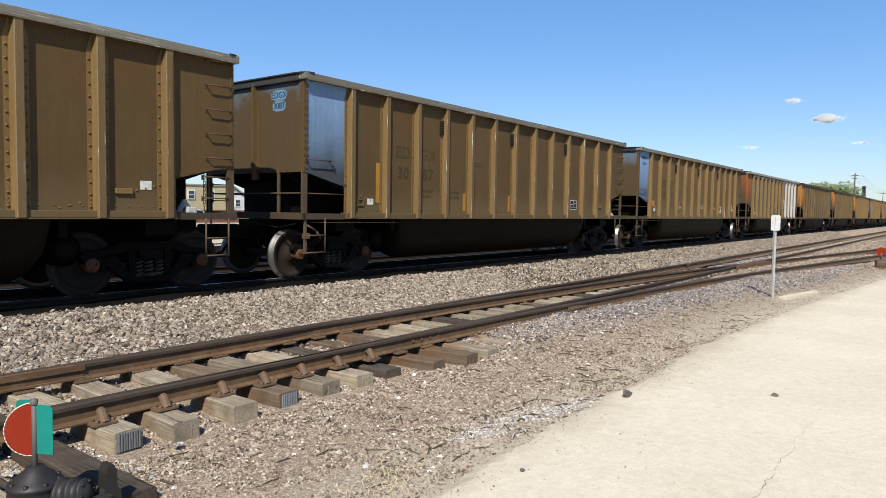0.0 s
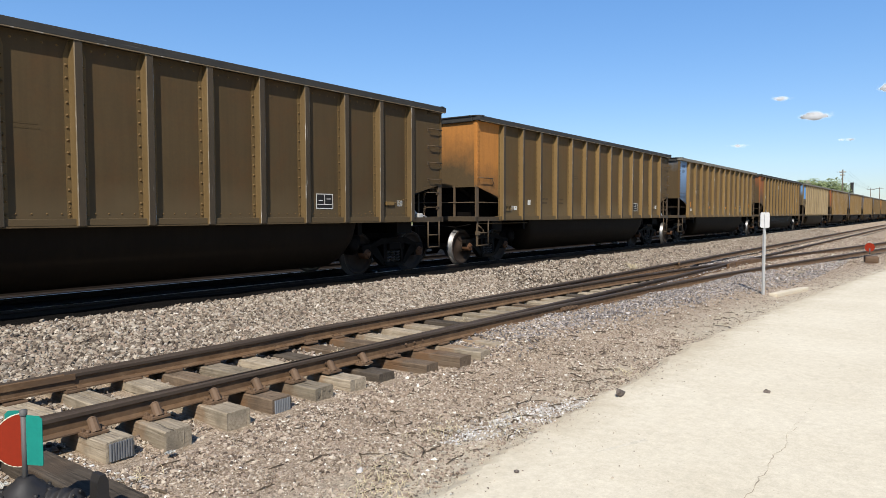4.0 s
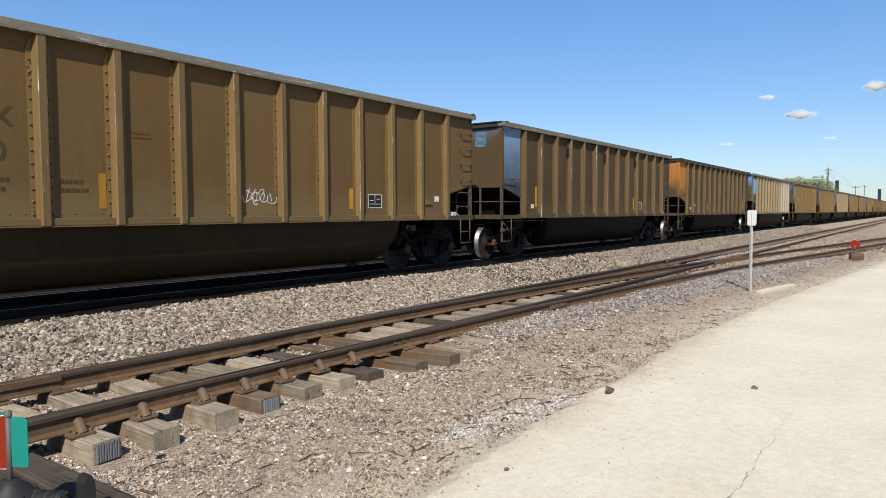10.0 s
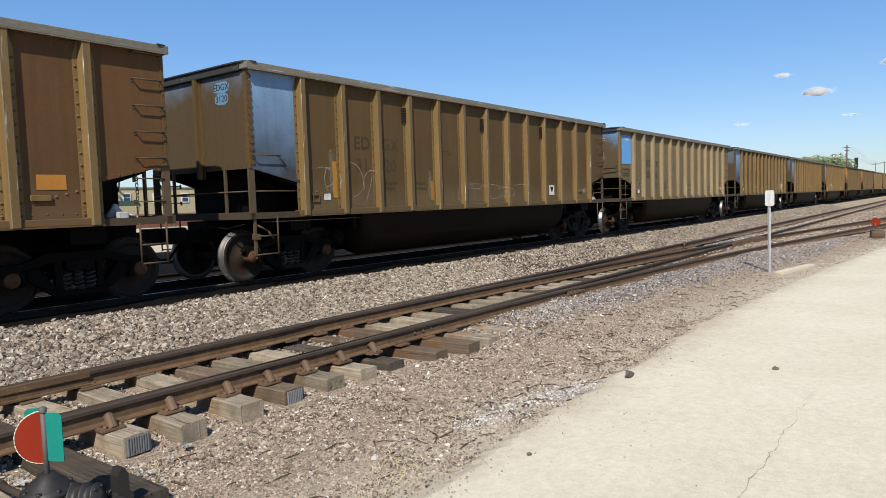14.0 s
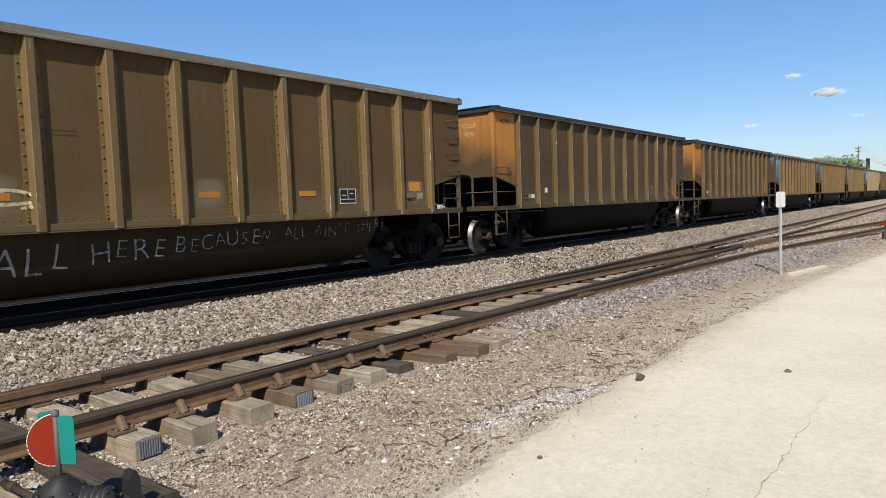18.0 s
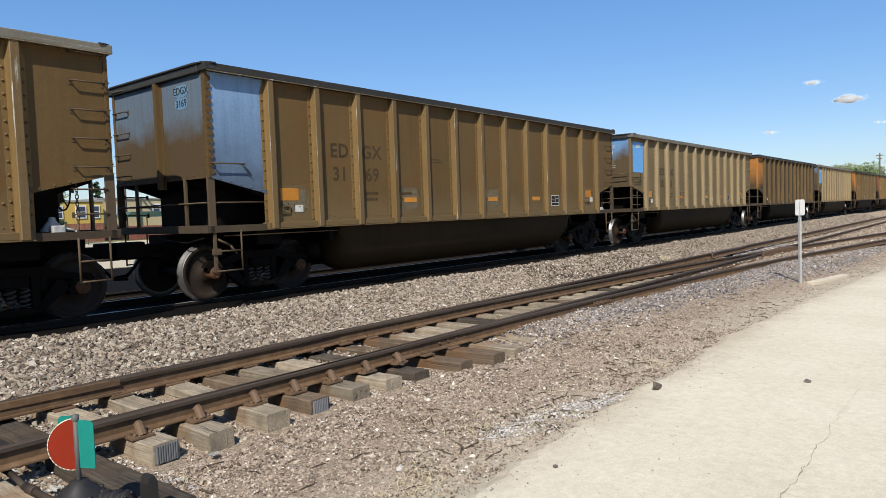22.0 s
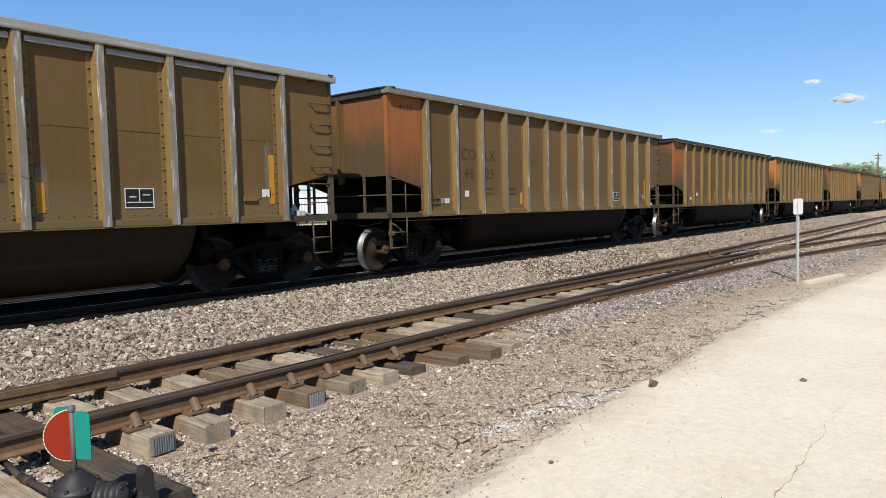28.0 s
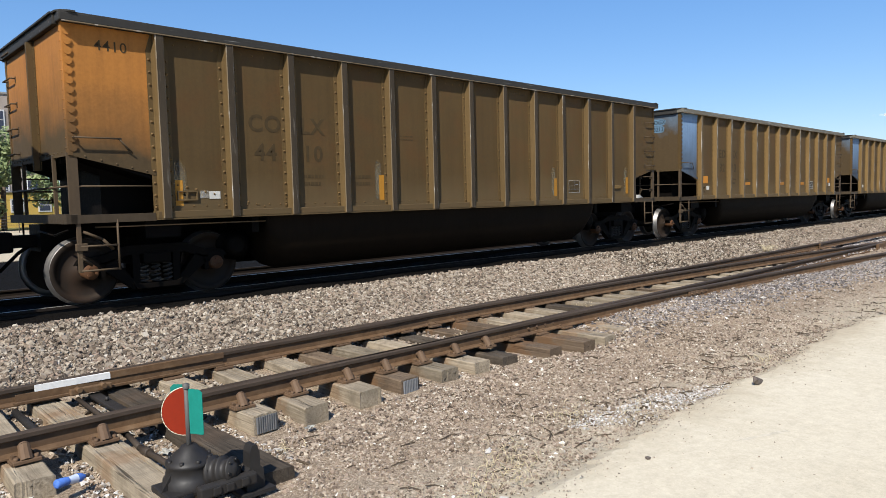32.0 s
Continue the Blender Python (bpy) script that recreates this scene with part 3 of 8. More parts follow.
def branch(x, y0):
    """The diverging rail that leaves the straight line y0 at the switch."""
    if x < CURVE_X:
        return y0
    if x < FROG_X:
        return y0 - (x - CURVE_X) ** 2 / (2 * CURVE_R)
    return y0 - (FROG_X - CURVE_X) ** 2 / (2 * CURVE_R) - (x - FROG_X) * (FROG_X - CURVE_X) / CURVE_R


def span(a, b, step):
    n = max(1, int(round((b - a) / step)))
    return [a + (b - a) * i / n for i in range(n + 1)]


def build_tracks():
    rusty, shiny = [M_RAIL, M_RAILTOP], [M_RAIL_DARK, M_RAILSHINE]
    lines = [
        ("rail", [(-40, FAR_Y), (400, FAR_Y)], SIDE_Z, rusty, "rusty brown stock rail of the siding"),
        ("rail", [(x, branch(x, NEAR_Y)) for x in [-40] + span(0, 26, 0.8) + span(28, 60, 4)], SIDE_Z, rusty, "rusty brown curved stock rail of the siding"),
        ("rail", [(x, NEAR_Y + (0.075 if x < 5 else 0.0)) for x in [2.2, 5, 8, 12, 16, 20, FROG_X - 0.3]], SIDE_Z, rusty, "rusty straight closure rail of the switch"),
        ("rail", [(FROG_X + 0.3, NEAR_Y), (400, NEAR_Y)], SIDE_Z, rusty, "rusty rail beyond the frog"),
        ("rail", [(x, branch(x, FAR_Y) - (0.075 if x < 6 else 0.0)) for x in span(3.2, FROG_X - 0.3, 0.8)], SIDE_Z, rusty, "rusty curved closure rail of the switch"),
        ("rail", [(x, branch(x, FAR_Y)) for x in span(FROG_X + 0.3, 60, 4)], SIDE_Z, rusty, "rusty diverging rail beyond the frog"),
        ("rail", [(-300, MAIN_Y - 0.7525), (500, MAIN_Y - 0.7525)], MAIN_Z, shiny, "dark main line rail with a polished head"),
        ("rail", [(-300, MAIN_Y + 0.7525), (500, MAIN_Y + 0.7525)], MAIN_Z, shiny, "dark main line rail with a polished head"),
    ]
    for name, line, z, mats, label in lines:
        tagged(rail_mesh(name, line, mats, z, bolts=[0.9 + 0.53 * i for i in range(22)] if line[0] == (-40, FAR_Y) else ()), label, "rail", "rails of the tracks", "structure")


build_tracks()

# ---------------- coal cars ----------------
# In a car's space x runs along it, z = 0 is 75 mm over the rail top and y = -1.6 is the side towards the camera.
HALF, PITCH, FIRST, TOP, SILL, PLATE = 7.33, 1.025, 1.18, 3.72, 1.07, 1.49
WHEEL_R, AXLE_Z, TRUCK_X = 0.457, 0.382, 6.13
CAR_LEN = 16.18
TURN = pose(0, 0, 0, 0, 0, 180)
ID4 = Matrix.Identity(4)


def post_x(i):
    return -HALF + FIRST + PITCH * i


def rivet(bm, x, y, z, r=0.019, m=0, side=-1):
    lathe(bm, [(0, r), (side * r * 0.8, 0.0001)], 6, (x, y, z), "y", [m])


def end_rivet(bm, x, y, z, r=0.016):
    lathe(bm, [(0, r), (-r * 0.55, r * 0.75), (-r * 0.8, 0.0001)], 6, (x, y, z), "x")


def post_mesh(m, rivets=True):
    """A riveted hat-section post: flanges, flanks, a face between two rubbed edges with painted highlights."""
    bm = bmesh.new()
    y0, y1 = -PLATE, -1.604
    a = [(-0.15, y0 - 0.008), (-0.085, y0 - 0.008), (-0.056, y1 + 0.008), (-0.044, y1), (0.050, y1), (0.062, y1 + 0.008), (0.085, y0 - 0.008), (0.15, y0 - 0.008), (0.15, y0), (-0.15, y0)]
    n = len(a)
    lo = [bm.verts.new((x, y, 1.09)) for x, y in a]
    hi0 = [bm.verts.new((x, y, 3.38)) for x, y in a]
    hi = [bm.verts.new((x * (0.55 if abs(x) > 0.1 else 0.8 if abs(x) > 0.07 else 1), y, 3.598)) for x, y in a]
    for p, q in ((lo, hi0), (hi0, hi)):
        for i in range(n):
            bm.faces.new((p[i], p[(i + 1) % n], q[(i + 1) % n], q[i])).material_index = 1 if i == 3 else 3 if i in (2, 4) else 0
    bm.faces.new(lo[::-1])
    bm.faces.new(hi)
    for k in range(13 if rivets else 0):
        for x in (-0.118, 0.118):
            rivet(bm, x, y0 - 0.008, 1.24 + 0.168 * k, 0.024, 2)
    for k in range(5 if rivets else 0):
        rivet(bm, -0.118, y0 - 0.008, 1.16 + 0.06 * k, 0.014, 2)
    return mesh_of("side_post", bm, m)


def far_side_mesh(m):
    """The posts and sheets of the side that stays turned away."""
    bm = bmesh.new()
    w = PITCH / 2 - 0.004
    for i in range(13):
        prism(bm, [(post_x(i) - 0.15, -PLATE), (post_x(i) - 0.05, -1.604), (post_x(i) + 0.06, -1.604), (post_x(i) + 0.15, -PLATE)], 1.09, 3.598, "z", 1)
        if i < 12:
            box(bm, post_x(i) + PITCH / 2 - w, post_x(i) + PITCH / 2 + w, -PLATE, -PLATE + 0.012, 1.185, 3.60)
    return mesh_of("side_sheet", bm, m)


def slope_bolts_mesh(m):
    """Bolts along the line where the slope sheet meets the side, at both ends."""
    bm = bmesh.new()
    for s in (-1, 1):
        for k in range(11):
            x = FIRST + 0.20 + 0.135 * k
            if 0.15 < (x - FIRST) % PITCH < PITCH - 0.17:
                rivet(bm, s * (HALF - x), -PLATE, 1.60 - 0.245 * (x - FIRST), 0.025)
    return mesh_of("slope_bolts", bm, m)


def panel_mesh(m, seam=False):
    bm = bmesh.new()
    w = PITCH / 2 - 0.004
    box(bm, -w, w, -PLATE, -PLATE + 0.012, 1.185, 3.60)
    box(bm, -w, w, -PLATE - 0.006, -PLATE, 1.185, 1.285)
    if seam:
        box(bm, -w, w, -PLATE - 0.005, -PLATE, 2.445, 2.453)
    for k in range(4):
        rivet(bm, -0.28 + 0.19 * k, -PLATE - 0.006, 1.25, 0.016, 1)
        rivet(bm, -0.28 + 0.19 * k, -PLATE, 3.50, 0.018, 1)
    return mesh_of("side_panel", bm, m)


def corner_panel_mesh(m):
    bm = bmesh.new()
    a, b = -HALF + 0.02, -HALF + FIRST - 0.05
    prism(bm, [(a, 1.96), (b, 1.70), (b, 3.60), (a, 3.60)], -PLATE, -PLATE + 0.012)
    prism(bm, [(a, 1.93), (b, 1.67), (b, 1.73), (a, 1.99)], -PLATE - 0.012, -PLATE)
    for k in range(5):
        u = 0.15 + 0.17 * k
        rivet(bm, a + u * (b - a) / 0.98, -PLATE - 0.012, 1.96 - 0.26 * u / 0.98, 0.018)
    return mesh_of("corner_panel", bm, m)


def corner_post_mesh(m, scallops=True):
    bm = bmesh.new()
    softbox(bm, -HALF - 0.012, -HALF + 0.05, -PLATE - 0.014, -PLATE + 0.07, 1.93, 3.60, 0.006)
    for k in range(13):
        z = 2.03 + 0.122 * k
        if scallops:
            tube(bm, (-HALF + 0.052, -PLATE - 0.022, z), (-HALF + 0.052, -PLATE, z), 0.050, 10)
        else:
            rivet(bm, -HALF + 0.02, -PLATE - 0.014, z, 0.014)
        end_rivet(bm, -HALF - 0.012, -PLATE + 0.045, z, 0.014)
    return mesh_of("corner_post", bm, m)


def end_sheet_mesh(m):
    bm = bmesh.new()
    box(bm, -HALF, -HALF + 0.012, -PLATE, PLATE, 1.95, 3.60)
    box(bm, -HALF - 0.014, -HALF, -PLATE + 0.07, PLATE - 0.07, 1.93, 2.01)
    for k in range(15):
        end_rivet(bm, -HALF - 0.014, -1.26 + 0.18 * k, 1.985)
    return mesh_of("end_sheet", bm, m)


def end_post_mesh(m):
    bm = bmesh.new()
    prism(bm, [(-HALF, -0.22), (-HALF - 0.010, -0.22), (-HALF - 0.010, -0.155), (-HALF - 0.085, -0.145), (-HALF - 0.085, -0.075), (-HALF - 0.010, -0.065), (-HALF - 0.010, -0.01), (-HALF, -0.01)], 1.80, 3.58, "z")
    for k in range(12):
        end_rivet(bm, -HALF - 0.010, -0.190, 2.05 + 0.13 * k, 0.014)
    return mesh_of("end_post", bm, m)


def chord_mesh(m):
    bm = bmesh.new()
    softbox(bm, -HALF - 0.05, HALF + 0.05, -1.612, -1.40, 3.598, TOP, 0.014)
    # pale strip: the chord's lit lower lip, put into its colour
    box(bm, -HALF - 0.02, HALF + 0.02, -1.616, -1.58, 3.588, 3.602, 1)
    for s in (-1, 1):
        # a worn cap plate, rounded off at the corner
        x, r = s * (HALF + 0.075), 0.17
        rim = [(x - s * r + s * r * math.sin(q * math.pi / 12), -1.63 + r - r * math.cos(q * math.pi / 12)) for q in range(7)]
        prism(bm, [(s * (HALF - 0.14), -1.63)] + rim + [(x, -1.32), (s * (HALF - 0.10), -1.38)], TOP - 0.012, TOP + 0.010, "z", 2)
    return mesh_of("top_chord", bm, m)


def end_chord_mesh(m):
    bm = bmesh.new()
    softbox(bm, -HALF - 0.07, -HALF + 0.10, -1.395, 1.395, 3.58, TOP + 0.005, 0.02)
    softbox(bm, -HALF - 0.10, -HALF + 0.12, -1.395, 1.395, TOP - 0.018, TOP + 0.012, 0.01)
    return mesh_of("end_chord", bm, m)


def sill_mesh(m):
    bm = bmesh.new()
    a = HALF - FIRST + 0.12
    softbox(bm, -a, a, -1.565, -1.38, SILL + 0.02, SILL + 0.118, 0.008)
    box(bm, -a, a, -1.585, -1.40, SILL, SILL + 0.018)
    return mesh_of("side_sill", bm, m)


def platform_mesh(m):
    bm = bmesh.new()
    a, b = -HALF - 0.02, -HALF + FIRST - 0.125
    for s in (-1, 1):
        box(bm, a, b, min(s * 1.50, s * 1.40), max(s * 1.50, s * 1.40), 1.06, 1.17)
    softbox(bm, a - 0.06, a + 0.08, -1.50, 1.50, 1.055, 1.18, 0.008)
    box(bm, a + 0.08, b, -1.40, 1.40, 1.135, 1.15)
    # bolster web block in the shade-darkened underframe colour
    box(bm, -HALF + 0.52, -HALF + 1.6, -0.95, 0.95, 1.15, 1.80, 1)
    return mesh_of("end_platform", bm, m)


def stanchion_mesh(m, wide):
    bm = bmesh.new()
    if wide:
        softbox(bm, -HALF - 0.03, -HALF + 0.10, -0.018, 0.018, 1.06, 1.97, 0.005)
    else:
        softbox(bm, -HALF - 0.025, -HALF + 0.02, -0.025, 0.025, 1.15, 1.97, 0.004)
    return mesh_of("stanchion", bm, m)


def grab_mesh(m):
    bm = bmesh.new()
    bent(bm, [(-HALF + 0.05, -PLATE - 0.005, 2.16), (-HALF + 0.05, -PLATE - 0.085, 2.16), (-HALF + 0.62, -PLATE - 0.085, 2.16), (-HALF + 0.62, -PLATE - 0.004, 2.16)], 0.012)
    bent(bm, [(-HALF + 0.60, -PLATE - 0.085, 2.15), (-HALF + 0.78, -PLATE - 0.03, 1.98)], 0.01)
    return mesh_of("grab_iron", bm, m)


def rung_mesh(m):
    """One ladder rung on the side, at x = 0, z = 0, standing off a plate at y = 0."""
    bm = bmesh.new()
    bent(bm, [(-0.22, 0, 0.0), (-0.22, -0.075, 0.0), (0.22, -0.075, 0.0), (0.22, 0, 0.0)], 0.012)
    for x in (-0.22, 0.22):
        box(bm, x - 0.02, x + 0.02, -0.008, 0, -0.05, 0.03)
    return mesh_of("rung", bm, m)


def step_mesh(m):
    bm = bmesh.new()
    for x in (-0.21, 0.21):
        bent(bm, [(x, 0, 0.02), (x, 0, -0.60)], 0.016)
    for z in (-0.30, -0.58):
        bent(bm, [(-0.21, 0, z), (0.21, 0, z)], 0.014)
    return mesh_of("sill_step", bm, m)


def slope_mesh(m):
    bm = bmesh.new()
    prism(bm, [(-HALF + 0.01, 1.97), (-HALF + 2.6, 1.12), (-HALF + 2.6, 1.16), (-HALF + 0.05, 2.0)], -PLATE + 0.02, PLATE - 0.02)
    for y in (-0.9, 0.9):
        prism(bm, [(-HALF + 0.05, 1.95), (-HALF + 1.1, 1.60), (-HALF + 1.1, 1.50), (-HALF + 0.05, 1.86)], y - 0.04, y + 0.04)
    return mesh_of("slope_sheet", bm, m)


def tub_mesh(m):
    """Two round-bottomed tubs side by side, closed by curved ends."""
    bm = bmesh.new()
    for s in (-1, 1):
        out = [(s * 1.42, 1.12)] + [(s * (0.86 + 0.56 * math.cos(a)), 0.98 + 0.80 * math.sin(a)) for a in [-math.pi * k / 18 for k in range(1, 18)]] + [(s * 0.30, 1.12)]
        rings = []
        for x, k in ((-4.52, 0.0), (-4.48, 0.55), (-4.34, 0.86), (-4.12, 1.0), (4.12, 1.0), (4.34, 0.86), (4.48, 0.55), (4.52, 0.0)):
            rings.append([bm.verts.new((x, y, 1.12 - (1.12 - z) * (0.35 + 0.65 * k))) for y, z in out])
        n = len(out)
        for p, q in zip(rings, rings[1:]):
            for i in range(n - 1):
                bm.faces.new((p[i], p[i + 1], q[i + 1], q[i])).smooth = True
        for r in (rings[0], rings[-1]):
            bm.faces.new(r)
    return mesh_of("tub", bm, m)


def lining_mesh(m):
    bm = bmesh.new()
    box(bm, -HALF + 2.4, HALF - 2.4, -PLATE + 0.02, PLATE - 0.02, 1.12, 1.17)
    return mesh_of("floor_sheet", bm, m)


def centre_sill_mesh(m):
    bm = bmesh.new()
    box(bm, -HALF - 0.1, HALF + 0.1, -0.29, 0.29, 0.66, 1.04)
    return mesh_of("centre_sill", bm, m)


def body_bolster_mesh(m, w):
    bm = bmesh.new()
    box(bm, -w, w, -1.36, 1.36, 0.82, 1.08)
    return mesh_of("body_bolster", bm, m)


def train_pipe_mesh(m):
    bm = bmesh.new()
    bent(bm, [(-HALF + 0.3, -1.36, 1.0), (-3.2, -1.36, 0.985), (-3.0, -1.2, 0.96)], 0.013)
    return mesh_of("brake_pipe", bm, m)


def gap_blocker_mesh(m):
    # made-up drum that hides the pale ground seen between truck and tub
    bm = bmesh.new()
    tube(bm, (-4.86, -1.0, 0.62), (-4.86, 1.0, 0.62), 0.24, 16)
    for y in (-1.0, 1.0):
        tube(bm, (-4.86, y, 0.62), (-4.86, y * 1.08, 0.62), 0.24, 16, r2=0.10)
    box(bm, -4.92, -4.80, -0.6, 0.6, 0.8, 1.0)
    return mesh_of("brake_reservoir", bm, m)


def coupler_mesh(m):
    bm = bmesh.new()
    x = -HALF
    softbox(bm, x - 0.42, x - 0.05, -0.085, 0.085, 0.72, 0.90, 0.02)
    softbox(bm, x - 0.76, x - 0.40, -0.17, 0.10, 0.66, 0.95, 0.04)
    softbox(bm, x - 0.80, x - 0.62, 0.06, 0.20, 0.68, 0.93, 0.04)
    bent(bm, [(x - 0.05, 0.34, 0.76), (x - 0.25, 0.36, 0.62), (x - 0.5, 0.30, 0.38), (x - 0.76, 0.2, 0.36)], 0.026, 8)
    bent(bm, [(x, -1.3, 0.98), (x - 0.08, -0.9, 0.90), (x - 0.1, -0.25, 0.95)], 0.014)
    return mesh_of("coupler", bm, m)


def wheelset_mesh(mats):
    """Two wheels, an axle and the bearings' end caps about the y axis."""
    bm = bmesh.new()
    for s in (-1, 1):
        prof = [(0.845, 0.085), (0.845, 0.125), (0.80, 0.15), (0.775, 0.33), (0.80, 0.37), (0.825, 0.385), (0.825, 0.45), (0.815, 0.457), (0.73, 0.464), (0.712, 0.486), (0.69, 0.484), (0.685, 0.39), (0.73, 0.35), (0.70, 0.15), (0.66, 0.13), (0.66, 0.085)]
        mats_i = [0, 0, 0, 0, 0, 0, 1, 1, 1, 1, 1, 0, 0, 0, 0]
        lathe(bm, [(s * a, r) for a, r in prof], 32 if s < 0 else 20, mats=mats_i)
        lathe(bm, [(s * 0.90, 0.10), (s * 1.075, 0.105), (s * 1.085, 0.095), (s * 1.095, 0.0001)], 16, mats=[2] * 3)
        for k in range(3):
            a = 2.0944 * k + 0.4
            tube(bm, (0.06 * math.cos(a), s * 1.08, 0.06 * math.sin(a)), (0.06 * math.cos(a), s * 1.12, 0.06 * math.sin(a)), 0.02, 6, 2)
    tube(bm, (0, -0.9, 0), (0, 0.9, 0), 0.08, 14, 0)
    return mesh_of("wheelset", bm, mats)


def side_frame_mesh(mats, s):
    """A cast side frame over two axle boxes, 1.80 m apart; s is its side."""
    bm = bmesh.new()
    a, b = sorted((s * 0.93, s * 1.06))
    z = AXLE_Z
    prism(bm, [(-1.08, z + 0.10), (-1.02, z + 0.19), (-0.72, z + 0.22), (-0.42, z + 0.33), (0.42, z + 0.33), (0.72, z + 0.22), (1.02, z + 0.19), (1.08, z + 0.10), (0.70, z + 0.10), (0.40, z + 0.20), (-0.40, z + 0.20), (-0.70, z + 0.10)], a, b)
    for q in (-1, 1):
        prism(bm, [(q * 0.70, z + 0.12), (q * 0.58, z + 0.16), (q * 0.26, z - 0.26), (q * 0.36, z - 0.28), (q * 0.74, z + 0.02)], a, b)
        prism(bm, [(q * 0.34, z + 0.24), (q * 0.24, z + 0.24), (q * 0.24, z - 0.24), (q * 0.34, z - 0.24)], a + 0.01, b - 0.01)
        prism(bm, [(q * 0.77, z + 0.12), (q * 0.70, z + 0.12), (q * 0.72, z - 0.10), (q * 0.78, z - 0.10)], a, b)
        softbox(bm, q * 0.90 - 0.13, q * 0.90 + 0.13, a - 0.01, b + 0.015, z + 0.02, z + 0.17, 0.02)
    prism(bm, [(-0.36, z - 0.18), (-0.30, z - 0.29), (0.30, z - 0.29), (0.36, z - 0.18), (0.28, z - 0.22), (-0.28, z - 0.22)], a - 0.02, b + 0.02)
    softbox(bm, -0.20, 0.20, min(s * 0.6, s * 1.10), max(s * 0.6, s * 1.10), z + 0.06, z + 0.22, 0.03)
    return mesh_of("side_frame", bm, mats)


def spring_mesh(m):
    """One coil spring, 0.28 m high."""
    bm = bmesh.new()
    rings, n = [], 52
    for i in range(n + 1):
        a = 2 * math.pi * 4.5 * i / n
        c = Vector((0.055 * math.cos(a), 0.055 * math.sin(a), 0.28 * i / n))
        rad = Vector((math.cos(a), math.sin(a), 0))
        rings.append([bm.verts.new(c + 0.017 * (math.cos(q) * rad + math.sin(q) * Vector((0, 0, 1)))) for q in (0, 1.57, 3.14, 4.71)])
    for p, q in zip(rings, rings[1:]):
        for i in range(4):
            bm.faces.new((p[i], p[(i + 1) % 4], q[(i + 1) % 4], q[i])).smooth = True
    for r in (rings[0], rings[-1]):
        bm.faces.new(r)
    return mesh_of("coil_spring", bm, m)


def bolster_mesh(m):
    bm = bmesh.new()
    softbox(bm, -0.19, 0.19, -0.9, 0.9, AXLE_Z + 0.02, AXLE_Z + 0.30, 0.03)
    for x in (-0.42, 0.42):
        box(bm, x - 0.05, x + 0.05, -0.85, 0.85, AXLE_Z - 0.12, AXLE_Z + 0.0)
    return mesh_of("truck", bm, m)


def brake_wheel_mesh(m):
    """A hand brake wheel on its gear box, at the end platform."""
    bm = bmesh.new()
    x = -HALF - 0.16
    for i in range(20):
        p, q = 2 * math.pi * i / 20, 2 * math.pi * (i + 1) / 20
        tube(bm, (x, 0.28 * math.cos(p), 1.78 + 0.28 * math.sin(p)), (x, 0.28 * math.cos(q), 1.78 + 0.28 * math.sin(q)), 0.014, 6)
    for i in range(5):
        p = 2 * math.pi * i / 5 + 0.3
        bent(bm, [(x + 0.05, 0, 1.78), (x, 0.28 * math.cos(p), 1.78 + 0.28 * math.sin(p))], 0.011, 6)
    softbox(bm, x + 0.03, x + 0.14, -0.12, 0.12, 1.62, 1.98, 0.02)
    return mesh_of("brake_wheel", bm, m)


def valve_mesh(m):
    """A pale air valve with its bracket on the corner of the platform."""
    bm = bmesh.new()
    x, y = -HALF + 0.72, 1.38
    softbox(bm, x - 0.07, x + 0.09, y - 0.05, y + 0.09, 1.15, 1.26, 0.02)
    lathe(bm, [(1.18, 0.15), (1.21, 0.145), (1.33, 0.05), (1.37, 0.04), (1.38, 0.0001)], 14, (x, y - 0.16, 0), "z")
    bent(bm, [(x - 0.06, y + 0.03, 1.22), (x - 0.20, y + 0.05, 1.19), (x - 0.28, y, 1.08)], 0.018, 6)
    return mesh_of("air_valve", bm, m)


def chain_mesh(m):
    """A brake chain that hangs at the end platform, with a hook rod."""
    bm = bmesh.new()
    x, y = -HALF + 0.42, 1.32
    for k in range(13):
        z, w = 1.92 - 0.05 * k, 0.018
        d = (w, 0) if k % 2 else (0, w)
        bent(bm, [(x - d[0], y - d[1], z), (x - d[0], y - d[1], z - 0.05), (x + d[0], y + d[1], z - 0.05), (x + d[0], y + d[1], z), (x - d[0], y - d[1], z)], 0.007, 4)
    tube(bm, (x, y, 1.27), (x, y, 1.14), 0.012, 6)
    return mesh_of("brake_chain", bm, m)


def corner_step_mesh(m):
    """The heavy hanger and the two steps under the front corner."""
    bm = bmesh.new()
    x, y = -HALF + 0.02, -1.46
    softbox(bm, x + 0.02, x + 0.075, y - 0.02, y + 0.02, 0.42, 1.06, 0.006)
    softbox(bm, x + 0.0, x + 0.14, y - 0.04, y + 0.03, 0.70, 0.80, 0.01)
    tube(bm, (x + 0.05, y - 0.01, 0.62), (x + 0.22, y + 0.12, 0.50), 0.022, 6)
    for z in (0.76, 0.44):
        bent(bm, [(x + 0.05, y - 0.03, z), (x + 0.52, y - 0.03, z)], 0.015)
    bent(bm, [(x + 0.52, y - 0.03, 0.42), (x + 0.52, y - 0.03, 1.10)], 0.015)
    bent(bm, [(x + 0.10, y, 0.95), (x + 0.34, y + 0.02, 0.84), (x + 0.48, y + 0.05, 0.70)], 0.02)
    return mesh_of("corner_step", bm, m)


MESH = {}


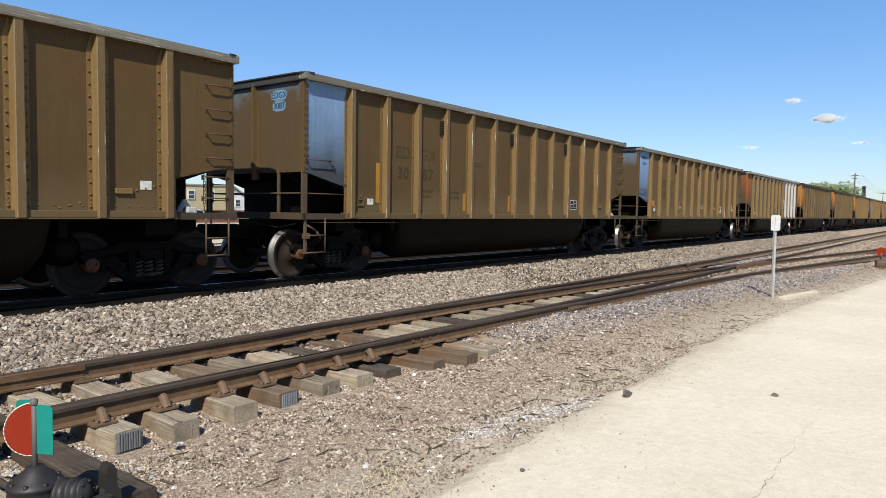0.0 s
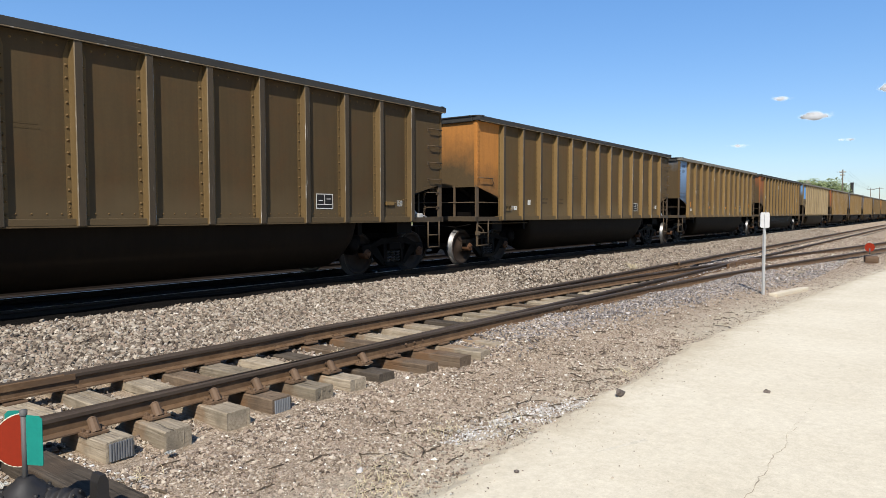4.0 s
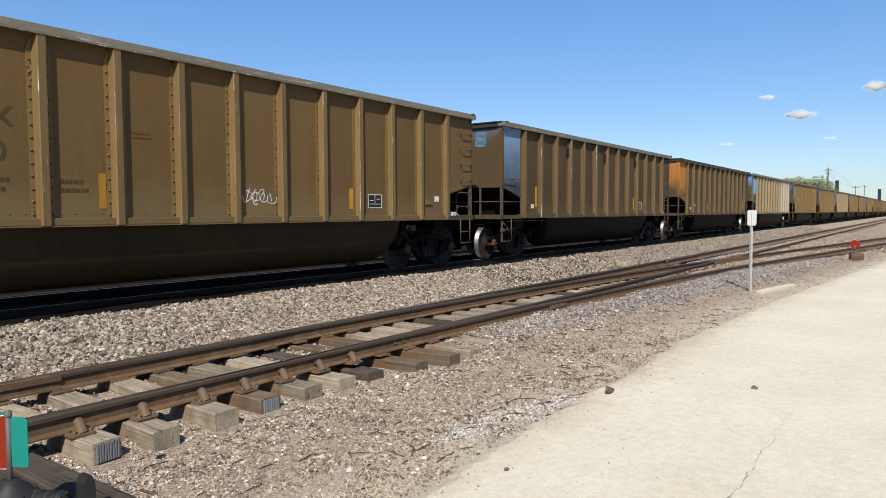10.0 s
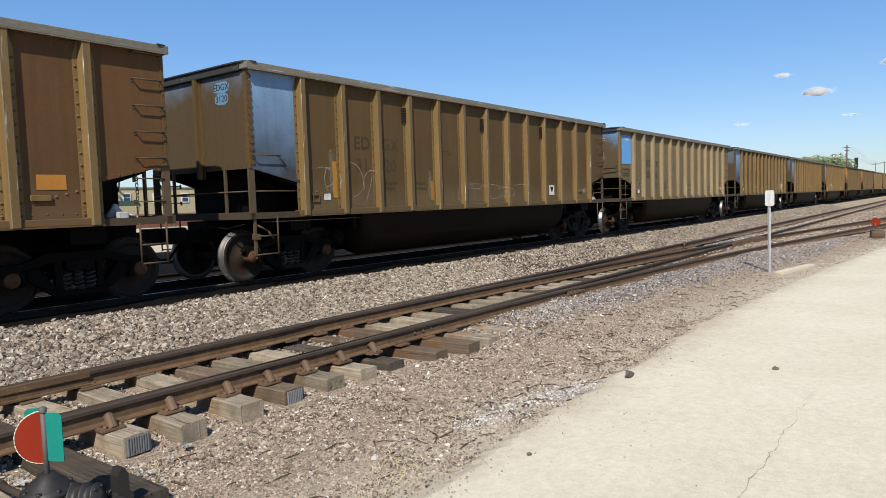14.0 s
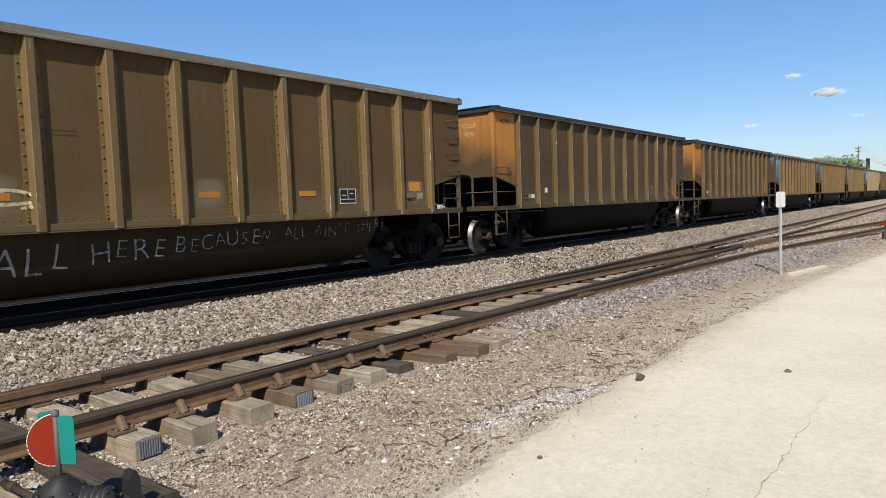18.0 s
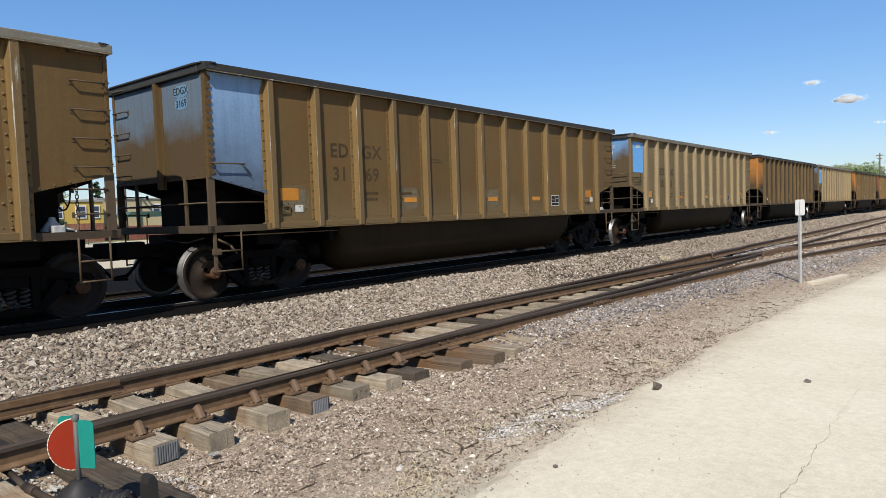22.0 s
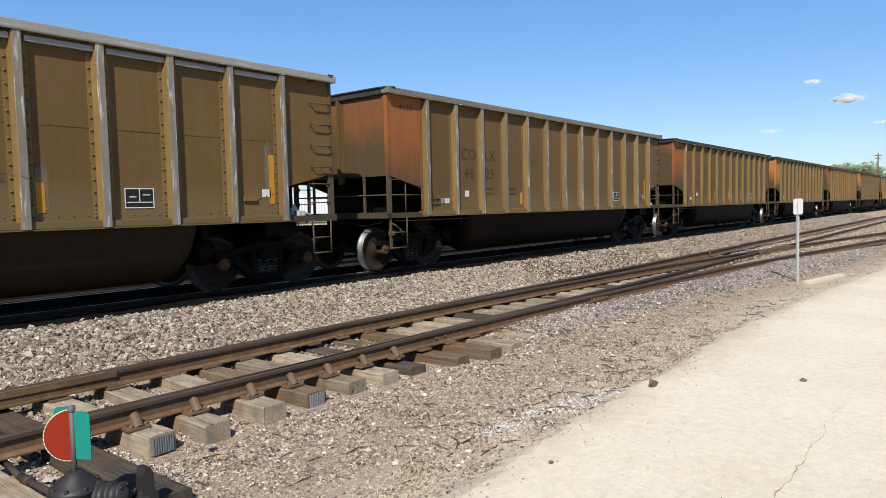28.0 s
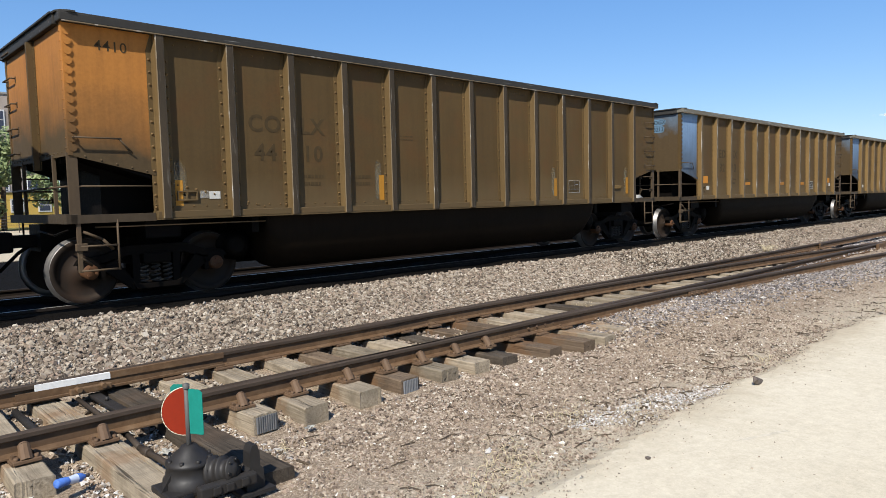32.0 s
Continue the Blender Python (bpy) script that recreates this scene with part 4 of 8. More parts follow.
def build_meshes():
    M = MESH
    M["post"], M["panel"], M["cpanel"] = post_mesh([M_POST, M_POST_FACE, M_RIVET, M_RUB_HIGHLIGHT]), panel_mesh([M_SHEET, M_RIVET]), corner_panel_mesh(M_BLUE)
    M["seamed"] = panel_mesh([M_SHEET, M_RIVET], True)
    M["farside"], M["sbolts"] = far_side_mesh([M_SHEET, M_POST]), slope_bolts_mesh(M_RIVET)
    M["cpost"], M["end"], M["epost"] = corner_post_mesh(M_SHEET), end_sheet_mesh(M_SHEET), end_post_mesh(M_SHEET)
    M["chord"], M["echord"], M["sill"] = chord_mesh([M_CHORD, M_RUB_HIGHLIGHT, M_CHORD_DARK]), end_chord_mesh(M_CHORD_DARK), sill_mesh(M_SHEET)
    M["cpost2"], M["blocker"] = corner_post_mesh(M_SHEET, False), gap_blocker_mesh(M_UNDER)
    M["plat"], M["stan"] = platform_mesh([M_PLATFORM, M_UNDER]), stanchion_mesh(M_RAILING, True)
    M["cstep"] = corner_step_mesh(M_RAILING)
    M["stan2"], M["spring"] = stanchion_mesh(M_RAILING, False), spring_mesh(M_SPRING)
    M["grab"], M["rung"], M["step"] = grab_mesh(M_RAILING), rung_mesh(M_RAILING), step_mesh(M_RAILING)
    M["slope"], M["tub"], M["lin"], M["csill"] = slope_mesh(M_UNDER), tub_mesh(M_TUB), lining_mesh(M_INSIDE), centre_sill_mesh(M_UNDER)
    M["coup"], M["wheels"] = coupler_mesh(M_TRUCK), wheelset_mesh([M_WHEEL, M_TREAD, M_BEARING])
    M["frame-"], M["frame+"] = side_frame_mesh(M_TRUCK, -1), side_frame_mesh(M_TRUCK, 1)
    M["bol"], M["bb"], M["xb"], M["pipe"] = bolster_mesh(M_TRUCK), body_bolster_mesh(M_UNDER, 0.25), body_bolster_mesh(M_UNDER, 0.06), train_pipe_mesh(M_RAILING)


AXLES = [(-TRUCK_X, -0.90), (-TRUCK_X, 0.90), (TRUCK_X, -0.90), (TRUCK_X, 0.90)]


def build_car():
    """A whole coal car with all parts that every car of the train has."""
    M = MESH
    car = new("coal_car")
    for i in range(13):
        part("side_post", M["post"], None, car, at=pose(post_x(i), 0, 0))
    for i in range(12):
        part("side_panel", M["panel"], None, car, at=pose(post_x(i) + PITCH / 2, 0, 0))
    part("side_sheet", M["farside"], None, car, at=TURN)
    tagged(part("slope_bolts", M["sbolts"], None, car), kind="stuff")
    for side in (ID4, TURN):
        part("top_chord", M["chord"], None, car, "worn steel top chord", at=side)
        part("side_sill", M["sill"], None, car, at=side)
        # the end, and the two corners next to it
        part("end_sheet", M["end"], None, car, at=side)
        part("end_post", M["epost"], None, car, at=side)
        part("end_chord", M["echord"], None, car, at=side)
        part("end_platform", M["plat"], None, car, "dark end platform", at=side)
        for y, q in ((-1.47, "stan"), (1.47, "stan"), (-0.8, "stan2"), (0.8, "stan2")):
            part("stanchion", M[q], None, car, at=side @ pose(0, y, 0))
        part("slope_sheet", M["slope"], None, car, at=side)
        part("coupler", M["coup"], None, car, "black coupler with an air hose", at=side)
        part("corner_panel", M["cpanel"], None, car, at=side)
        part("corner_post", M["cpost"], None, car, "riveted scalloped corner", at=side)
        part("grab_iron", M["grab"], None, car, at=side)
        part("corner_step", M["cstep"], None, car, "rusty hanging step under the corner", at=side)
        flip = side @ Matrix.Diagonal((1, -1, 1, 1))
        part("corner_panel", M["cpanel"], None, car, at=flip)
        part("corner_post", M["cpost2"], None, car, at=flip)
        part("brake_reservoir", M["blocker"], None, car, at=side)
        for k in range(5):
            part("rung", M["rung"], None, car, at=side @ pose(-HALF + 0.28, PLATE, 2.04 + 0.383 * k, 0, 0, 180))
            part("rung", M["rung"], None, car, at=side @ pose(-HALF, 1.16, 2.10 + 0.38 * k, 0, 0, -90))
        part("sill_step", M["step"], None, car, at=side @ pose(-HALF + 0.30, 1.50, 1.06))
        for k in range(2):
            part("rung", M["rung"], None, car, at=side @ pose(-HALF + 0.30, 1.42, 1.40 + 0.34 * k, 0, 0, 180))
    part("brake_wheel", brake_wheel_mesh(M_RAILING), None, car, "brown hand brake wheel", at=TURN @ pose(0, -0.55, 0))
    part("brake_chain", chain_mesh(M_RAILING), None, car, at=TURN)
    part("air_valve", valve_mesh(M_VALVE), None, car, "pale grey air valve", at=TURN)
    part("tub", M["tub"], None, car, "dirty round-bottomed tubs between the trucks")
    part("floor_sheet", M["lin"], None, car)
    part("centre_sill", M["csill"], None, car)
    part("brake_pipe", M["pipe"], None, car)
    for x in (-TRUCK_X, TRUCK_X):
        part("body_bolster", M["bb"], None, car, at=pose(x, 0, 0))
    for x in (-4.7, 4.7):
        part("crossbearer", M["xb"], None, car, at=pose(x, 0, 0))
    for x in (-TRUCK_X, TRUCK_X):
        truck = part("truck", M["bol"], None, car, "black cast truck with coil springs", at=pose(x, 0, 0))
        for q in "-+":
            part("side_frame", M["frame" + q], None, truck)
            for dx in (-0.17, 0, 0.17) if q == "-" else ():
                part("coil_spring", M["spring"], None, truck, at=pose(dx, -1.0, AXLE_Z - 0.22))
        for dx in (-0.90, 0.90):
            part("wheelset", M["wheels"], None, truck, "steel wheels with polished rims", at=pose(dx, 0, AXLE_Z))
    return car


build_meshes()
CARS = {}

# number: paint of the ends, reporting mark, number, top chord, reflectors
ROSTER = {
    -1: ("blue", "EDGX", "3141", "p", ""), 0: ("blue", "EDGX", "3087", "p", "y"), 1: ("blue", "EDGX", "3004", "p", "o"),
    2: ("rust", "COLX", "4596", "w", "y"), 3: ("orange", "COLX", "4372", "d", "y"), 4: ("orange", "COLX", "", "d", ""), 5: ("orange", "COLX", "", "d", ""),
    6: ("blue", "EDGX", "3351", "p", "o"), 7: ("rust", "COLX", "4671", "d", "y"), 8: ("pale", "EDGX", "3541", "p", "o"), 9: ("rust", "COLX", "4729", "p", "y"),
    10: ("blue", "EDGX", "3295", "p", "o"), 11: ("blue", "EDGX", "3020", "p", "y"), 12: ("blue", "EDGX", "3003", "p", "y"), 13: ("orange", "COLX", "", "d", "y"),
    14: ("pale", "EDGX", "3587", "p", "y"), 15: ("blue", "EDGX", "3257", "p", "o"), 16: ("blue", "EDGX", "3120", "p", "y"), 17: ("pale", "EDGX", "3549", "p", "y"),
    18: ("blue", "EDGX", "3142", "p", "o"), 19: ("blue", "EDGX", "3277", "p", "o"), 20: ("blue", "EDGX", "3208", "p", "o"), 21: ("orange", "COLX", "4292", "d", "y"),
    22: ("orange", "COLX", "4151", "d", "y"), 23: ("blue", "EDGX", "3128", "p", "y"), 24: ("blue", "EDGX", "3385", "p", "o"), 25: ("blue", "EDGX", "3169", "d", "o"),
    26: ("pale", "EDGX", "3501", "p", "o"), 27: ("orange", "COLX", "4228", "d", "y"), 28: ("pale", "EDGX", "3490", "p", "y"), 29: ("orange", "COLX", "", "d", ""),
    30: ("rust", "COLX", "", "d", ""), 31: ("orange", "COLX", "4522", "w", "y"), 32: ("rust", "COLX", "4629", "p", "y"), 33: ("rust", "COLX", "4517", "d", "y"),
    34: ("orange", "COLX", "4380", "d", "y"), 35: ("rust", "COLX", "4724", "d", "y"), 36: ("orange", "COLX", "4410", "d", "y"), 37: ("blue", "EDGX", "3213", "p", "o"),
    38: ("blue", "EDGX", "3360", "p", ""), 39: ("orange", "COLX", "", "d", ""), 40: ("rust", "COLX", "", "d", ""), 41: ("blue", "EDGX", "", "p", "o"),
    42: ("orange", "COLX", "", "d", "y"),
}
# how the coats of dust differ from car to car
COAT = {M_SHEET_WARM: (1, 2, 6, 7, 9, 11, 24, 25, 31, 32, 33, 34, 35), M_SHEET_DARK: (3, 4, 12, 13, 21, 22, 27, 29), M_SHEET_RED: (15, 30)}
# post, side of it, foot and height of each upright yellow reflector
UPRIGHT = {0: ((1, -1, 1.40, 0.82), (4, -1, 1.26, 0.42), (6, -1, 1.26, 0.42)), 2: ((4, -1, 1.34, 0.40), (6, -1, 1.34, 0.40)), 3: ((4, -1, 1.30, 0.46), (12, -1, 1.34, 0.50)),
           7: ((12, -1, 1.30, 0.84),), 9: ((4, -1, 1.30, 0.40), (0, 1, 1.30, 0.30)), 11: ((1, -1, 1.40, 0.6), (4, -1, 1.32, 0.50), (9, -1, 1.32, 0.42)), 12: ((1, -1, 1.40, 0.6), (9, -1, 1.30, 0.48)), 13: ((4, -1, 1.3, 0.4), (10, 1, 1.30, 0.40), (12, -1, 1.34, 0.64)),
           14: ((4, -1, 1.30, 0.40), (12, -1, 1.30, 0.72)), 16: ((1, -1, 1.40, 0.70), (4, -1, 1.30, 0.44)), 17: ((4, -1, 1.3, 0.4), (12, -1, 1.3, 0.6)), 21: ((12, -1, 1.32, 0.68), (6, 1, 1.26, 0.26)),
           22: ((12, -1, 1.32, 0.78),), 23: ((1, -1, 1.32, 0.72), (4, -1, 1.30, 0.44)), 27: ((4, -1, 1.30, 0.46), (6, -1, 1.30, 0.44), (12, -1, 1.34, 0.40)), 28: ((3, -1, 1.34, 0.44), (5, -1, 1.34, 0.40), (8, -1, 1.36, 0.40)),
           31: ((12, -1, 1.38, 0.84), (8, 1, 1.30, 0.40)), 32: ((12, -1, 1.34, 0.74), (4, -1, 1.3, 0.3)), 33: ((4, -1, 1.36, 0.40), (6, -1, 1.36, 0.40), (8, -1, 1.36, 0.40)), 34: ((0, 1, 1.32, 0.62), (3, 1, 1.32, 0.40), (5, -1, 1.32, 0.40)),
           35: ((0, 1, 1.32, 0.56), (4, -1, 1.36, 0.46)), 36: ((0, 1, 1.26, 0.36), (4, -1, 1.28, 0.44), (9, -1, 1.28, 0.40), (12, -1, 1.30, 0.42))}
LABELS = {"blue": "brown dust-covered coal car with faded blue ends", "orange": "brown dust-covered coal car with orange ends",
          "rust": "brown dust-covered coal car with rust-red end panels", "pale": "pale beige coal car with sky-blue end patches"}


def decal(name, car, m, x0, x1, z0, z1, y=-PLATE - 0.005, label=""):
    bm = bmesh.new()
    box(bm, x0, x1, y - 0.0015, y, z0, z1)
    return part(name, bm, m, car, label)


def side_text(car, text, size, x, z, m, y=-PLATE - 0.0025, name="lettering", align="CENTER", bold=0.0, turn=0):
    me = lettering(text, size, align, space=1.12, bold=bold or 0.008)
    me.materials.append(m)
    return part(name, me, None, car, at=pose(x, y, z, 90) @ pose(0, 0, 0, 0, 0, turn))


def end_text(car, text, size, y, z, m):
    me = lettering(text, size)
    me.materials.append(m)
    return part("lettering", me, None, car, at=pose(-HALF - 0.006, y, z, 90, 0, -90))


def ribbon(bm, pts, w, y):
    """A flat sprayed stroke along points (x, z): one unbroken strip."""
    pts = [Vector(p) for p in pts]
    rows = []
    for i, p in enumerate(pts):
        d = pts[min(i + 1, len(pts) - 1)] - pts[max(i - 1, 0)]
        if d.length < 1e-6:
            continue
        n = Vector((-d.y, d.x)).normalized() * w / 2 * (0.55 if i in (0, len(pts) - 1) else 1)
        rows.append((bm.verts.new((p.x + n.x, y, p.y + n.y)), bm.verts.new((p.x - n.x, y, p.y - n.y))))
    for (a, b), (c, d) in zip(rows, rows[1:]):
        bm.faces.new((a, c, d, b))


def tub_y(z):
    """Half the width over the tubs at a height."""
    return 1.42 if z > 0.98 else 0.86 + 0.56 * math.sqrt(max(0.0, 1 - ((0.98 - z) / 0.80) ** 2))


def skin_y(x, flat=PLATE):
    """How far out the side stands at x: the sheet, a post's flange or its face."""
    d = min((x - post_x(p) for p in range(13)), key=abs)
    if -0.05 <= d <= 0.06:
        return 1.6
    if abs(d) < 0.085:
        return 1.6 - (1.6 - PLATE - 0.008) * min(1, (abs(d) - 0.05) / 0.035)
    return PLATE + 0.010 if abs(d) < 0.16 else PLATE + 0.001


def scrawl(car, x0, x1, z0, z1, n, m, w, seed, y=0.0, label="looping sprayed graffiti strokes"):
    """Loose loops and strokes that run over sheets and posts, or (y None) over the tubs."""
    r = random.Random(seed)
    bm = bmesh.new()
    cell = (x1 - x0) / n
    layer = 0
    for i in range(n):
        cx, cz, hh = x0 + cell * (i + 0.5), (z0 + z1) / 2, (z1 - z0) / 2
        for q in range(r.choice((1, 2, 2))):
            a0, turn = r.uniform(0, 6.28), r.uniform(2.5, 6.0) * r.choice((-1, 1))
            rx, rz = cell * r.uniform(0.35, 0.7), hh * r.uniform(0.45, 0.95)
            ox, oz = r.uniform(-0.2, 0.2) * cell, r.uniform(-0.3, 0.3) * hh
            wx, wz = r.uniform(0.5, 1.6), r.uniform(0.5, 1.4)
            layer += 1
            ribbon(bm, [(cx + ox + rx * math.cos(a0 + turn * j / 30) + 0.12 * cell * math.sin(wx * j / 5), cz + oz + rz * math.sin(a0 + turn * j / 30) + 0.10 * hh * math.cos(wz * j / 4)) for j in range(31)], w * r.uniform(0.6, 1.15), layer)
        if r.random() < 0.7:
            a = r.uniform(-0.3, 0.3) * cell
            layer += 1
            b0, b1, sw = cz - hh * r.uniform(0.4, 1), cz + hh * r.uniform(0.4, 1), r.uniform(-0.2, 0.2) * cell
            ribbon(bm, [(cx + a - 2 * a * u / 12 + sw * math.sin(u / 4), b0 + (b1 - b0) * u / 12) for u in range(13)], w, layer)
    for v in bm.verts:
        lift = 0.0022 + 0.0006 * (v.co.y % 9)
        v.co.y = -tub_y(v.co.z) - lift - 0.002 if y is None else -skin_y(v.co.x) - lift
    tagged(part("graffiti", bm, m, car, label), kind="stuff")


# sprayed sentence: words, height, distance from the end, height of the line
WORDS = [("ALL", 0.52, 5.22, 0.70), ("HERE", 0.45, 6.55, 0.74), ("BECAUSE", 0.36, 8.05, 0.79), ("We ALL AIN'T THERE", 0.27, 10.45, 0.84)]


def block_letters(car, x0, x1, z0, z1, n, m, seed):
    """Faded, filled capital shapes: bars and crossbars that run into each other."""
    r = random.Random(seed)
    bm = bmesh.new()
    cell = (x1 - x0) / n
    for i in range(n):
        a, w = x0 + cell * i, cell * 0.30
        for q, x in enumerate((a + 0.18 * cell, a + 0.72 * cell)):
            top, low = z1 - r.uniform(0, 0.12), z0 + r.uniform(0, 0.05)
            ribbon(bm, [(x + 0.02 * math.sin(u), low + (top - low) * u / 8) for u in range(9)], w, 1 + q)
        for q, zz in enumerate(r.sample((z0 + 0.10, (z0 + z1) / 2, z1 - 0.16), 2)):
            ribbon(bm, [(a + 0.1 * cell + cell * 0.7 * u / 8, zz + 0.02 * math.sin(u * 0.7)) for u in range(9)], 0.15, 3 + q)
    for v in bm.verts:
        v.co.y = -skin_y(v.co.x) - 0.002 - 0.0006 * v.co.y
    tagged(part("graffiti", bm, m, car, "faded grey filled graffiti letters"), kind="stuff")


def graffiti(car, k):
    P, px = PLATE, post_x
    if k == 10:
        scrawl(car, px(3) + 0.5, px(9) + 0.3, 1.22, 2.12, 7, M_CHALK, 0.060, 3)
        scrawl(car, px(4) + 0.2, px(9), 1.30, 1.95, 6, M_CHALK, 0.050, 33)
        scrawl(car, px(0) + 0.5, px(2) + 0.1, 1.3, 1.9, 3, M_CHALK, 0.045, 4)
        scrawl(car, px(4), px(8), 0.62, 1.02, 5, M_CHALK, 0.045, 5, y=None)
    elif k == 11:
        scrawl(car, px(6) + 0.2, px(6) + 0.85, 1.40, 1.68, 4, M_WHITE, 0.016, 6)
        scrawl(car, px(11) - 0.4, px(11), 0.8, 0.98, 3, M_CHALK, 0.02, 7, y=None)
    elif k == 16:
        scrawl(car, px(0) + 0.35, px(2), 1.30, 2.05, 3, M_CHALK, 0.018, 8)
        scrawl(car, px(5), px(8), 1.25, 1.75, 4, M_CHALK, 0.014, 9)
    elif k == 34:
        scrawl(car, px(4) + 0.15, px(4) + 0.75, 1.35, 2.0, 3, M_WHITE, 0.02, 10)
    elif k == 20:
        scrawl(car, px(1) + 0.2, px(3) + 0.1, 1.30, 1.85, 4, M_PALEYELLOW, 0.05, 11)
        scrawl(car, px(3) + 0.4, px(4), 1.35, 1.75, 1, M_PALEYELLOW, 0.05, 12)
        r = random.Random(77)
        for text, size, x, z in WORDS:
            step = size * 0.66
            cut = bmesh.new()
            for q, ch in enumerate(text):
                if ch == " ":
                    continue
                one = bmesh.new()
                one.from_mesh(lettering(ch, size * r.uniform(0.85, 1.12), bold=-0.008))
                merge(cut, one, pose((q - (len(text) - 1) / 2) * step, r.uniform(-0.04, 0.04), 0, 0, 0, r.uniform(-9, 7)))
            for q in range(-8, 9):
                bmesh.ops.bisect_plane(cut, geom=cut.verts[:] + cut.edges[:] + cut.faces[:], plane_co=(0, 0.04 * q, 0), plane_no=(0, 1, 0))
            for v in cut.verts:
                x_, z_ = x - HALF + v.co.x, z + v.co.y + 0.03 * v.co.x
                v.co = (x_, -tub_y(z_) - 0.004 - max(0, v.co.z), z_)
            part("sprayed_sentence", cut, M_SPRAYWORD, car, "sprayed hand-drawn white words")
    elif k == 18:
        scrawl(car, px(11) - 0.75, px(11) + 0.3, 1.35, 1.9, 4, M_WHITE, 0.022, 13)
    elif k == 31:
        block_letters(car, px(5) + 0.2, px(6) + 0.5, 1.28, 1.85, 2, M_BLUEINK, 14)
        scrawl(car, px(6) + 0.5, px(8), 1.28, 1.85, 2, M_BLUEINK, 0.02, 24)
    elif k == 2:
        block_letters(car, px(4) + 0.2, px(8) + 0.3, 1.30, 1.95, 6, M_BLUEINK, 15)
    elif k == 9:
        scrawl(car, px(6) + 0.1, px(6) + 0.8, 1.3, 1.85, 2, M_CHALK, 0.02, 16)
        scrawl(car, px(8) + 0.2, px(8) + 0.8, 1.35, 1.7, 2, M_CHALK, 0.02, 17)
    elif k == 8:
        scrawl(car, px(10) + 0.1, px(11), 1.3, 1.6, 2, M_WHITE, 0.02, 18)
    elif k == 7:
        scrawl(car, px(3), px(9), 0.62, 0.95, 9, M_CHALK, 0.035, 19, y=None)
    elif k == 23:
        scrawl(car, -HALF + 0.35, -HALF + 0.85, 2.25, 3.1, 1, M_BLUEINK, 0.06, 20)


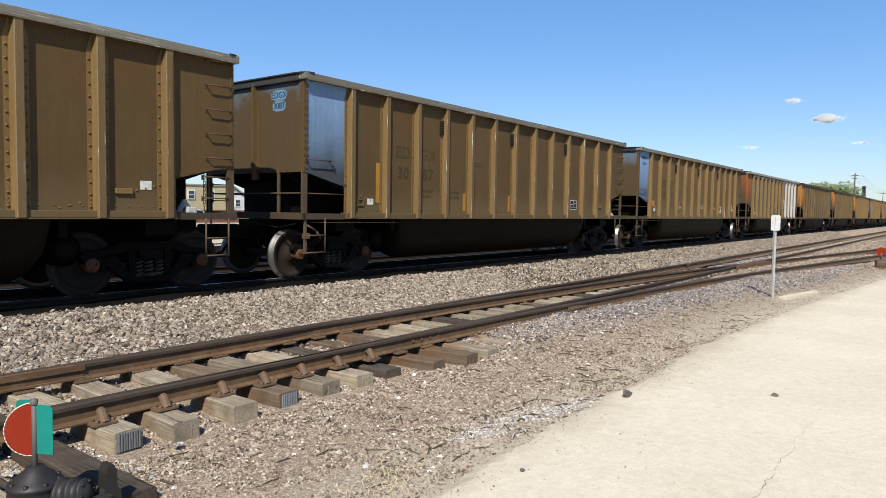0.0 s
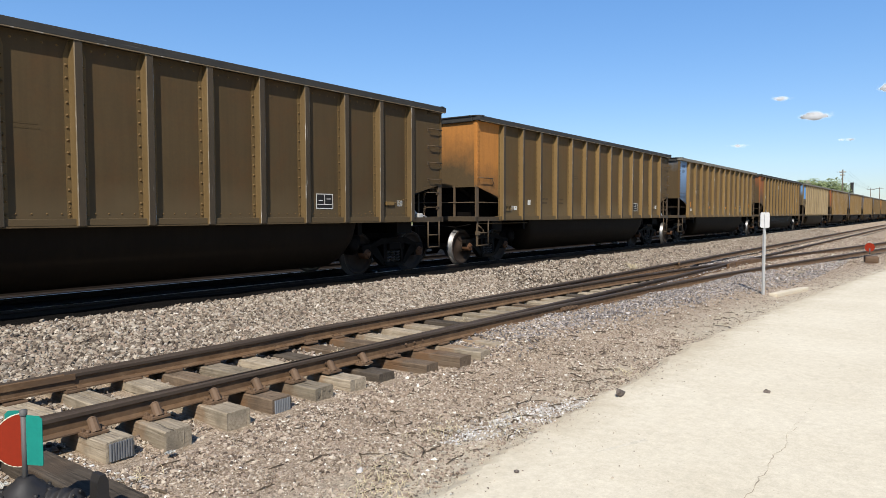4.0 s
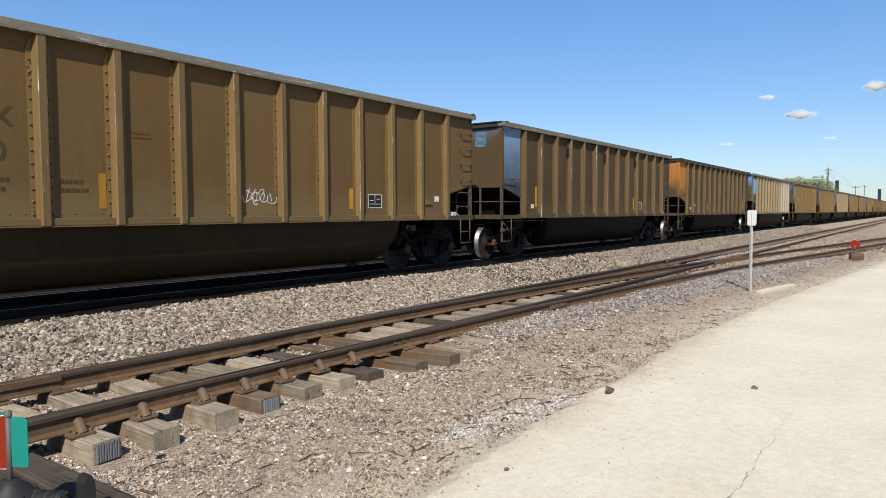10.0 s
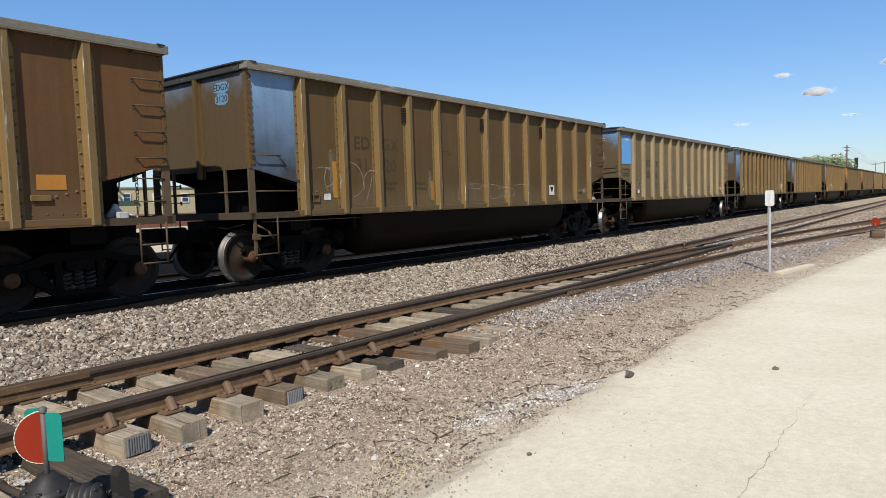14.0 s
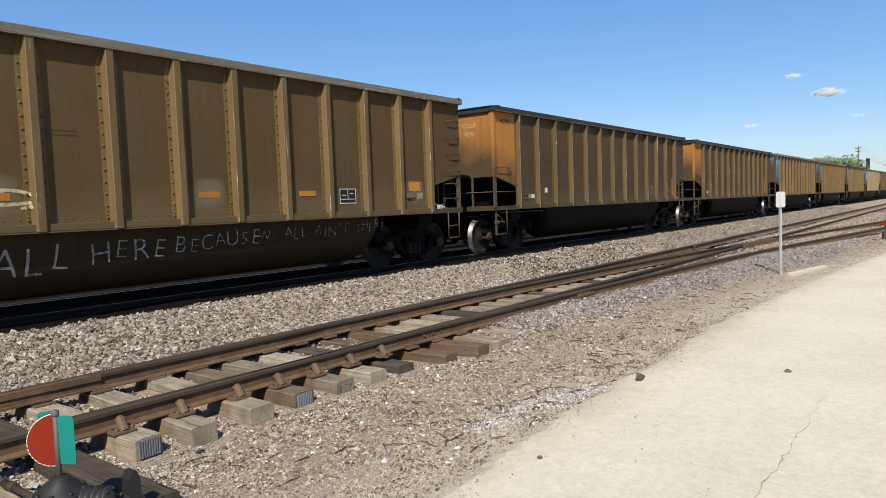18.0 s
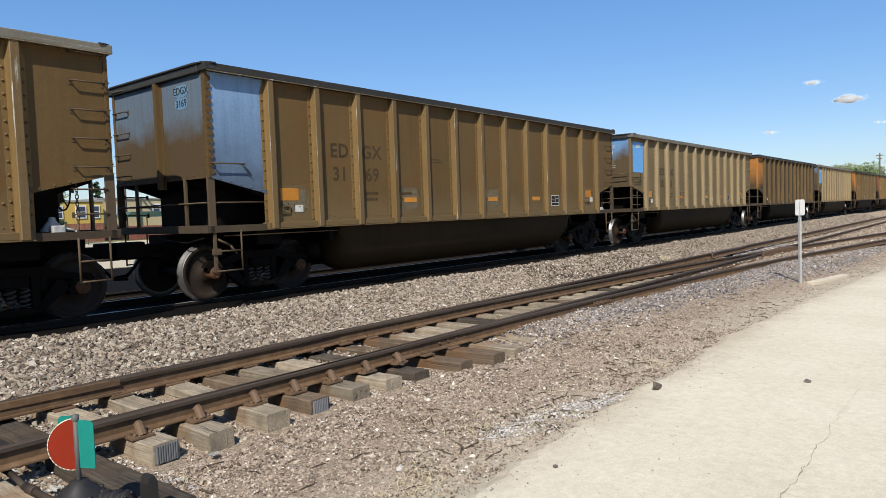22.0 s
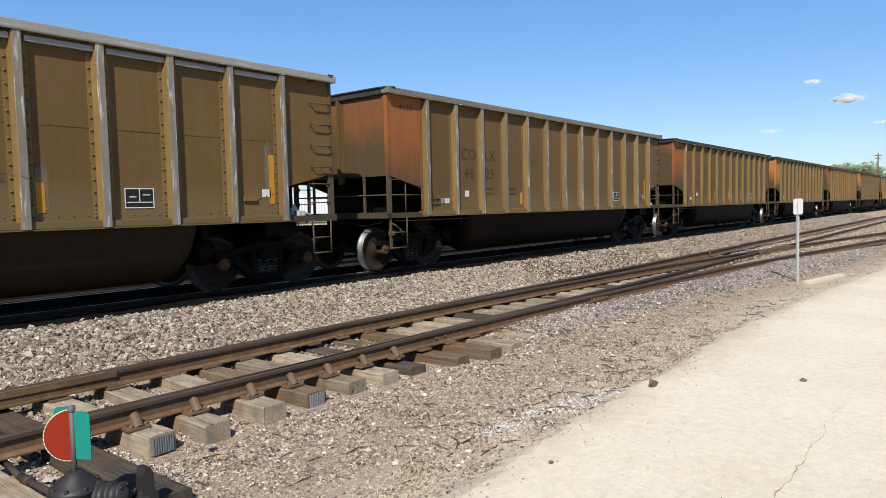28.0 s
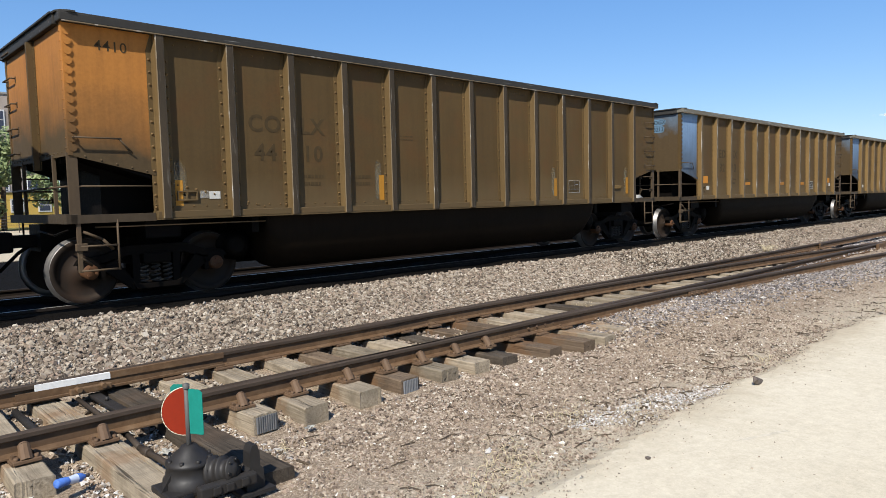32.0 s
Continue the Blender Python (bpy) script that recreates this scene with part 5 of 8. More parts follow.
def dress(car, k):
    """Paint, lettering and reflectors of car k."""
    kind, mark, number, chord, refl = ROSTER[k]
    r = random.Random(k + 100)
    tagged(car, LABELS[kind] + " rolling on rails", "coal car", "coal cars of the train")
    pale = kind == "pale"
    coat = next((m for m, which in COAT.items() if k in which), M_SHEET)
    for ob in car.children:
        n = ob.name.split(".")[0]
        if n == "corner_panel" and not pale and (ob.matrix_basis @ Vector((-HALF, 0, 0))).x > 0:
            recolour(ob, coat)
        elif n == "corner_panel" and not pale:
            recolour(ob, M_CORNER[kind])
        elif n == "corner_post" and ob.matrix_basis.is_identity and kind in ("orange", "rust"):
            recolour(ob, M_CORNER[kind])
        elif pale and n in ("side_panel", "corner_panel", "corner_post", "end_post", "side_sill"):
            recolour(ob, M_SHEET_PALE)
        elif pale and n == "side_post":
            recolour(ob, M_POST_PALE)
        elif n == "top_chord" and chord == "w":
            recolour(ob, M_CHORD_GREY)
        elif n == "top_chord" and chord == "d":
            recolour(ob, M_CHORD_DARK)
        elif n == "end_sheet":
            recolour(ob, M_END[kind])
        elif n == "tub" and (pale or k in (1, 2, 11, 15, 18, 19, 20, 25, 31)):
            recolour(ob, M_TUB_BROWN)
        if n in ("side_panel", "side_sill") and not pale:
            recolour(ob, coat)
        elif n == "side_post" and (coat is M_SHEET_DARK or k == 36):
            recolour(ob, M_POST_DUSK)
        if n == "side_panel" and chord == "w":
            ob.data = MESH["seamed"]
        if n == "side_post" and (pale or (kind == "blue" and k not in (10, 18, 23, 37))):
            recolour(ob, M_POST_PALE if pale else M_POST_BROWN, 1)
        elif n == "side_post" and (chord in "dw" or k in (9, 32)):
            recolour(ob, M_POST_DARK if chord == "d" else M_POST_WORN, 1)
    if kind in ("rust", "pale"):
        for ob in list(car.children):
            n = ob.name.split(".")[0]
            if n == "grab_iron" and kind == "rust":
                bpy.data.objects.remove(ob)
            elif n == "corner_post":
                ob.data = MESH["cpost2"]
    if k == 2:
        bright = [post_x(i) for i in (9, 10, 11, 12)]
        for ob in car.children:
            if ob.name.startswith("side_post") and min(abs(ob.location.x - b) for b in bright) < 0.1 and ob.rotation_euler.z < 1:
                recolour(ob, M_POST_WHITE)
                recolour(ob, M_POST_WHITE, 1)
    if k == 14:
        for ob in car.children:
            if ob.name.startswith("side_panel") and ob.location.x > 2.4:
                recolour(ob, M_SHEET_GREY)
            elif ob.name.startswith("side_post") and ob.location.x > 2.4:
                recolour(ob, M_POST_CREAM)
                recolour(ob, M_POST_CREAM, 1)
    p1, p2 = post_x(1), post_x(2)
    dark = M_DIM if pale or k in (2, 9, 10, 31) else M_FADED
    if number:
        size = 0.36
        side_text(car, mark[:2], size, p2 - 0.44, 2.48, dark)
        side_text(car, mark[2:], size, p2 + 0.42, 2.48, dark)
        side_text(car, number[:2], size, p2 - 0.44, 2.04, dark)
        side_text(car, number[2:], size, p2 + 0.42, 2.04, dark)
        if kind in ("orange", "rust"):
            side_text(car, number, 0.19, -HALF + 0.58, 3.36, M_FADED, bold=0.001)
    if k in (1, 6):
        side_text(car, mark, 0.17, -HALF + 0.60, 3.36, M_BLACK, bold=0.002)
        side_text(car, number, 0.17, -HALF + 0.60, 3.14, M_BLACK, bold=0.002)
    elif kind == "blue" and number:
        bm = bmesh.new()
        for z, u in ((3.37, 0.04), (3.17, 0.0)):
            prism(bm, [(-0.98 - u, z - 0.06), (-0.90, z - 0.10), (-0.72, z - 0.095), (-0.63 + u, z - 0.06), (-0.62 + u, z + 0.05), (-0.70, z + 0.095), (-0.94, z + 0.095), (-1.0 - u, z + 0.05)], -HALF - 0.003, -HALF, "x")
        part("number_patch", bm, M_PATCH, car, "pale blue painted patch")
        end_text(car, mark, 0.165, -0.81, 3.37, M_BLACK)
        end_text(car, number, 0.165, -0.81, 3.17, M_BLACK)
    elif kind in ("orange", "rust") and number and k not in (32, 33, 35, 36):
        tint = M_PALEYELLOW if k in (7, 21) else M_BLACK if kind == "orange" else M_FADED
        end_text(car, mark, 0.16, -0.76, 3.28, tint)
        if k in (7, 21):
            end_text(car, number, 0.16, -0.76, 3.06, tint)
    if pale:
        decal("blue_patch", car, M_SKYBLUE, -HALF + 0.16, -HALF + 1.02, 2.42, 3.46, label="sky-blue painted rectangle")
        side_text(car, number, 0.18, -HALF + 0.62, 3.32, M_WHITE, y=-PLATE - 0.009, bold=0.003)
        end_text(car, mark, 0.15, -0.72, 3.32, M_WHITE)
        end_text(car, number, 0.15, -0.72, 3.12, M_WHITE)
        for q in range(7):
            bm = bmesh.new()
            w = 0.12 + 0.02 * q
            box(bm, -HALF - 0.006, -HALF - 0.0045, -0.72 - w, -0.72 + w, 2.98 - 0.062 * q, 2.998 - 0.062 * q)
            part("stencil_line", bm, M_CHALK, car)
        # long bent grab irons across the end and two on the corner
        for z in (2.26, 2.10):
            bm = bmesh.new()
            bent(bm, [(-HALF, 0.9, z), (-HALF - 0.09, 0.9, z), (-HALF - 0.09, 0.1, z + 0.01), (-HALF - 0.10, -0.35, z + 0.10), (-HALF - 0.09, -1.38, z + 0.12), (-HALF, -1.38, z + 0.12)], 0.013)
            part("end_grab_iron", bm, M_RAILING, car)
            bm = bmesh.new()
            bent(bm, [(-HALF + 0.06, -PLATE, z + 0.14), (-HALF + 0.06, -PLATE - 0.085, z + 0.14), (-HALF + 0.62, -PLATE - 0.085, z + 0.14), (-HALF + 0.70, -PLATE - 0.06, z), (-HALF + 0.70, -PLATE, z)], 0.012)
            part("corner_grab_iron", bm, M_RAILING, car)
        for z in (1.30, 1.62, 1.84):
            bm = bmesh.new()
            bent(bm, [(-HALF + 0.02, -1.49, z), (-HALF + 0.02, -1.56, z), (-HALF + 0.60, -1.56, z), (-HALF + 0.60, -1.49, z)], 0.013)
            part("side_rung", bm, M_RAILING, car)
    if pale or k in (1, 18, 20, 25):
        for i in (0, 3, 6) if k == 14 else (0, 3, 6, 11):
            bm = bmesh.new()
            box(bm, post_x(i) + 0.155, post_x(i + 1) - 0.155, -PLATE - 0.0018, -PLATE - 0.0008, 1.29, 1.86)
            part("smear", bm, M_SMEAR, car, "paler rubbed patch")
    if chord == "w":
        for i in range(12):
            bm = bmesh.new()
            softbox(bm, post_x(i) + 0.10, post_x(i + 1) - 0.07, -PLATE - 0.075, -PLATE - 0.0, 3.475, 3.55, 0.006)
            part("chord_lip", bm, M_CHORD_GREY, car)
    # reflectors
    if refl == "y":
        for i, way, foot, h in UPRIGHT.get(k, ((4, -1, 1.30, 0.42), (12, -1, 1.32, 0.6))):
            x = post_x(i) + way * 0.215
            decal("reflector", car, M_YELLOW, x - 0.055, x + 0.055, foot, foot + h, label="yellow reflector strip")
            if k in (16, 31, 34, 36):
                bm = bmesh.new()
                box(bm, x - 0.16, x + (0.02 if way < 0 else 0.14), -PLATE - 0.0018, -PLATE - 0.0008, foot - 0.06, foot + h + 0.30)
                part("smear", bm, M_SMEAR, car, "paler rubbed patch")
    elif refl == "o":
        x = post_x(0) + 0.42
        decal("reflector", car, M_OR_DECAL, x - 0.23, x + 0.17, 1.56, 1.78, label="orange reflector strip")
        x = post_x(11) + PITCH / 2
        decal("reflector", car, M_OR_DECAL, x - 0.20, x + 0.18, 1.58, 1.78, label="orange reflector strip")
        for i in (3, 6, 8):
            x = post_x(i) + PITCH / 2
            decal("reflector", car, M_OR_DECAL, x - 0.20, x + 0.20, 1.50, 1.60, label="orange reflector strip")
    # routing boxes, small placards
    if mark == "COLX":
        if k not in (22, 27, 36):
            decal("placard", car, M_WHITE, post_x(1) + 0.40, post_x(1) + 0.56, 1.50, 1.64, label="white weight placard")
        x = post_x(0) + 0.50
        decal("placard", car, M_WHITE, x + 0.16, x + 0.33, 1.35, 1.46, label="white weight placard")
        decal("placard", car, M_CHALK, x + 0.02, x + 0.15, 1.36, 1.47)
    else:
        x = post_x(0) + 0.40
        decal("placard", car, M_WHITE, x + 0.10, x + 0.28, 1.36, 1.48)
    bm = bmesh.new()
    for a, b, c, d in ((-0.32, -0.02, 1.33, 1.35), (-0.32, -0.02, 1.45, 1.47), (-0.32, -0.30, 1.35, 1.45), (-0.04, -0.02, 1.35, 1.45), (-0.19, -0.17, 1.35, 1.45)):
        box(bm, x + a, x + b, -PLATE - 0.03, -PLATE, c, d)
    part("card_holder", bm, M_SHEET, car)
    x = post_x(11) + 0.32
    bm = bmesh.new()
    softbox(bm, x - 0.10, x + 0.16, -PLATE - 0.035, -PLATE - 0.001, 1.43, 1.51, 0.008)
    part("rear_card_holder", bm, M_POST, car)
    if k % 3:
        decal("placard", car, M_WHITE if k % 2 else M_CHALK, x + 0.28, x + 0.46, 1.41 + 0.03 * (k % 4), 1.54 + 0.03 * (k % 4))
    bm = bmesh.new()
    for i, zz, w in ((2, 1.66, 0.34), (2, 1.54, 0.30), (3, 1.66, 0.30), (3, 1.54, 0.33), (4, 2.42, 0.30), (4, 2.36, 0.32)):
        q = post_x(i) + 0.24
        while q < post_x(i) + 0.24 + w:
            e = r.uniform(0.03, 0.07)
            box(bm, q, q + e, -PLATE - 0.0035, -PLATE - 0.002, zz, zz + (0.055 if i < 4 else 0.02))
            q += e + 0.015
    tagged(part("worn_stencil", bm, M_FADED, car, "faint rows of worn stencil"), kind="stuff")
    x = post_x(9) + PITCH / 2
    faint = k in (3, 21, 22, 27, 36)
    if k == 14:
        pass
    elif k not in (1, 10, 16):
        decal("inspection_stencil", car, M_FADED if faint else M_BLACK, x - 0.22, x + 0.22, 1.36, 1.62, label="black stencil block with white rules")
        rules = bmesh.new()
        for a, b, c, d in ((-0.22, 0.22, 1.62, 1.635), (-0.22, 0.22, 1.345, 1.36), (-0.22, -0.205, 1.36, 1.62), (0.205, 0.22, 1.36, 1.62), (-0.007, 0.007, 1.43, 1.62), (-0.19, 0.19, 1.425, 1.437), (-0.15, -0.05, 1.50, 1.515), (0.05, 0.16, 1.53, 1.545)):
            box(rules, x + a, x + b, -PLATE - 0.009, -PLATE - 0.0075, c, d)
        part("stencil_rules", rules, M_CHALK if faint else M_WHITE, car)
    else:
        decal("placard", car, M_WHITE, x - 0.16, x + 0.16, 1.36, 1.64, label="white placard with a dark mark")
        bm = bmesh.new()
        prism(bm, [(x - 0.11, 1.60), (x + 0.11, 1.60), (x, 1.42)], -PLATE - 0.009, -PLATE - 0.0075)
        part("placard_mark", bm, M_BLACK, car)
    if mark == "EDGX" and not pale:
        for i in (3, 6, 9):
            bm = bmesh.new()
            for q in range(6):
                zz = 3.0 + 0.055 * q
                if k in (0, 1, 12, 16):
                    prism(bm, [(post_x(i) - 0.20, zz), (post_x(i) - 0.09, zz + 0.02), (post_x(i) - 0.09, zz + 0.046), (post_x(i) - 0.20, zz + 0.034)], -PLATE - 0.05, -PLATE - 0.008)
                else:
                    rivet(bm, post_x(i) - 0.118 + 0.018 * (-1) ** q, -PLATE - 0.008, zz, 0.017)
            part("bolt_row", bm, M_BLACK if k in (0, 1, 12, 16) else M_RIVET, car)
    graffiti(car, k)
    pole = bmesh.new()
    for y in (-1.46, 1.46):
        bent(pole, [(-HALF, y, 1.54), (-HALF + FIRST - 0.08, y, 1.54)], 0.014)
        if kind == "rust" or pale:
            bent(pole, [(-HALF + 0.1, y, 1.86), (-HALF + 0.55, y, 1.86), (-HALF + 0.55, y, 1.12)], 0.016)
    bent(pole, [(-HALF - 0.03, -1.44, 1.54), (-HALF - 0.03, 1.44, 1.54)], 0.014)
    part("handrail", pole, M_RAILING, car)


def end_paint(name, colour, lo=0.86, hi=1.06, dust=(0.064, 0.043, 0.021)):
    """A sheet whose paint shows at the top and drowns in dust and soot lower down in an uneven edge."""
    m, t, b = mat(name, 0.68)
    shift, rv = random_vec(t)
    p = node(t, "SeparateXYZ")
    wire(t, coords(t), p.inputs[0])
    n = noise_of(t, coords(t, shift=shift), 1.3, 4)
    f = noise_of(t, coords(t, shift=shift), 24, 8, 0.7)
    st = noise_of(t, coords(t, (8, 8, 0.5), shift=shift), 1.5, 5)
    h = math2(t, "ADD", math2(t, "MULTIPLY", p.outputs["Z"], 0.25), math2(t, "MULTIPLY", n, 0.30))
    h = math2(t, "ADD", h, math2(t, "MULTIPLY", math2(t, "SUBTRACT", rv, 0.5), 0.18))
    c = mixc(t, ramp(t, h, [(lo, (0, 0, 0)), (min(1, hi), (1, 1, 1))]), dust, colour)
    c = mixc(t, ramp(t, st, [(0.45, (0, 0, 0)), (0.75, (0.22,) * 3)]), c, tuple(x * 0.6 for x in dust))
    c = mixc(t, 0.35, c, ramp(t, f, [(0.25, (0.35,) * 3), (0.75, (0.75,) * 3)]), "OVERLAY")
    wire(t, c, b.inputs["Base Color"])
    bump(t, b, f, 0.15, 0.004)
    return m


M_END = {"blue": end_paint("blue_dusty_end", (0.085, 0.110, 0.135), 0.90, 1.12), "orange": end_paint("orange_dusty_end", (0.30, 0.125, 0.03), 0.72, 0.96), "rust": end_paint("rust_dusty_end", (0.15, 0.058, 0.022)), "pale": end_paint("sky_blue_dusty_end", (0.11, 0.22, 0.37), 0.88, 1.06, (0.075, 0.053, 0.028))}
M_CORNER = {"blue": end_paint("blue_dusty_corner", (0.155, 0.245, 0.375), 0.58, 1.00, (0.040, 0.044, 0.048)), "orange": end_paint("orange_dusty_corner", (0.33, 0.135, 0.03), 0.58, 0.84), "rust": end_paint("rust_dusty_corner", (0.22, 0.075, 0.023), 0.54, 0.86), "pale": M_SHEET_PALE}


def build_train():
    first = build_car()
    for k in sorted(ROSTER):
        at = pose(k * CAR_LEN + HALF, MAIN_Y, MAIN_Z + 0.075)
        if k == min(ROSTER):
            car = first
            car.matrix_basis = at
        else:
            car = copy_thing(first, at)
        CARS[k] = car
    for k, car in CARS.items():
        dress(car, k)


build_train()

# ---------------- ties and track fittings ----------------
def tie_mesh(length, m, seed, w=0.245, h=0.17):
    """A hewn tie whose top is split along the grain in a few wandering cracks."""
    r = random.Random(seed)
    cracks = sorted(r.uniform(-0.36, 0.36) * w for _ in range(3))
    cols = sorted([-w / 2, -w / 2 + 0.012, w / 2 - 0.012, w / 2] + [c + d for c in cracks for d in (-0.007, 0.0, 0.007)])
    rows = [-length / 2 + length * j / 22 for j in range(23)]
    phase = [r.uniform(0, 6) for _ in cracks]
    span_ = [(r.uniform(-0.6, 0.1) * length, r.uniform(0.1, 0.6) * length) for _ in cracks]
    bm = bmesh.new()
    top = []
    for y in rows:
        line = []
        for x in cols:
            z = r.uniform(-0.003, 0.002) - (0.010 if abs(x) > w / 2 - 0.002 else 0)
            dx = 0
            for c, f, (a, b) in zip(cracks, phase, span_):
                if abs(x - c) < 0.008:
                    dx = 0.010 * math.sin(f + 2.2 * y)
                    if abs(x - c) < 0.001 and a < y < b and abs(y) < length / 2 - 0.05:
                        z -= r.uniform(0.012, 0.030)
            line.append(bm.verts.new((x + dx, y + (0.006 * math.sin(14 * x + seed) + r.uniform(-0.002, 0.002) if abs(y) > length / 2 - 0.01 else 0), z)))
        top.append(line)
    for p, q in zip(top, top[1:]):
        for i in range(len(cols) - 1):
            bm.faces.new((p[i], p[i + 1], q[i + 1], q[i]))
    rim = [l[0] for l in top] + top[-1][1:-1] + [l[-1] for l in reversed(top)] + top[0][-2:0:-1]
    low = [bm.verts.new((v.co.x, v.co.y, -h)) for v in rim]
    for i in range(len(rim)):
        j = (i + 1) % len(rim)
        bm.faces.new((rim[i], rim[j], low[j], low[i]))
    bm.faces.new(low[::-1])
    return mesh_of("tie", bm, m)


def end_plate_mesh():
    """A ribbed steel plate nailed on a tie's end against splitting."""
    bm = bmesh.new()
    out = [(0.10, 0.0), (-0.10, 0.0)]
    for k in range(9):
        a = -0.095 + 0.0215 * k
        out += [(a, -0.003), (a + 0.003, -0.010), (a + 0.012, -0.010), (a + 0.015, -0.003)]
    prism(bm, out, -0.155, -0.012, "z")
    return mesh_of("end_plate", bm, M_ENDPLATE)


M_ENDPLATE = painted("grey_steel_end_plate", (0.17, 0.175, 0.18), (0.11, 0.10, 0.09), metal=0.2, rough=0.6)


def plate_mesh():
    bm = bmesh.new()
    softbox(bm, -0.10, 0.10, -0.18, 0.18, 0.0, 0.02, 0.004)
    for x, y in ((-0.07, -0.085), (0.07, 0.085), (0.07, -0.085)):
        softbox(bm, x - 0.012, x + 0.012, y - 0.02, y + 0.02, 0.02, 0.055, 0.004)
    return mesh_of("tie_plate", bm, M_PLATE)


def brace_mesh():
    """A cast rail brace that leans against the rail from outside."""
    bm = bmesh.new()
    tube(bm, (0, -0.13, 0.0), (0, -0.065, 0.098), 0.046, 10, r2=0.040, smooth=False)
    tube(bm, (0, -0.065, 0.098), (0, -0.055, 0.112), 0.040, 10, r2=0.024)
    tube(bm, (0, -0.09, 0.06), (0, -0.01, 0.075), 0.022, 6)
    softbox(bm, -0.09, 0.09, -0.17, 0.02, -0.012, 0.012, 0.004)
    for x in (-0.065, 0.065):
        tube(bm, (x, -0.13, 0.0), (x, -0.13, 0.034), 0.016, 6)
    return mesh_of("rail_brace", bm, M_PLATE)


PLATE_ME, BRACE_ME = plate_mesh(), brace_mesh()
TIE_TOP = 0.115


def build_ties():
    r = random.Random(5)
    grey = [tie_mesh(2.6, M_TIE, i) for i in range(6)]
    brown, black, plate = tie_mesh(2.6, M_TIE_BROWN, 8), tie_mesh(2.6, M_TIE_DARK, 9), end_plate_mesh()
    xs = [-7.8 + 0.55 * i for i in range(16)] + [1.05, 2.73, 3.28, 3.88, 4.37] + [4.87 + 0.53 * i for i in range(36)]
    # the ties past the switch that differ: number, mesh, shift of the near end, drop
    odd = {0: (grey[0], 0.13, 0), 2: (grey[2], 0.05, 0), 3: (brown, 0.02, 0), 5: (grey[3], 0.12, 0.02), 6: (black, 0.10, 0.05), 7: (brown, 0.02, 0.02), 8: (brown, -0.14, 0), 9: (grey[1], -0.06, 0.01), 12: (black, 0, 0), 17: (brown, 0, 0), 21: (black, 0, 0)}
    for i, x in enumerate(xs):
        me, dy, drop = odd.get(i - 17, (grey[i % 6], 0, 0))
        k = 1.0 if x < 5 else min(1.7, 1 + (x - 5) * 0.035)
        y = 6.42 - (k - 1) * 1.3 + dy + r.uniform(-0.05, 0.05)
        ob = new("tie", me)
        ob.matrix_basis = pose(x + r.uniform(-0.02, 0.02), y, TIE_TOP - drop + r.uniform(-0.006, 0.006), 0, r.uniform(-1.5, 1.5), r.uniform(-2.5, 2.5)) @ Matrix.Diagonal((1, k, 1, 1))
        tagged(ob, "creosoted dark wooden tie under the rails" if me is black else "brown wooden tie under the rails" if me is brown else "weathered grey wooden tie split along the grain", "railway tie", "ties of the siding")
        for ry in (NEAR_Y, FAR_Y):
            part("tie_plate", PLATE_ME, None, ob, at=ob.matrix_basis.inverted() @ pose(x, ry, TIE_TOP + 0.002))
        if x < 6.2:
            part("rail_brace", BRACE_ME, None, ob, "rusty cast rail brace", at=ob.matrix_basis.inverted() @ pose(x, NEAR_Y - 0.03, TIE_TOP + 0.02))
        if i - 17 in (0, 3):
            part("end_plate", plate, None, ob, "ribbed grey steel plate on the end", at=pose(0, -1.311, 0))
    # two long head ties that carry the switch stand
    for x, y0, y1, m, label in ((1.58, 4.12, 7.7, M_TIE, "long grey wooden head tie beside the switch stand"), (2.22, 4.08, 7.7, M_TIE_DARK, "long dark wooden head tie under the switch stand")):
        ob = new("tie", tie_mesh(y1 - y0, m, int(x * 10), 0.26, 0.17))
        ob.matrix_basis = pose(x, (y0 + y1) / 2, TIE_TOP - 0.01)
        tagged(ob, label, "railway tie", "ties of the siding")
        part("tie_plate", PLATE_ME, None, ob, at=ob.matrix_basis.inverted() @ pose(x, NEAR_Y, TIE_TOP + 0.002))
        part("rail_brace", BRACE_ME, None, ob, at=ob.matrix_basis.inverted() @ pose(x, NEAR_Y - 0.03, TIE_TOP + 0.02))
    # main line ties, their near ends just out of the ballast
    me = tie_mesh(2.6, M_TIE_DARK, 21)
    for i in range(90):
        ob = new("tie", me)
        ob.matrix_basis = pose(-5 + 0.52 * i + r.uniform(-0.03, 0.03), MAIN_Y - 0.13 + r.uniform(-0.07, 0.05), MAIN_Z - 0.165, 0, 0, r.uniform(-1, 1))
        tagged(ob, "oily dark wooden tie sunk in ballast", "railway tie", "ties of the main line")


build_ties()


def joint_bar(x, y, z, side, label):
    bm = bmesh.new()
    softbox(bm, -0.34, 0.34, 0.0, 0.022, -0.125, -0.05, 0.006)
    for q in range(4):
        tube(bm, (-0.26 + 0.173 * q, -0.001, -0.085), (-0.26 + 0.173 * q, 0.05, -0.085), 0.017, 6)
    ob = part("joint_bar", bm, M_PLATE, label=label)
    ob.matrix_basis = pose(x, y, z, 0, 0, 180 if side < 0 else 0)
    return tagged(ob, category="joint bar", group="joint bars of the rails")


joint_bar(5.55, FAR_Y - 0.014, SIDE_Z, -1, "rusty bolted joint bar on the rail")
joint_bar(7.05, NEAR_Y - 0.028, SIDE_Z, -1, "rusty bolted joint bar on the rail")
joint_bar(11.2, branch(11.2, NEAR_Y) - 0.014, SIDE_Z, -1, "rusty bolted joint bar on the rail")


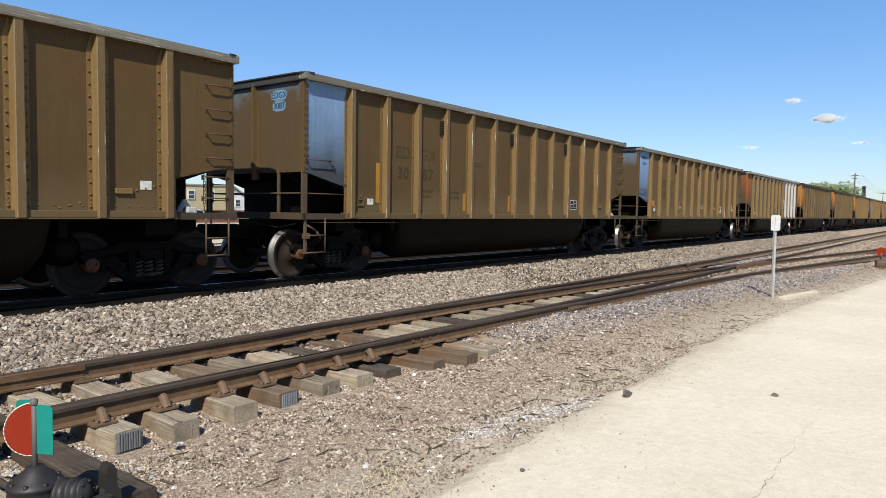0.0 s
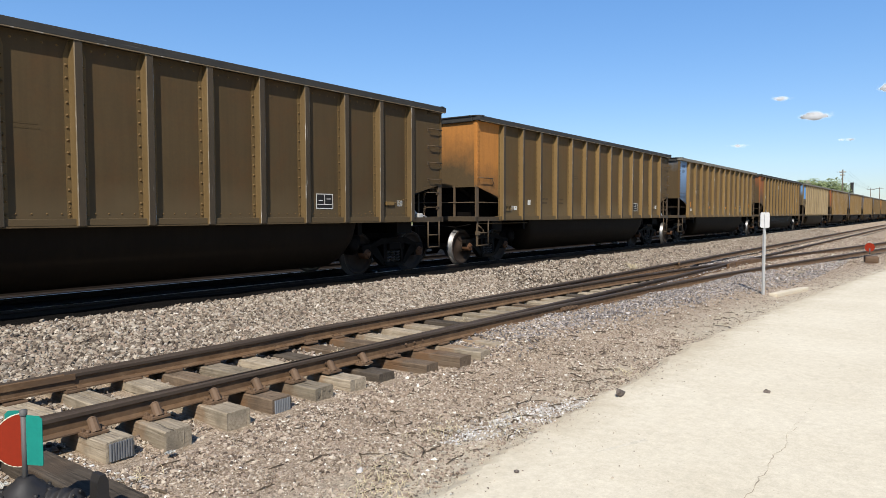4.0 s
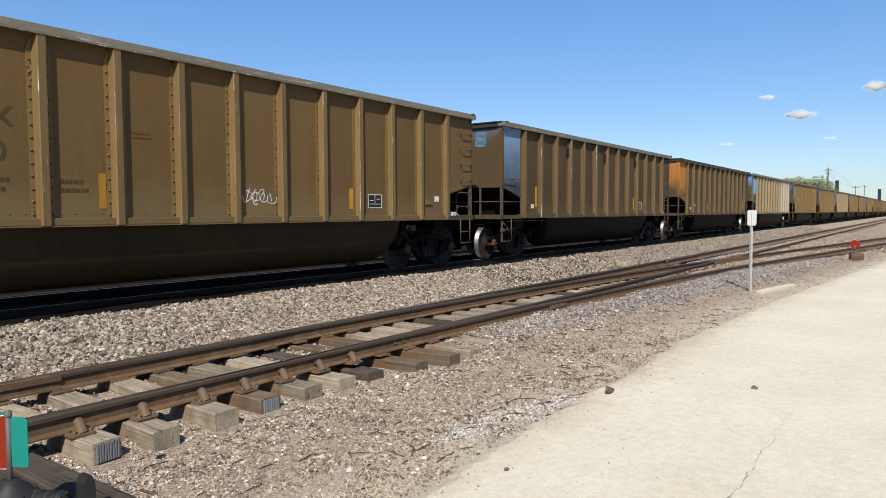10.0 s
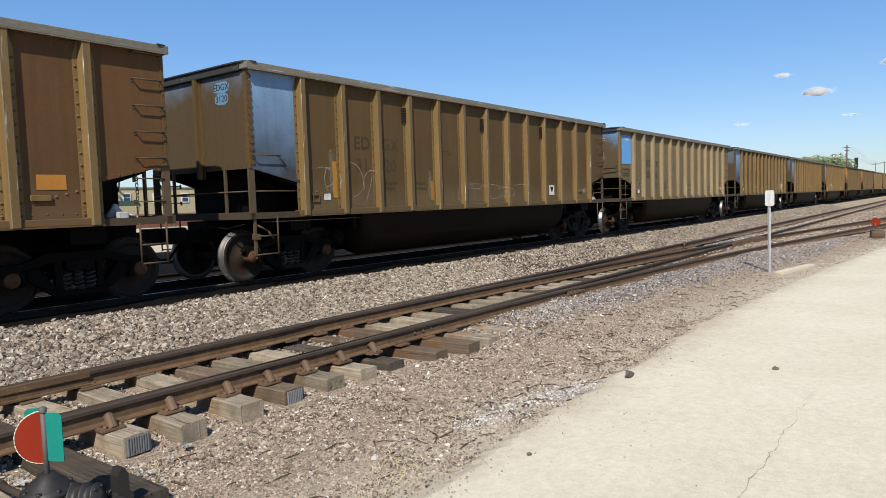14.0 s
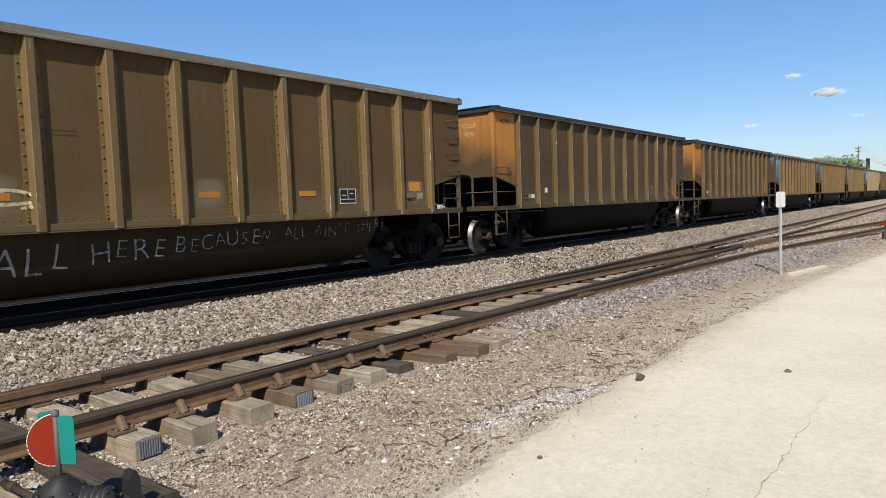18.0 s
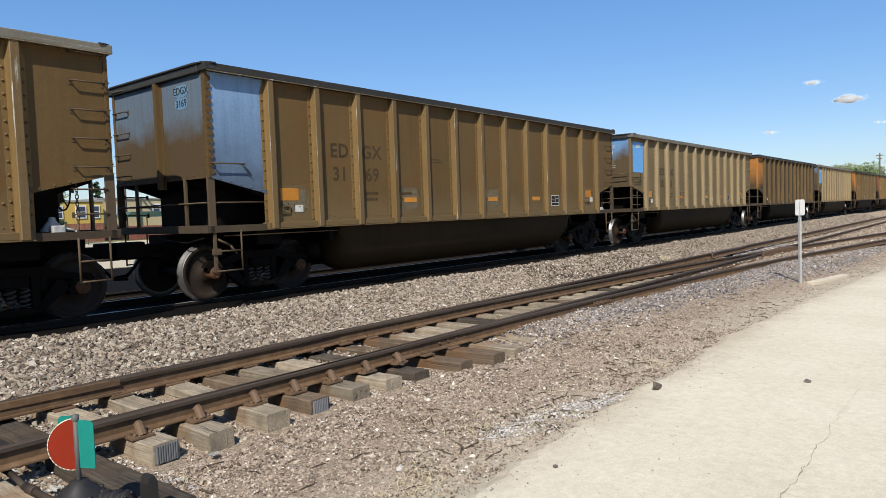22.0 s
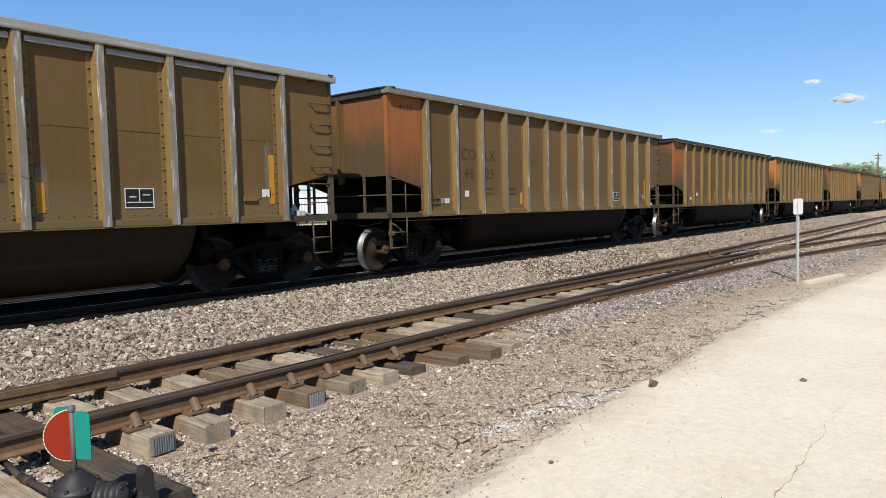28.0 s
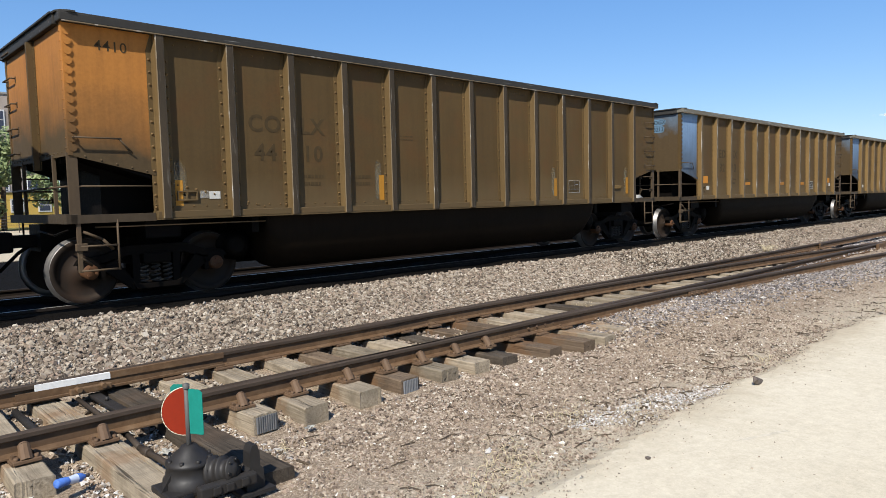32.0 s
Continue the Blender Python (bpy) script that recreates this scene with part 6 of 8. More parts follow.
def build_frog():
    bm = bmesh.new()
    z0, z1 = SIDE_Z - 0.15, SIDE_Z + 0.002
    x = FROG_X
    prism(bm, [(x - 0.3, NEAR_Y - 0.07), (x - 0.3, NEAR_Y + 0.07), (x + 0.3, NEAR_Y + 0.07), (x + 2.2, NEAR_Y + 0.04), (x + 2.2, NEAR_Y - 0.36), (x + 0.3, NEAR_Y - 0.12)], z0, z1 - 0.004, "z")
    for a, b in (((x - 1.6, NEAR_Y + 0.30), (x + 1.6, NEAR_Y - 0.16)), ((x - 1.6, NEAR_Y - 0.10), (x + 1.6, NEAR_Y + 0.11))):
        prism(bm, [(a[0], a[1] - 0.035), (b[0], b[1] - 0.035), (b[0], b[1] + 0.035), (a[0], a[1] + 0.035)], z0, z1, "z")
    tagged(part("switch_frog", bm, [M_RAIL]), "rusty cast frog where the rails cross", "frog", kind="structure")
    for y in (FAR_Y - 0.075,):
        line = [(x - 1.8, y - 0.05), (x - 1.4, y), (x + 1.4, y), (x + 1.8, y - 0.05)]
        tagged(rail_mesh("guard_rail", line, [M_RAIL, M_RAILTOP], SIDE_Z), "short rusty guard rail beside the frog", "rail", kind="structure")


build_frog()


# ---------------- loose stone ----------------
def stones(name, spots, sizes, m, label, seed, flat=0.75, fine=False, shard=False):
    """One mesh of many small crushed stones that lie at spots (x, y, z)."""
    rs = np.random.RandomState(seed)
    t = bmesh.new()
    bmesh.ops.create_icosphere(t, subdivisions=1, radius=1.0)
    base = np.array([v.co[:] for v in t.verts])
    tri = np.array([[v.index for v in f.verts] for f in t.faces])
    t.free()
    if fine:
        # eight-sided chips
        base = np.array([(1, 0, 0), (0, 1, 0), (-1, 0, 0), (0, -1, 0), (0, 0, 1), (0, 0, -1)], float)
        tri = np.array([(0, 1, 4), (1, 2, 4), (2, 3, 4), (3, 0, 4), (1, 0, 5), (2, 1, 5), (3, 2, 5), (0, 3, 5)])
    if shard:
        # six-sided broken blocks
        base = np.array(list(product((-0.72, 0.72), repeat=3)))
        tri = np.array([(0, 1, 3), (0, 3, 2), (4, 6, 7), (4, 7, 5), (0, 4, 5), (0, 5, 1), (2, 3, 7), (2, 7, 6), (0, 2, 6), (0, 6, 4), (1, 5, 7), (1, 7, 3)])
    n = len(spots)
    shape = base[None] * (1 + rs.uniform(-0.45, 0.28, (n, len(base), 1 if not shard else 3)))
    shape = shape * (sizes[:, None, None] * rs.uniform(0.4, 1.45, (n, 1, 3)))
    q = rs.normal(size=(n, 4))
    q /= np.linalg.norm(q, axis=1)[:, None]
    w, x, y, z = q.T
    rot = np.stack([np.stack([1 - 2 * (y * y + z * z), 2 * (x * y - z * w), 2 * (x * z + y * w)], 1), np.stack([2 * (x * y + z * w), 1 - 2 * (x * x + z * z), 2 * (y * z - x * w)], 1), np.stack([2 * (x * z - y * w), 2 * (y * z + x * w), 1 - 2 * (x * x + y * y)], 1)], 1)
    shape = np.einsum("nij,nkj->nki", rot, shape)
    shape[:, :, 2] *= flat
    shape += spots[:, None, :]
    verts = shape.reshape(-1, 3)
    faces = (tri[None] + (np.arange(n) * len(base))[:, None, None]).reshape(-1)
    me = bpy.data.meshes.new(name)
    me.vertices.add(len(verts))
    me.vertices.foreach_set("co", verts.ravel())
    nf = len(faces) // 3
    me.loops.add(nf * 3)
    me.loops.foreach_set("vertex_index", faces.astype(np.int32))
    me.polygons.add(nf)
    me.polygons.foreach_set("loop_start", np.arange(0, nf * 3, 3, dtype=np.int32))
    me.update(calc_edges=True)
    me.materials.append(m)
    me.shade_flat()
    return tagged(new(name, me), label, "gravel", kind="stuff")


def scatter(n, x0, x1, y0, y1, seed, keep=None, lift=0.0):
    rs = np.random.RandomState(seed)
    xs, ys = rs.uniform(x0, x1, n), rs.uniform(y0, y1, n)
    pts = [(x, y, ground_z(x, y) + lift) for x, y in zip(xs, ys) if keep is None or keep(x, y)]
    return np.array(pts)


def on_tie(x, y):
    """Clear of the ties that lie bare."""
    if not 5.0 < y < 7.85:
        return True
    u = (x - 2.75 + 0.265) % 0.53 - 0.265
    return abs(u) > 0.14 or x > 9.5


def pave_y(x):
    for (a, ya), (b, yb) in zip(PAVE, PAVE[1:]):
        if a <= x <= b:
            return ya + (yb - ya) * (x - a) / (b - a)
    return 2.6


def blue_patch(x, y):
    top = branch(x, NEAR_Y)
    low = max(pave_y(x) + 0.35, top - 1.05 - 0.03 * (x - 7))
    return top + 0.5 > y > low + random.gauss(0, 0.22) and random.random() < (x - 6.6) / 2.2


def size_of(n, a, b, seed):
    return a + (b - a) * np.random.RandomState(seed).beta(1.6, 3.0, n)


def build_stone():
    lots = (
        ("ballast", (52000, -3, 14, 7.72, 9.62, 1, lambda x, y: y < 9.5 + random.gauss(0, 0.05), 0.010), (0.015, 0.045), M_BALLAST, "crushed tan-grey ballast stones on the shoulder"),
        ("ballast", (9000, 50, 74, 7.72, 9.85, 14, None, 0.012), (0.04, 0.065), M_BALLAST, "crushed tan-grey ballast stones on the far shoulder"),
        ("ballast", (26000, 14, 50, 7.72, 9.62, 2, lambda x, y: y < 9.5 + random.gauss(0, 0.05), 0.012), (0.026, 0.05), M_BALLAST, "crushed tan-grey ballast stones on the shoulder"),
        ("ballast", (8000, -5, 12, 5.75, 7.75, 3, on_tie, 0.015), (0.016, 0.036), M_BALLAST, "loose ballast stones between the ties"),
        ("ballast", (6000, 12, 32, 5.6, 7.75, 4, None, 0.02), (0.02, 0.04), M_GRAVEL_BLUE, "grey ballast stones between the ties"),
        ("gravel", (80000, -1, 10.5, 2.72, 5.6, 5, lambda x, y: on_tie(x, y) and y > pave_y(x) - 0.08 + 0.55 * random.random() ** 3, 0.003), (0.005, 0.022), M_GRAVEL, "fine brown gravel and dirt beside the track"),
        ("gravel", (1500, 0.6, 2.6, 4.3, 7.0, 17, on_tie, 0.012), (0.012, 0.032), M_PALESTONE, "pale stones and chips between the switch ties"),
        ("gravel", (2600, 0, 10, 2.9, 5.2, 16, on_tie, 0.006), (0.012, 0.032), M_GRAVEL, "single stones lying on the dirt"),
        ("gravel", (4200, -2, 9.5, 4.4, 5.6, 6, on_tie, 0.01), (0.014, 0.034), M_GRAVEL, "loose stones round the tie ends"),
        ("gravel", (26000, 7.2, 31, 3.0, 6.0, 7, blue_patch, 0.012), (0.014, 0.036), M_GRAVEL_BLUE, "blue-grey crushed stone beside the curved rail"),
        ("gravel", (22000, 10, 34, 1.2, 4.6, 8, lambda x, y: y > pave_y(x) + 0.7 * random.random() ** 2, 0.003), (0.008, 0.028), M_GRAVEL, "fine brown gravel and dirt beside the pavement"),
        ("gravel", (11000, 22, 60, 0.6, 7.7, 15, lambda x, y: y > branch(x, NEAR_Y) - 1.0, 0.012), (0.024, 0.05), M_GRAVEL, "mixed gravel between the diverging rails"),
        ("gravel", (5200, 4.4, 6.5, 2.65, 3.6, 9, lambda x, y: abs(y - (3.05 - 0.2 * (x - 5.4))) < abs(random.gauss(0, 0.17)) * min(1, (x - 4.3) / 0.5, (6.6 - x) / 0.5), 0.008), (0.006, 0.020), M_PALESTONE, "pale crushed limestone spilled at the pavement edge"),
        ("gravel", (16000, -1, 14, 2.2, 3.3, 12, lambda x, y: abs(y - pave_y(x) - 0.02) < abs(random.gauss(0, 0.14)) and y > pave_y(x) - 0.3, 0.045), (0.003, 0.010), M_GRAVEL, "fine grit along the broken pavement edge"),
        ("gravel", (2600, 2.6, 12, 0.8, 2.9, 10, lambda x, y: random.random() < math.exp(-(pave_y(x) - y) * 3.0) and y < pave_y(x), 0.045), (0.0035, 0.011), M_GRAVEL, "scattered dark pebbles on the pavement"),
    )
    for i, (name, where, (a, b), m, label) in enumerate(lots):
        pts = scatter(*where)
        stones(name, pts, size_of(len(pts), a, b, i), m, label, 40 + i, flat=0.92 if name == "ballast" else 0.8, fine=b < 0.037 and name == "gravel" or name == "ballast", shard=b < 0.052 and name == "ballast" and i != 2)


M_PALESTONE = stone_mat("pale_limestone", [(0.0, (0.2165, 0.1949, 0.1673)), (0.5, (0.4034, 0.3788, 0.3444)), (1.0, (0.5707, 0.5510, 0.5166))])
build_stone()

# ---------------- switch gear ----------------
M_RED = painted("faded_red_target", (0.215, 0.018, 0.005), (0.18, 0.02, 0.007), streak=0.15, dust_amount=0.5)
M_TEAL = painted("teal_green_target", (0.007, 0.165, 0.128), (0.015, 0.15, 0.118), streak=0.1, dust_amount=0.5)
M_EDGE = plain("cream_target_edge", (0.496, 0.448, 0.336), 0.6)
M_GREYPOLE = painted("galvanised_pole", (0.10, 0.097, 0.092), (0.075, 0.07, 0.064), metal=0.3, streak=0.2)
M_PALESTEEL = painted("pale_galvanised_steel", (0.368, 0.368, 0.352), (0.288, 0.28, 0.264), streak=0.2)
M_WHITEPAINT = painted("white_paint", (0.624, 0.616, 0.584), (0.496, 0.48, 0.44), streak=0.2, dust_amount=0.4)


def half_disc(bm, cx, cz, r, y0, y1, a0, a1, n=20, m=0):
    pts = [(cx, cz)] if a1 - a0 < 6.2 else []
    pts = pts + [(cx + r * math.cos(a0 + (a1 - a0) * i / n), cz + r * math.sin(a0 + (a1 - a0) * i / n)) for i in range(n + 1)]
    prism(bm, pts, y0, y1, "y", m)


def switch_stand(at, label, spin=0.0):
    """A low cast stand with a two-bladed target on its pole."""
    s = new("switch_stand")
    s.matrix_basis = at
    bm = bmesh.new()
    softbox(bm, -0.26, 0.26, -0.17, 0.17, 0.0, 0.045, 0.012)
    lathe(bm, [(0.03, 0.20), (0.09, 0.195), (0.10, 0.18), (0.17, 0.165), (0.18, 0.175), (0.20, 0.172), (0.215, 0.14), (0.25, 0.115), (0.275, 0.075), (0.30, 0.055), (0.305, 0.0001)], 28, (-0.02, 0.02, 0), "z")
    for a in range(8):
        c, q = math.cos(a * 0.7854), math.sin(a * 0.7854)
        tube(bm, (-0.02 + 0.150 * c, 0.02 + 0.150 * q, 0.19), (-0.02 + 0.150 * c, 0.02 + 0.150 * q, 0.225), 0.015, 6)
    for a in (0.4, 1.9, 3.4, 5.0):
        c, q = math.cos(a), math.sin(a)
        prism(bm, [(-0.02 + 0.16 * c, 0.04), (-0.02 + 0.25 * c, 0.04), (-0.02 + 0.16 * c, 0.16)], 0.02 + 0.16 * q, 0.02 + 0.20 * q)
    part("housing", bm, M_IRON, s, "oily black cast iron gear housing")
    bm = bmesh.new()
    prof = [(-0.28, 0.0001), (-0.28, 0.06), (-0.26, 0.075), (-0.255, 0.125), (-0.235, 0.13), (-0.23, 0.105), (-0.17, 0.115), (-0.165, 0.145), (-0.14, 0.15), (-0.135, 0.125), (-0.07, 0.135), (-0.065, 0.16), (-0.04, 0.163), (-0.035, 0.14), (0.04, 0.11)]
    lathe(bm, prof, 24, (0, 0, 0), "y")
    for a in range(6):
        c, q = math.cos(a * 1.0472), math.sin(a * 1.0472)
        tube(bm, (0.10 * c, -0.272, 0.10 * q), (0.10 * c, -0.25, 0.10 * q), 0.014, 6)
    bm.transform(pose(0.08, -0.08, 0.10, -10, 0, 30) @ Matrix.Diagonal((0.72, 0.85, 0.72, 1)))
    part("gear_drum", bm, M_IRON, s)
    bm = bmesh.new()
    softbox(bm, -0.10, 0.34, -0.33, -0.25, 0.02, 0.10, 0.014)
    for x in (0.02, 0.12, 0.24):
        softbox(bm, x - 0.03, x + 0.03, -0.345, -0.33, 0.035, 0.085, 0.006)
    part("latch_bar", bm, M_IRON, s)
    bm = bmesh.new()
    bent(bm, [(-0.14, -0.28, 0.05), (-0.42, -0.33, 0.045), (-0.62, -0.30, 0.05)], 0.028, 8)
    lathe(bm, [(-0.05, 0.0001), (-0.045, 0.04), (0.0, 0.055), (0.045, 0.04), (0.05, 0.0001)], 12, (-0.66, -0.30, 0.05), "x")
    part("throw_lever", bm, M_IRON, s)
    pole = bmesh.new()
    tube(pole, (-0.02, 0.02, 0.22), (-0.02, 0.02, 0.70), 0.018, 12)
    lathe(pole, [(0.69, 0.024), (0.72, 0.026), (0.73, 0.0001)], 12, (-0.02, 0.02, 0), "z")
    lathe(pole, [(0.235, 0.045), (0.26, 0.04), (0.28, 0.02)], 12, (-0.02, 0.02, 0), "z")
    pole = part("pole", pole, M_GREYPOLE, s, "grey target pole")
    turn = pose(-0.02, 0.02, 0, 0, 0, spin)
    blade = bmesh.new()
    half_disc(blade, -0.012, 0.535, 0.165, -0.003, 0.003, math.pi / 2, 3 * math.pi / 2)
    part("red_blade", blade, M_RED, pole, "faded red half-round blade", at=turn)
    rim = bmesh.new()
    for i in range(18):
        a, b = math.pi / 2 + math.pi * i / 18, math.pi / 2 + math.pi * (i + 1) / 18
        tube(rim, (-0.012 + 0.166 * math.cos(a), 0, 0.535 + 0.166 * math.sin(a)), (-0.012 + 0.166 * math.cos(b), 0, 0.535 + 0.166 * math.sin(b)), 0.0045, 5)
    part("blade_rim", rim, M_EDGE, pole, at=turn)
    for w, q, up in ((0.125, 62, 0.0), (0.125, 242, 0.03)):
        blade = bmesh.new()
        prism(blade, [(0.012, 0.38), (w, 0.375), (w + 0.004, 0.39), (w + 0.004, 0.665), (w - 0.02, 0.685), (0.012, 0.69)], -0.003, 0.003)
        part("green_blade", blade, M_TEAL, pole, "teal green blade", at=turn @ pose(0, 0, up, 0, 0, q - 90))
    return tagged(s, label, "switch stand", "switch stands")


switch_stand(pose(1.715, 4.24, 0.10, 0, 0, 0) @ Matrix.Diagonal((0.86, 0.86, 0.94, 1)), "low black switch stand with red and green target", spin=-28)


def build_rods():
    bm = bmesh.new()
    bent(bm, [(1.72, 4.45, 0.14), (1.72, 5.2, 0.12), (1.78, 5.62, 0.10), (1.82, 7.05, 0.10)], 0.023, 8)
    tube(bm, (1.72, 5.0, 0.13), (1.72, 5.12, 0.12), 0.034, 8)
    tagged(part("connecting_rod", bm, M_ROD), "oily iron rod from stand to switch points", "rod")
    bm = bmesh.new()
    softbox(bm, 1.92, 2.02, 5.8, 7.1, 0.09, 0.125, 0.01)
    for y in (6.0, 6.7):
        tube(bm, (1.97, y, 0.12), (1.97, y, 0.16), 0.02, 6)
    tagged(part("switch_rod", bm, M_IRON), "flat iron switch rod between the rails", "rod")
    bm = bmesh.new()
    bent(bm, [(1.28, 5.75, 0.10), (1.30, 7.05, 0.10)], 0.032, 8)
    tagged(part("bridle_rod", bm, M_IRON), "round iron rod under the rails", "rod")
    # the point: a planed rail with a white-painted tip
    bm = bmesh.new()
    prism(bm, [(1.48, FAR_Y - 0.055), (2.13, FAR_Y - 0.085), (2.13, FAR_Y - 0.042), (1.48, FAR_Y - 0.042)], SIDE_Z - 0.065, SIDE_Z - 0.006, "z")
    tip = part("switch_point", bm, M_WHITEPAINT, label="switch point rail with a white-painted tip")
    tagged(tip, category="switch point", kind="structure")
    bm = bmesh.new()
    prism(bm, [(2.13, FAR_Y - 0.085), (3.3, FAR_Y - 0.115), (3.3, FAR_Y - 0.05), (2.13, FAR_Y - 0.042)], SIDE_Z - 0.065, SIDE_Z - 0.004, "z")
    prism(bm, [(1.30, FAR_Y - 0.10), (3.3, FAR_Y - 0.13), (3.3, FAR_Y - 0.05), (1.30, FAR_Y - 0.045)], SIDE_Z - 0.15, SIDE_Z - 0.13, "z")
    prism(bm, [(1.32, FAR_Y - 0.062), (3.3, FAR_Y - 0.092), (3.3, FAR_Y - 0.07), (1.32, FAR_Y - 0.046)], SIDE_Z - 0.13, SIDE_Z - 0.065, "z")
    softbox(bm, 1.75, 2.12, FAR_Y - 0.16, FAR_Y - 0.10, SIDE_Z - 0.15, SIDE_Z - 0.09, 0.01)
    for x in (1.82, 2.04):
        tube(bm, (x, FAR_Y - 0.2, SIDE_Z - 0.10), (x, FAR_Y - 0.1, SIDE_Z - 0.10), 0.025, 8)
    part("point_blade", bm, M_RAIL, tip, "rusty planed rail")
    # a small iron wedge stop on the head tie
    bm = bmesh.new()
    prism(bm, [(-0.05, 0.0), (0.05, 0.0), (0.045, 0.10), (0.028, 0.12), (0.026, 0.20), (0.012, 0.235), (-0.012, 0.235), (-0.026, 0.20), (-0.028, 0.12), (-0.045, 0.10)], -0.035, 0.035)
    box(bm, -0.09, 0.09, -0.07, 0.07, -0.02, 0.0)
    ob = part("lever_stop", bm, M_IRON, label="black iron wedge that holds the switch lever")
    ob.matrix_basis = pose(2.02, 4.05, 0.06) @ Matrix.Diagonal((1.3, 1.3, 1.25, 1))
    tagged(ob, category="iron stop")


build_rods()


def far_stand():
    s = new("switch_stand")
    s.matrix_basis = pose(30.2, 2.32, -0.03, 0, 0, 8)
    bm = bmesh.new()
    softbox(bm, -0.2, 0.5, -0.30, 0.16, 0.05, 0.34, 0.09)
    softbox(bm, -0.9, 0.7, -0.12, 0.12, 0.0, 0.09, 0.02)
    part("housing", bm, M_PLATE, s, "rusty iron stand body")
    bm = bmesh.new()
    tube(bm, (0.0, 0, 0.4), (0.0, 0, 0.62), 0.03, 8)
    pole = part("pole", bm, M_GREYPOLE, s)
    bm = bmesh.new()
    half_disc(bm, 0, 0.66, 0.175, -0.01, 0.01, 0, 2 * math.pi, 8)
    part("red_blade", bm, M_RED, pole, "red target", at=pose(0, 0, 0, 0, 0, 75))
    bm = bmesh.new()
    softbox(bm, -0.12, 0.12, -1.0, 1.6, -0.04, 0.05, 0.02)
    part("head_tie", bm, M_TIE_DARK, s)
    tagged(s, "dark switch stand with a red target", "switch stand", "switch stands")


far_stand()


def sign_post():
    s = new("sign_post")
    s.matrix_basis = pose(16.75, 3.32, 0.03, 0, 0, -18)
    bm = bmesh.new()
    prism(bm, [(-0.038, -0.018), (-0.026, -0.018), (-0.016, 0.012), (0.016, 0.012), (0.026, -0.018), (0.038, -0.018), (0.026, 0.024), (-0.026, 0.024)], 0.0, 1.86, "z")
    part("post", bm, M_PALESTEEL, s, "grey steel channel post")
    bm = bmesh.new()
    t = bmesh.new()
    box(t, -0.098, 0.098, -0.03, -0.024, 1.55, 1.90)
    bmesh.ops.bevel(t, geom=[e for e in t.edges if abs(e.verts[0].co.y - e.verts[1].co.y) > 0.001], offset=0.018, segments=3, affect="EDGES")
    merge(bm, t)
    part("plate", bm, painted("weathered_white_plate", (0.42, 0.415, 0.40), (0.33, 0.32, 0.30), streak=0.2), s, "blank white sign plate", at=pose(0, 0, 0, 0, 0, -45))
    tagged(s, "white sign plate on a grey steel post", "sign")


sign_post()


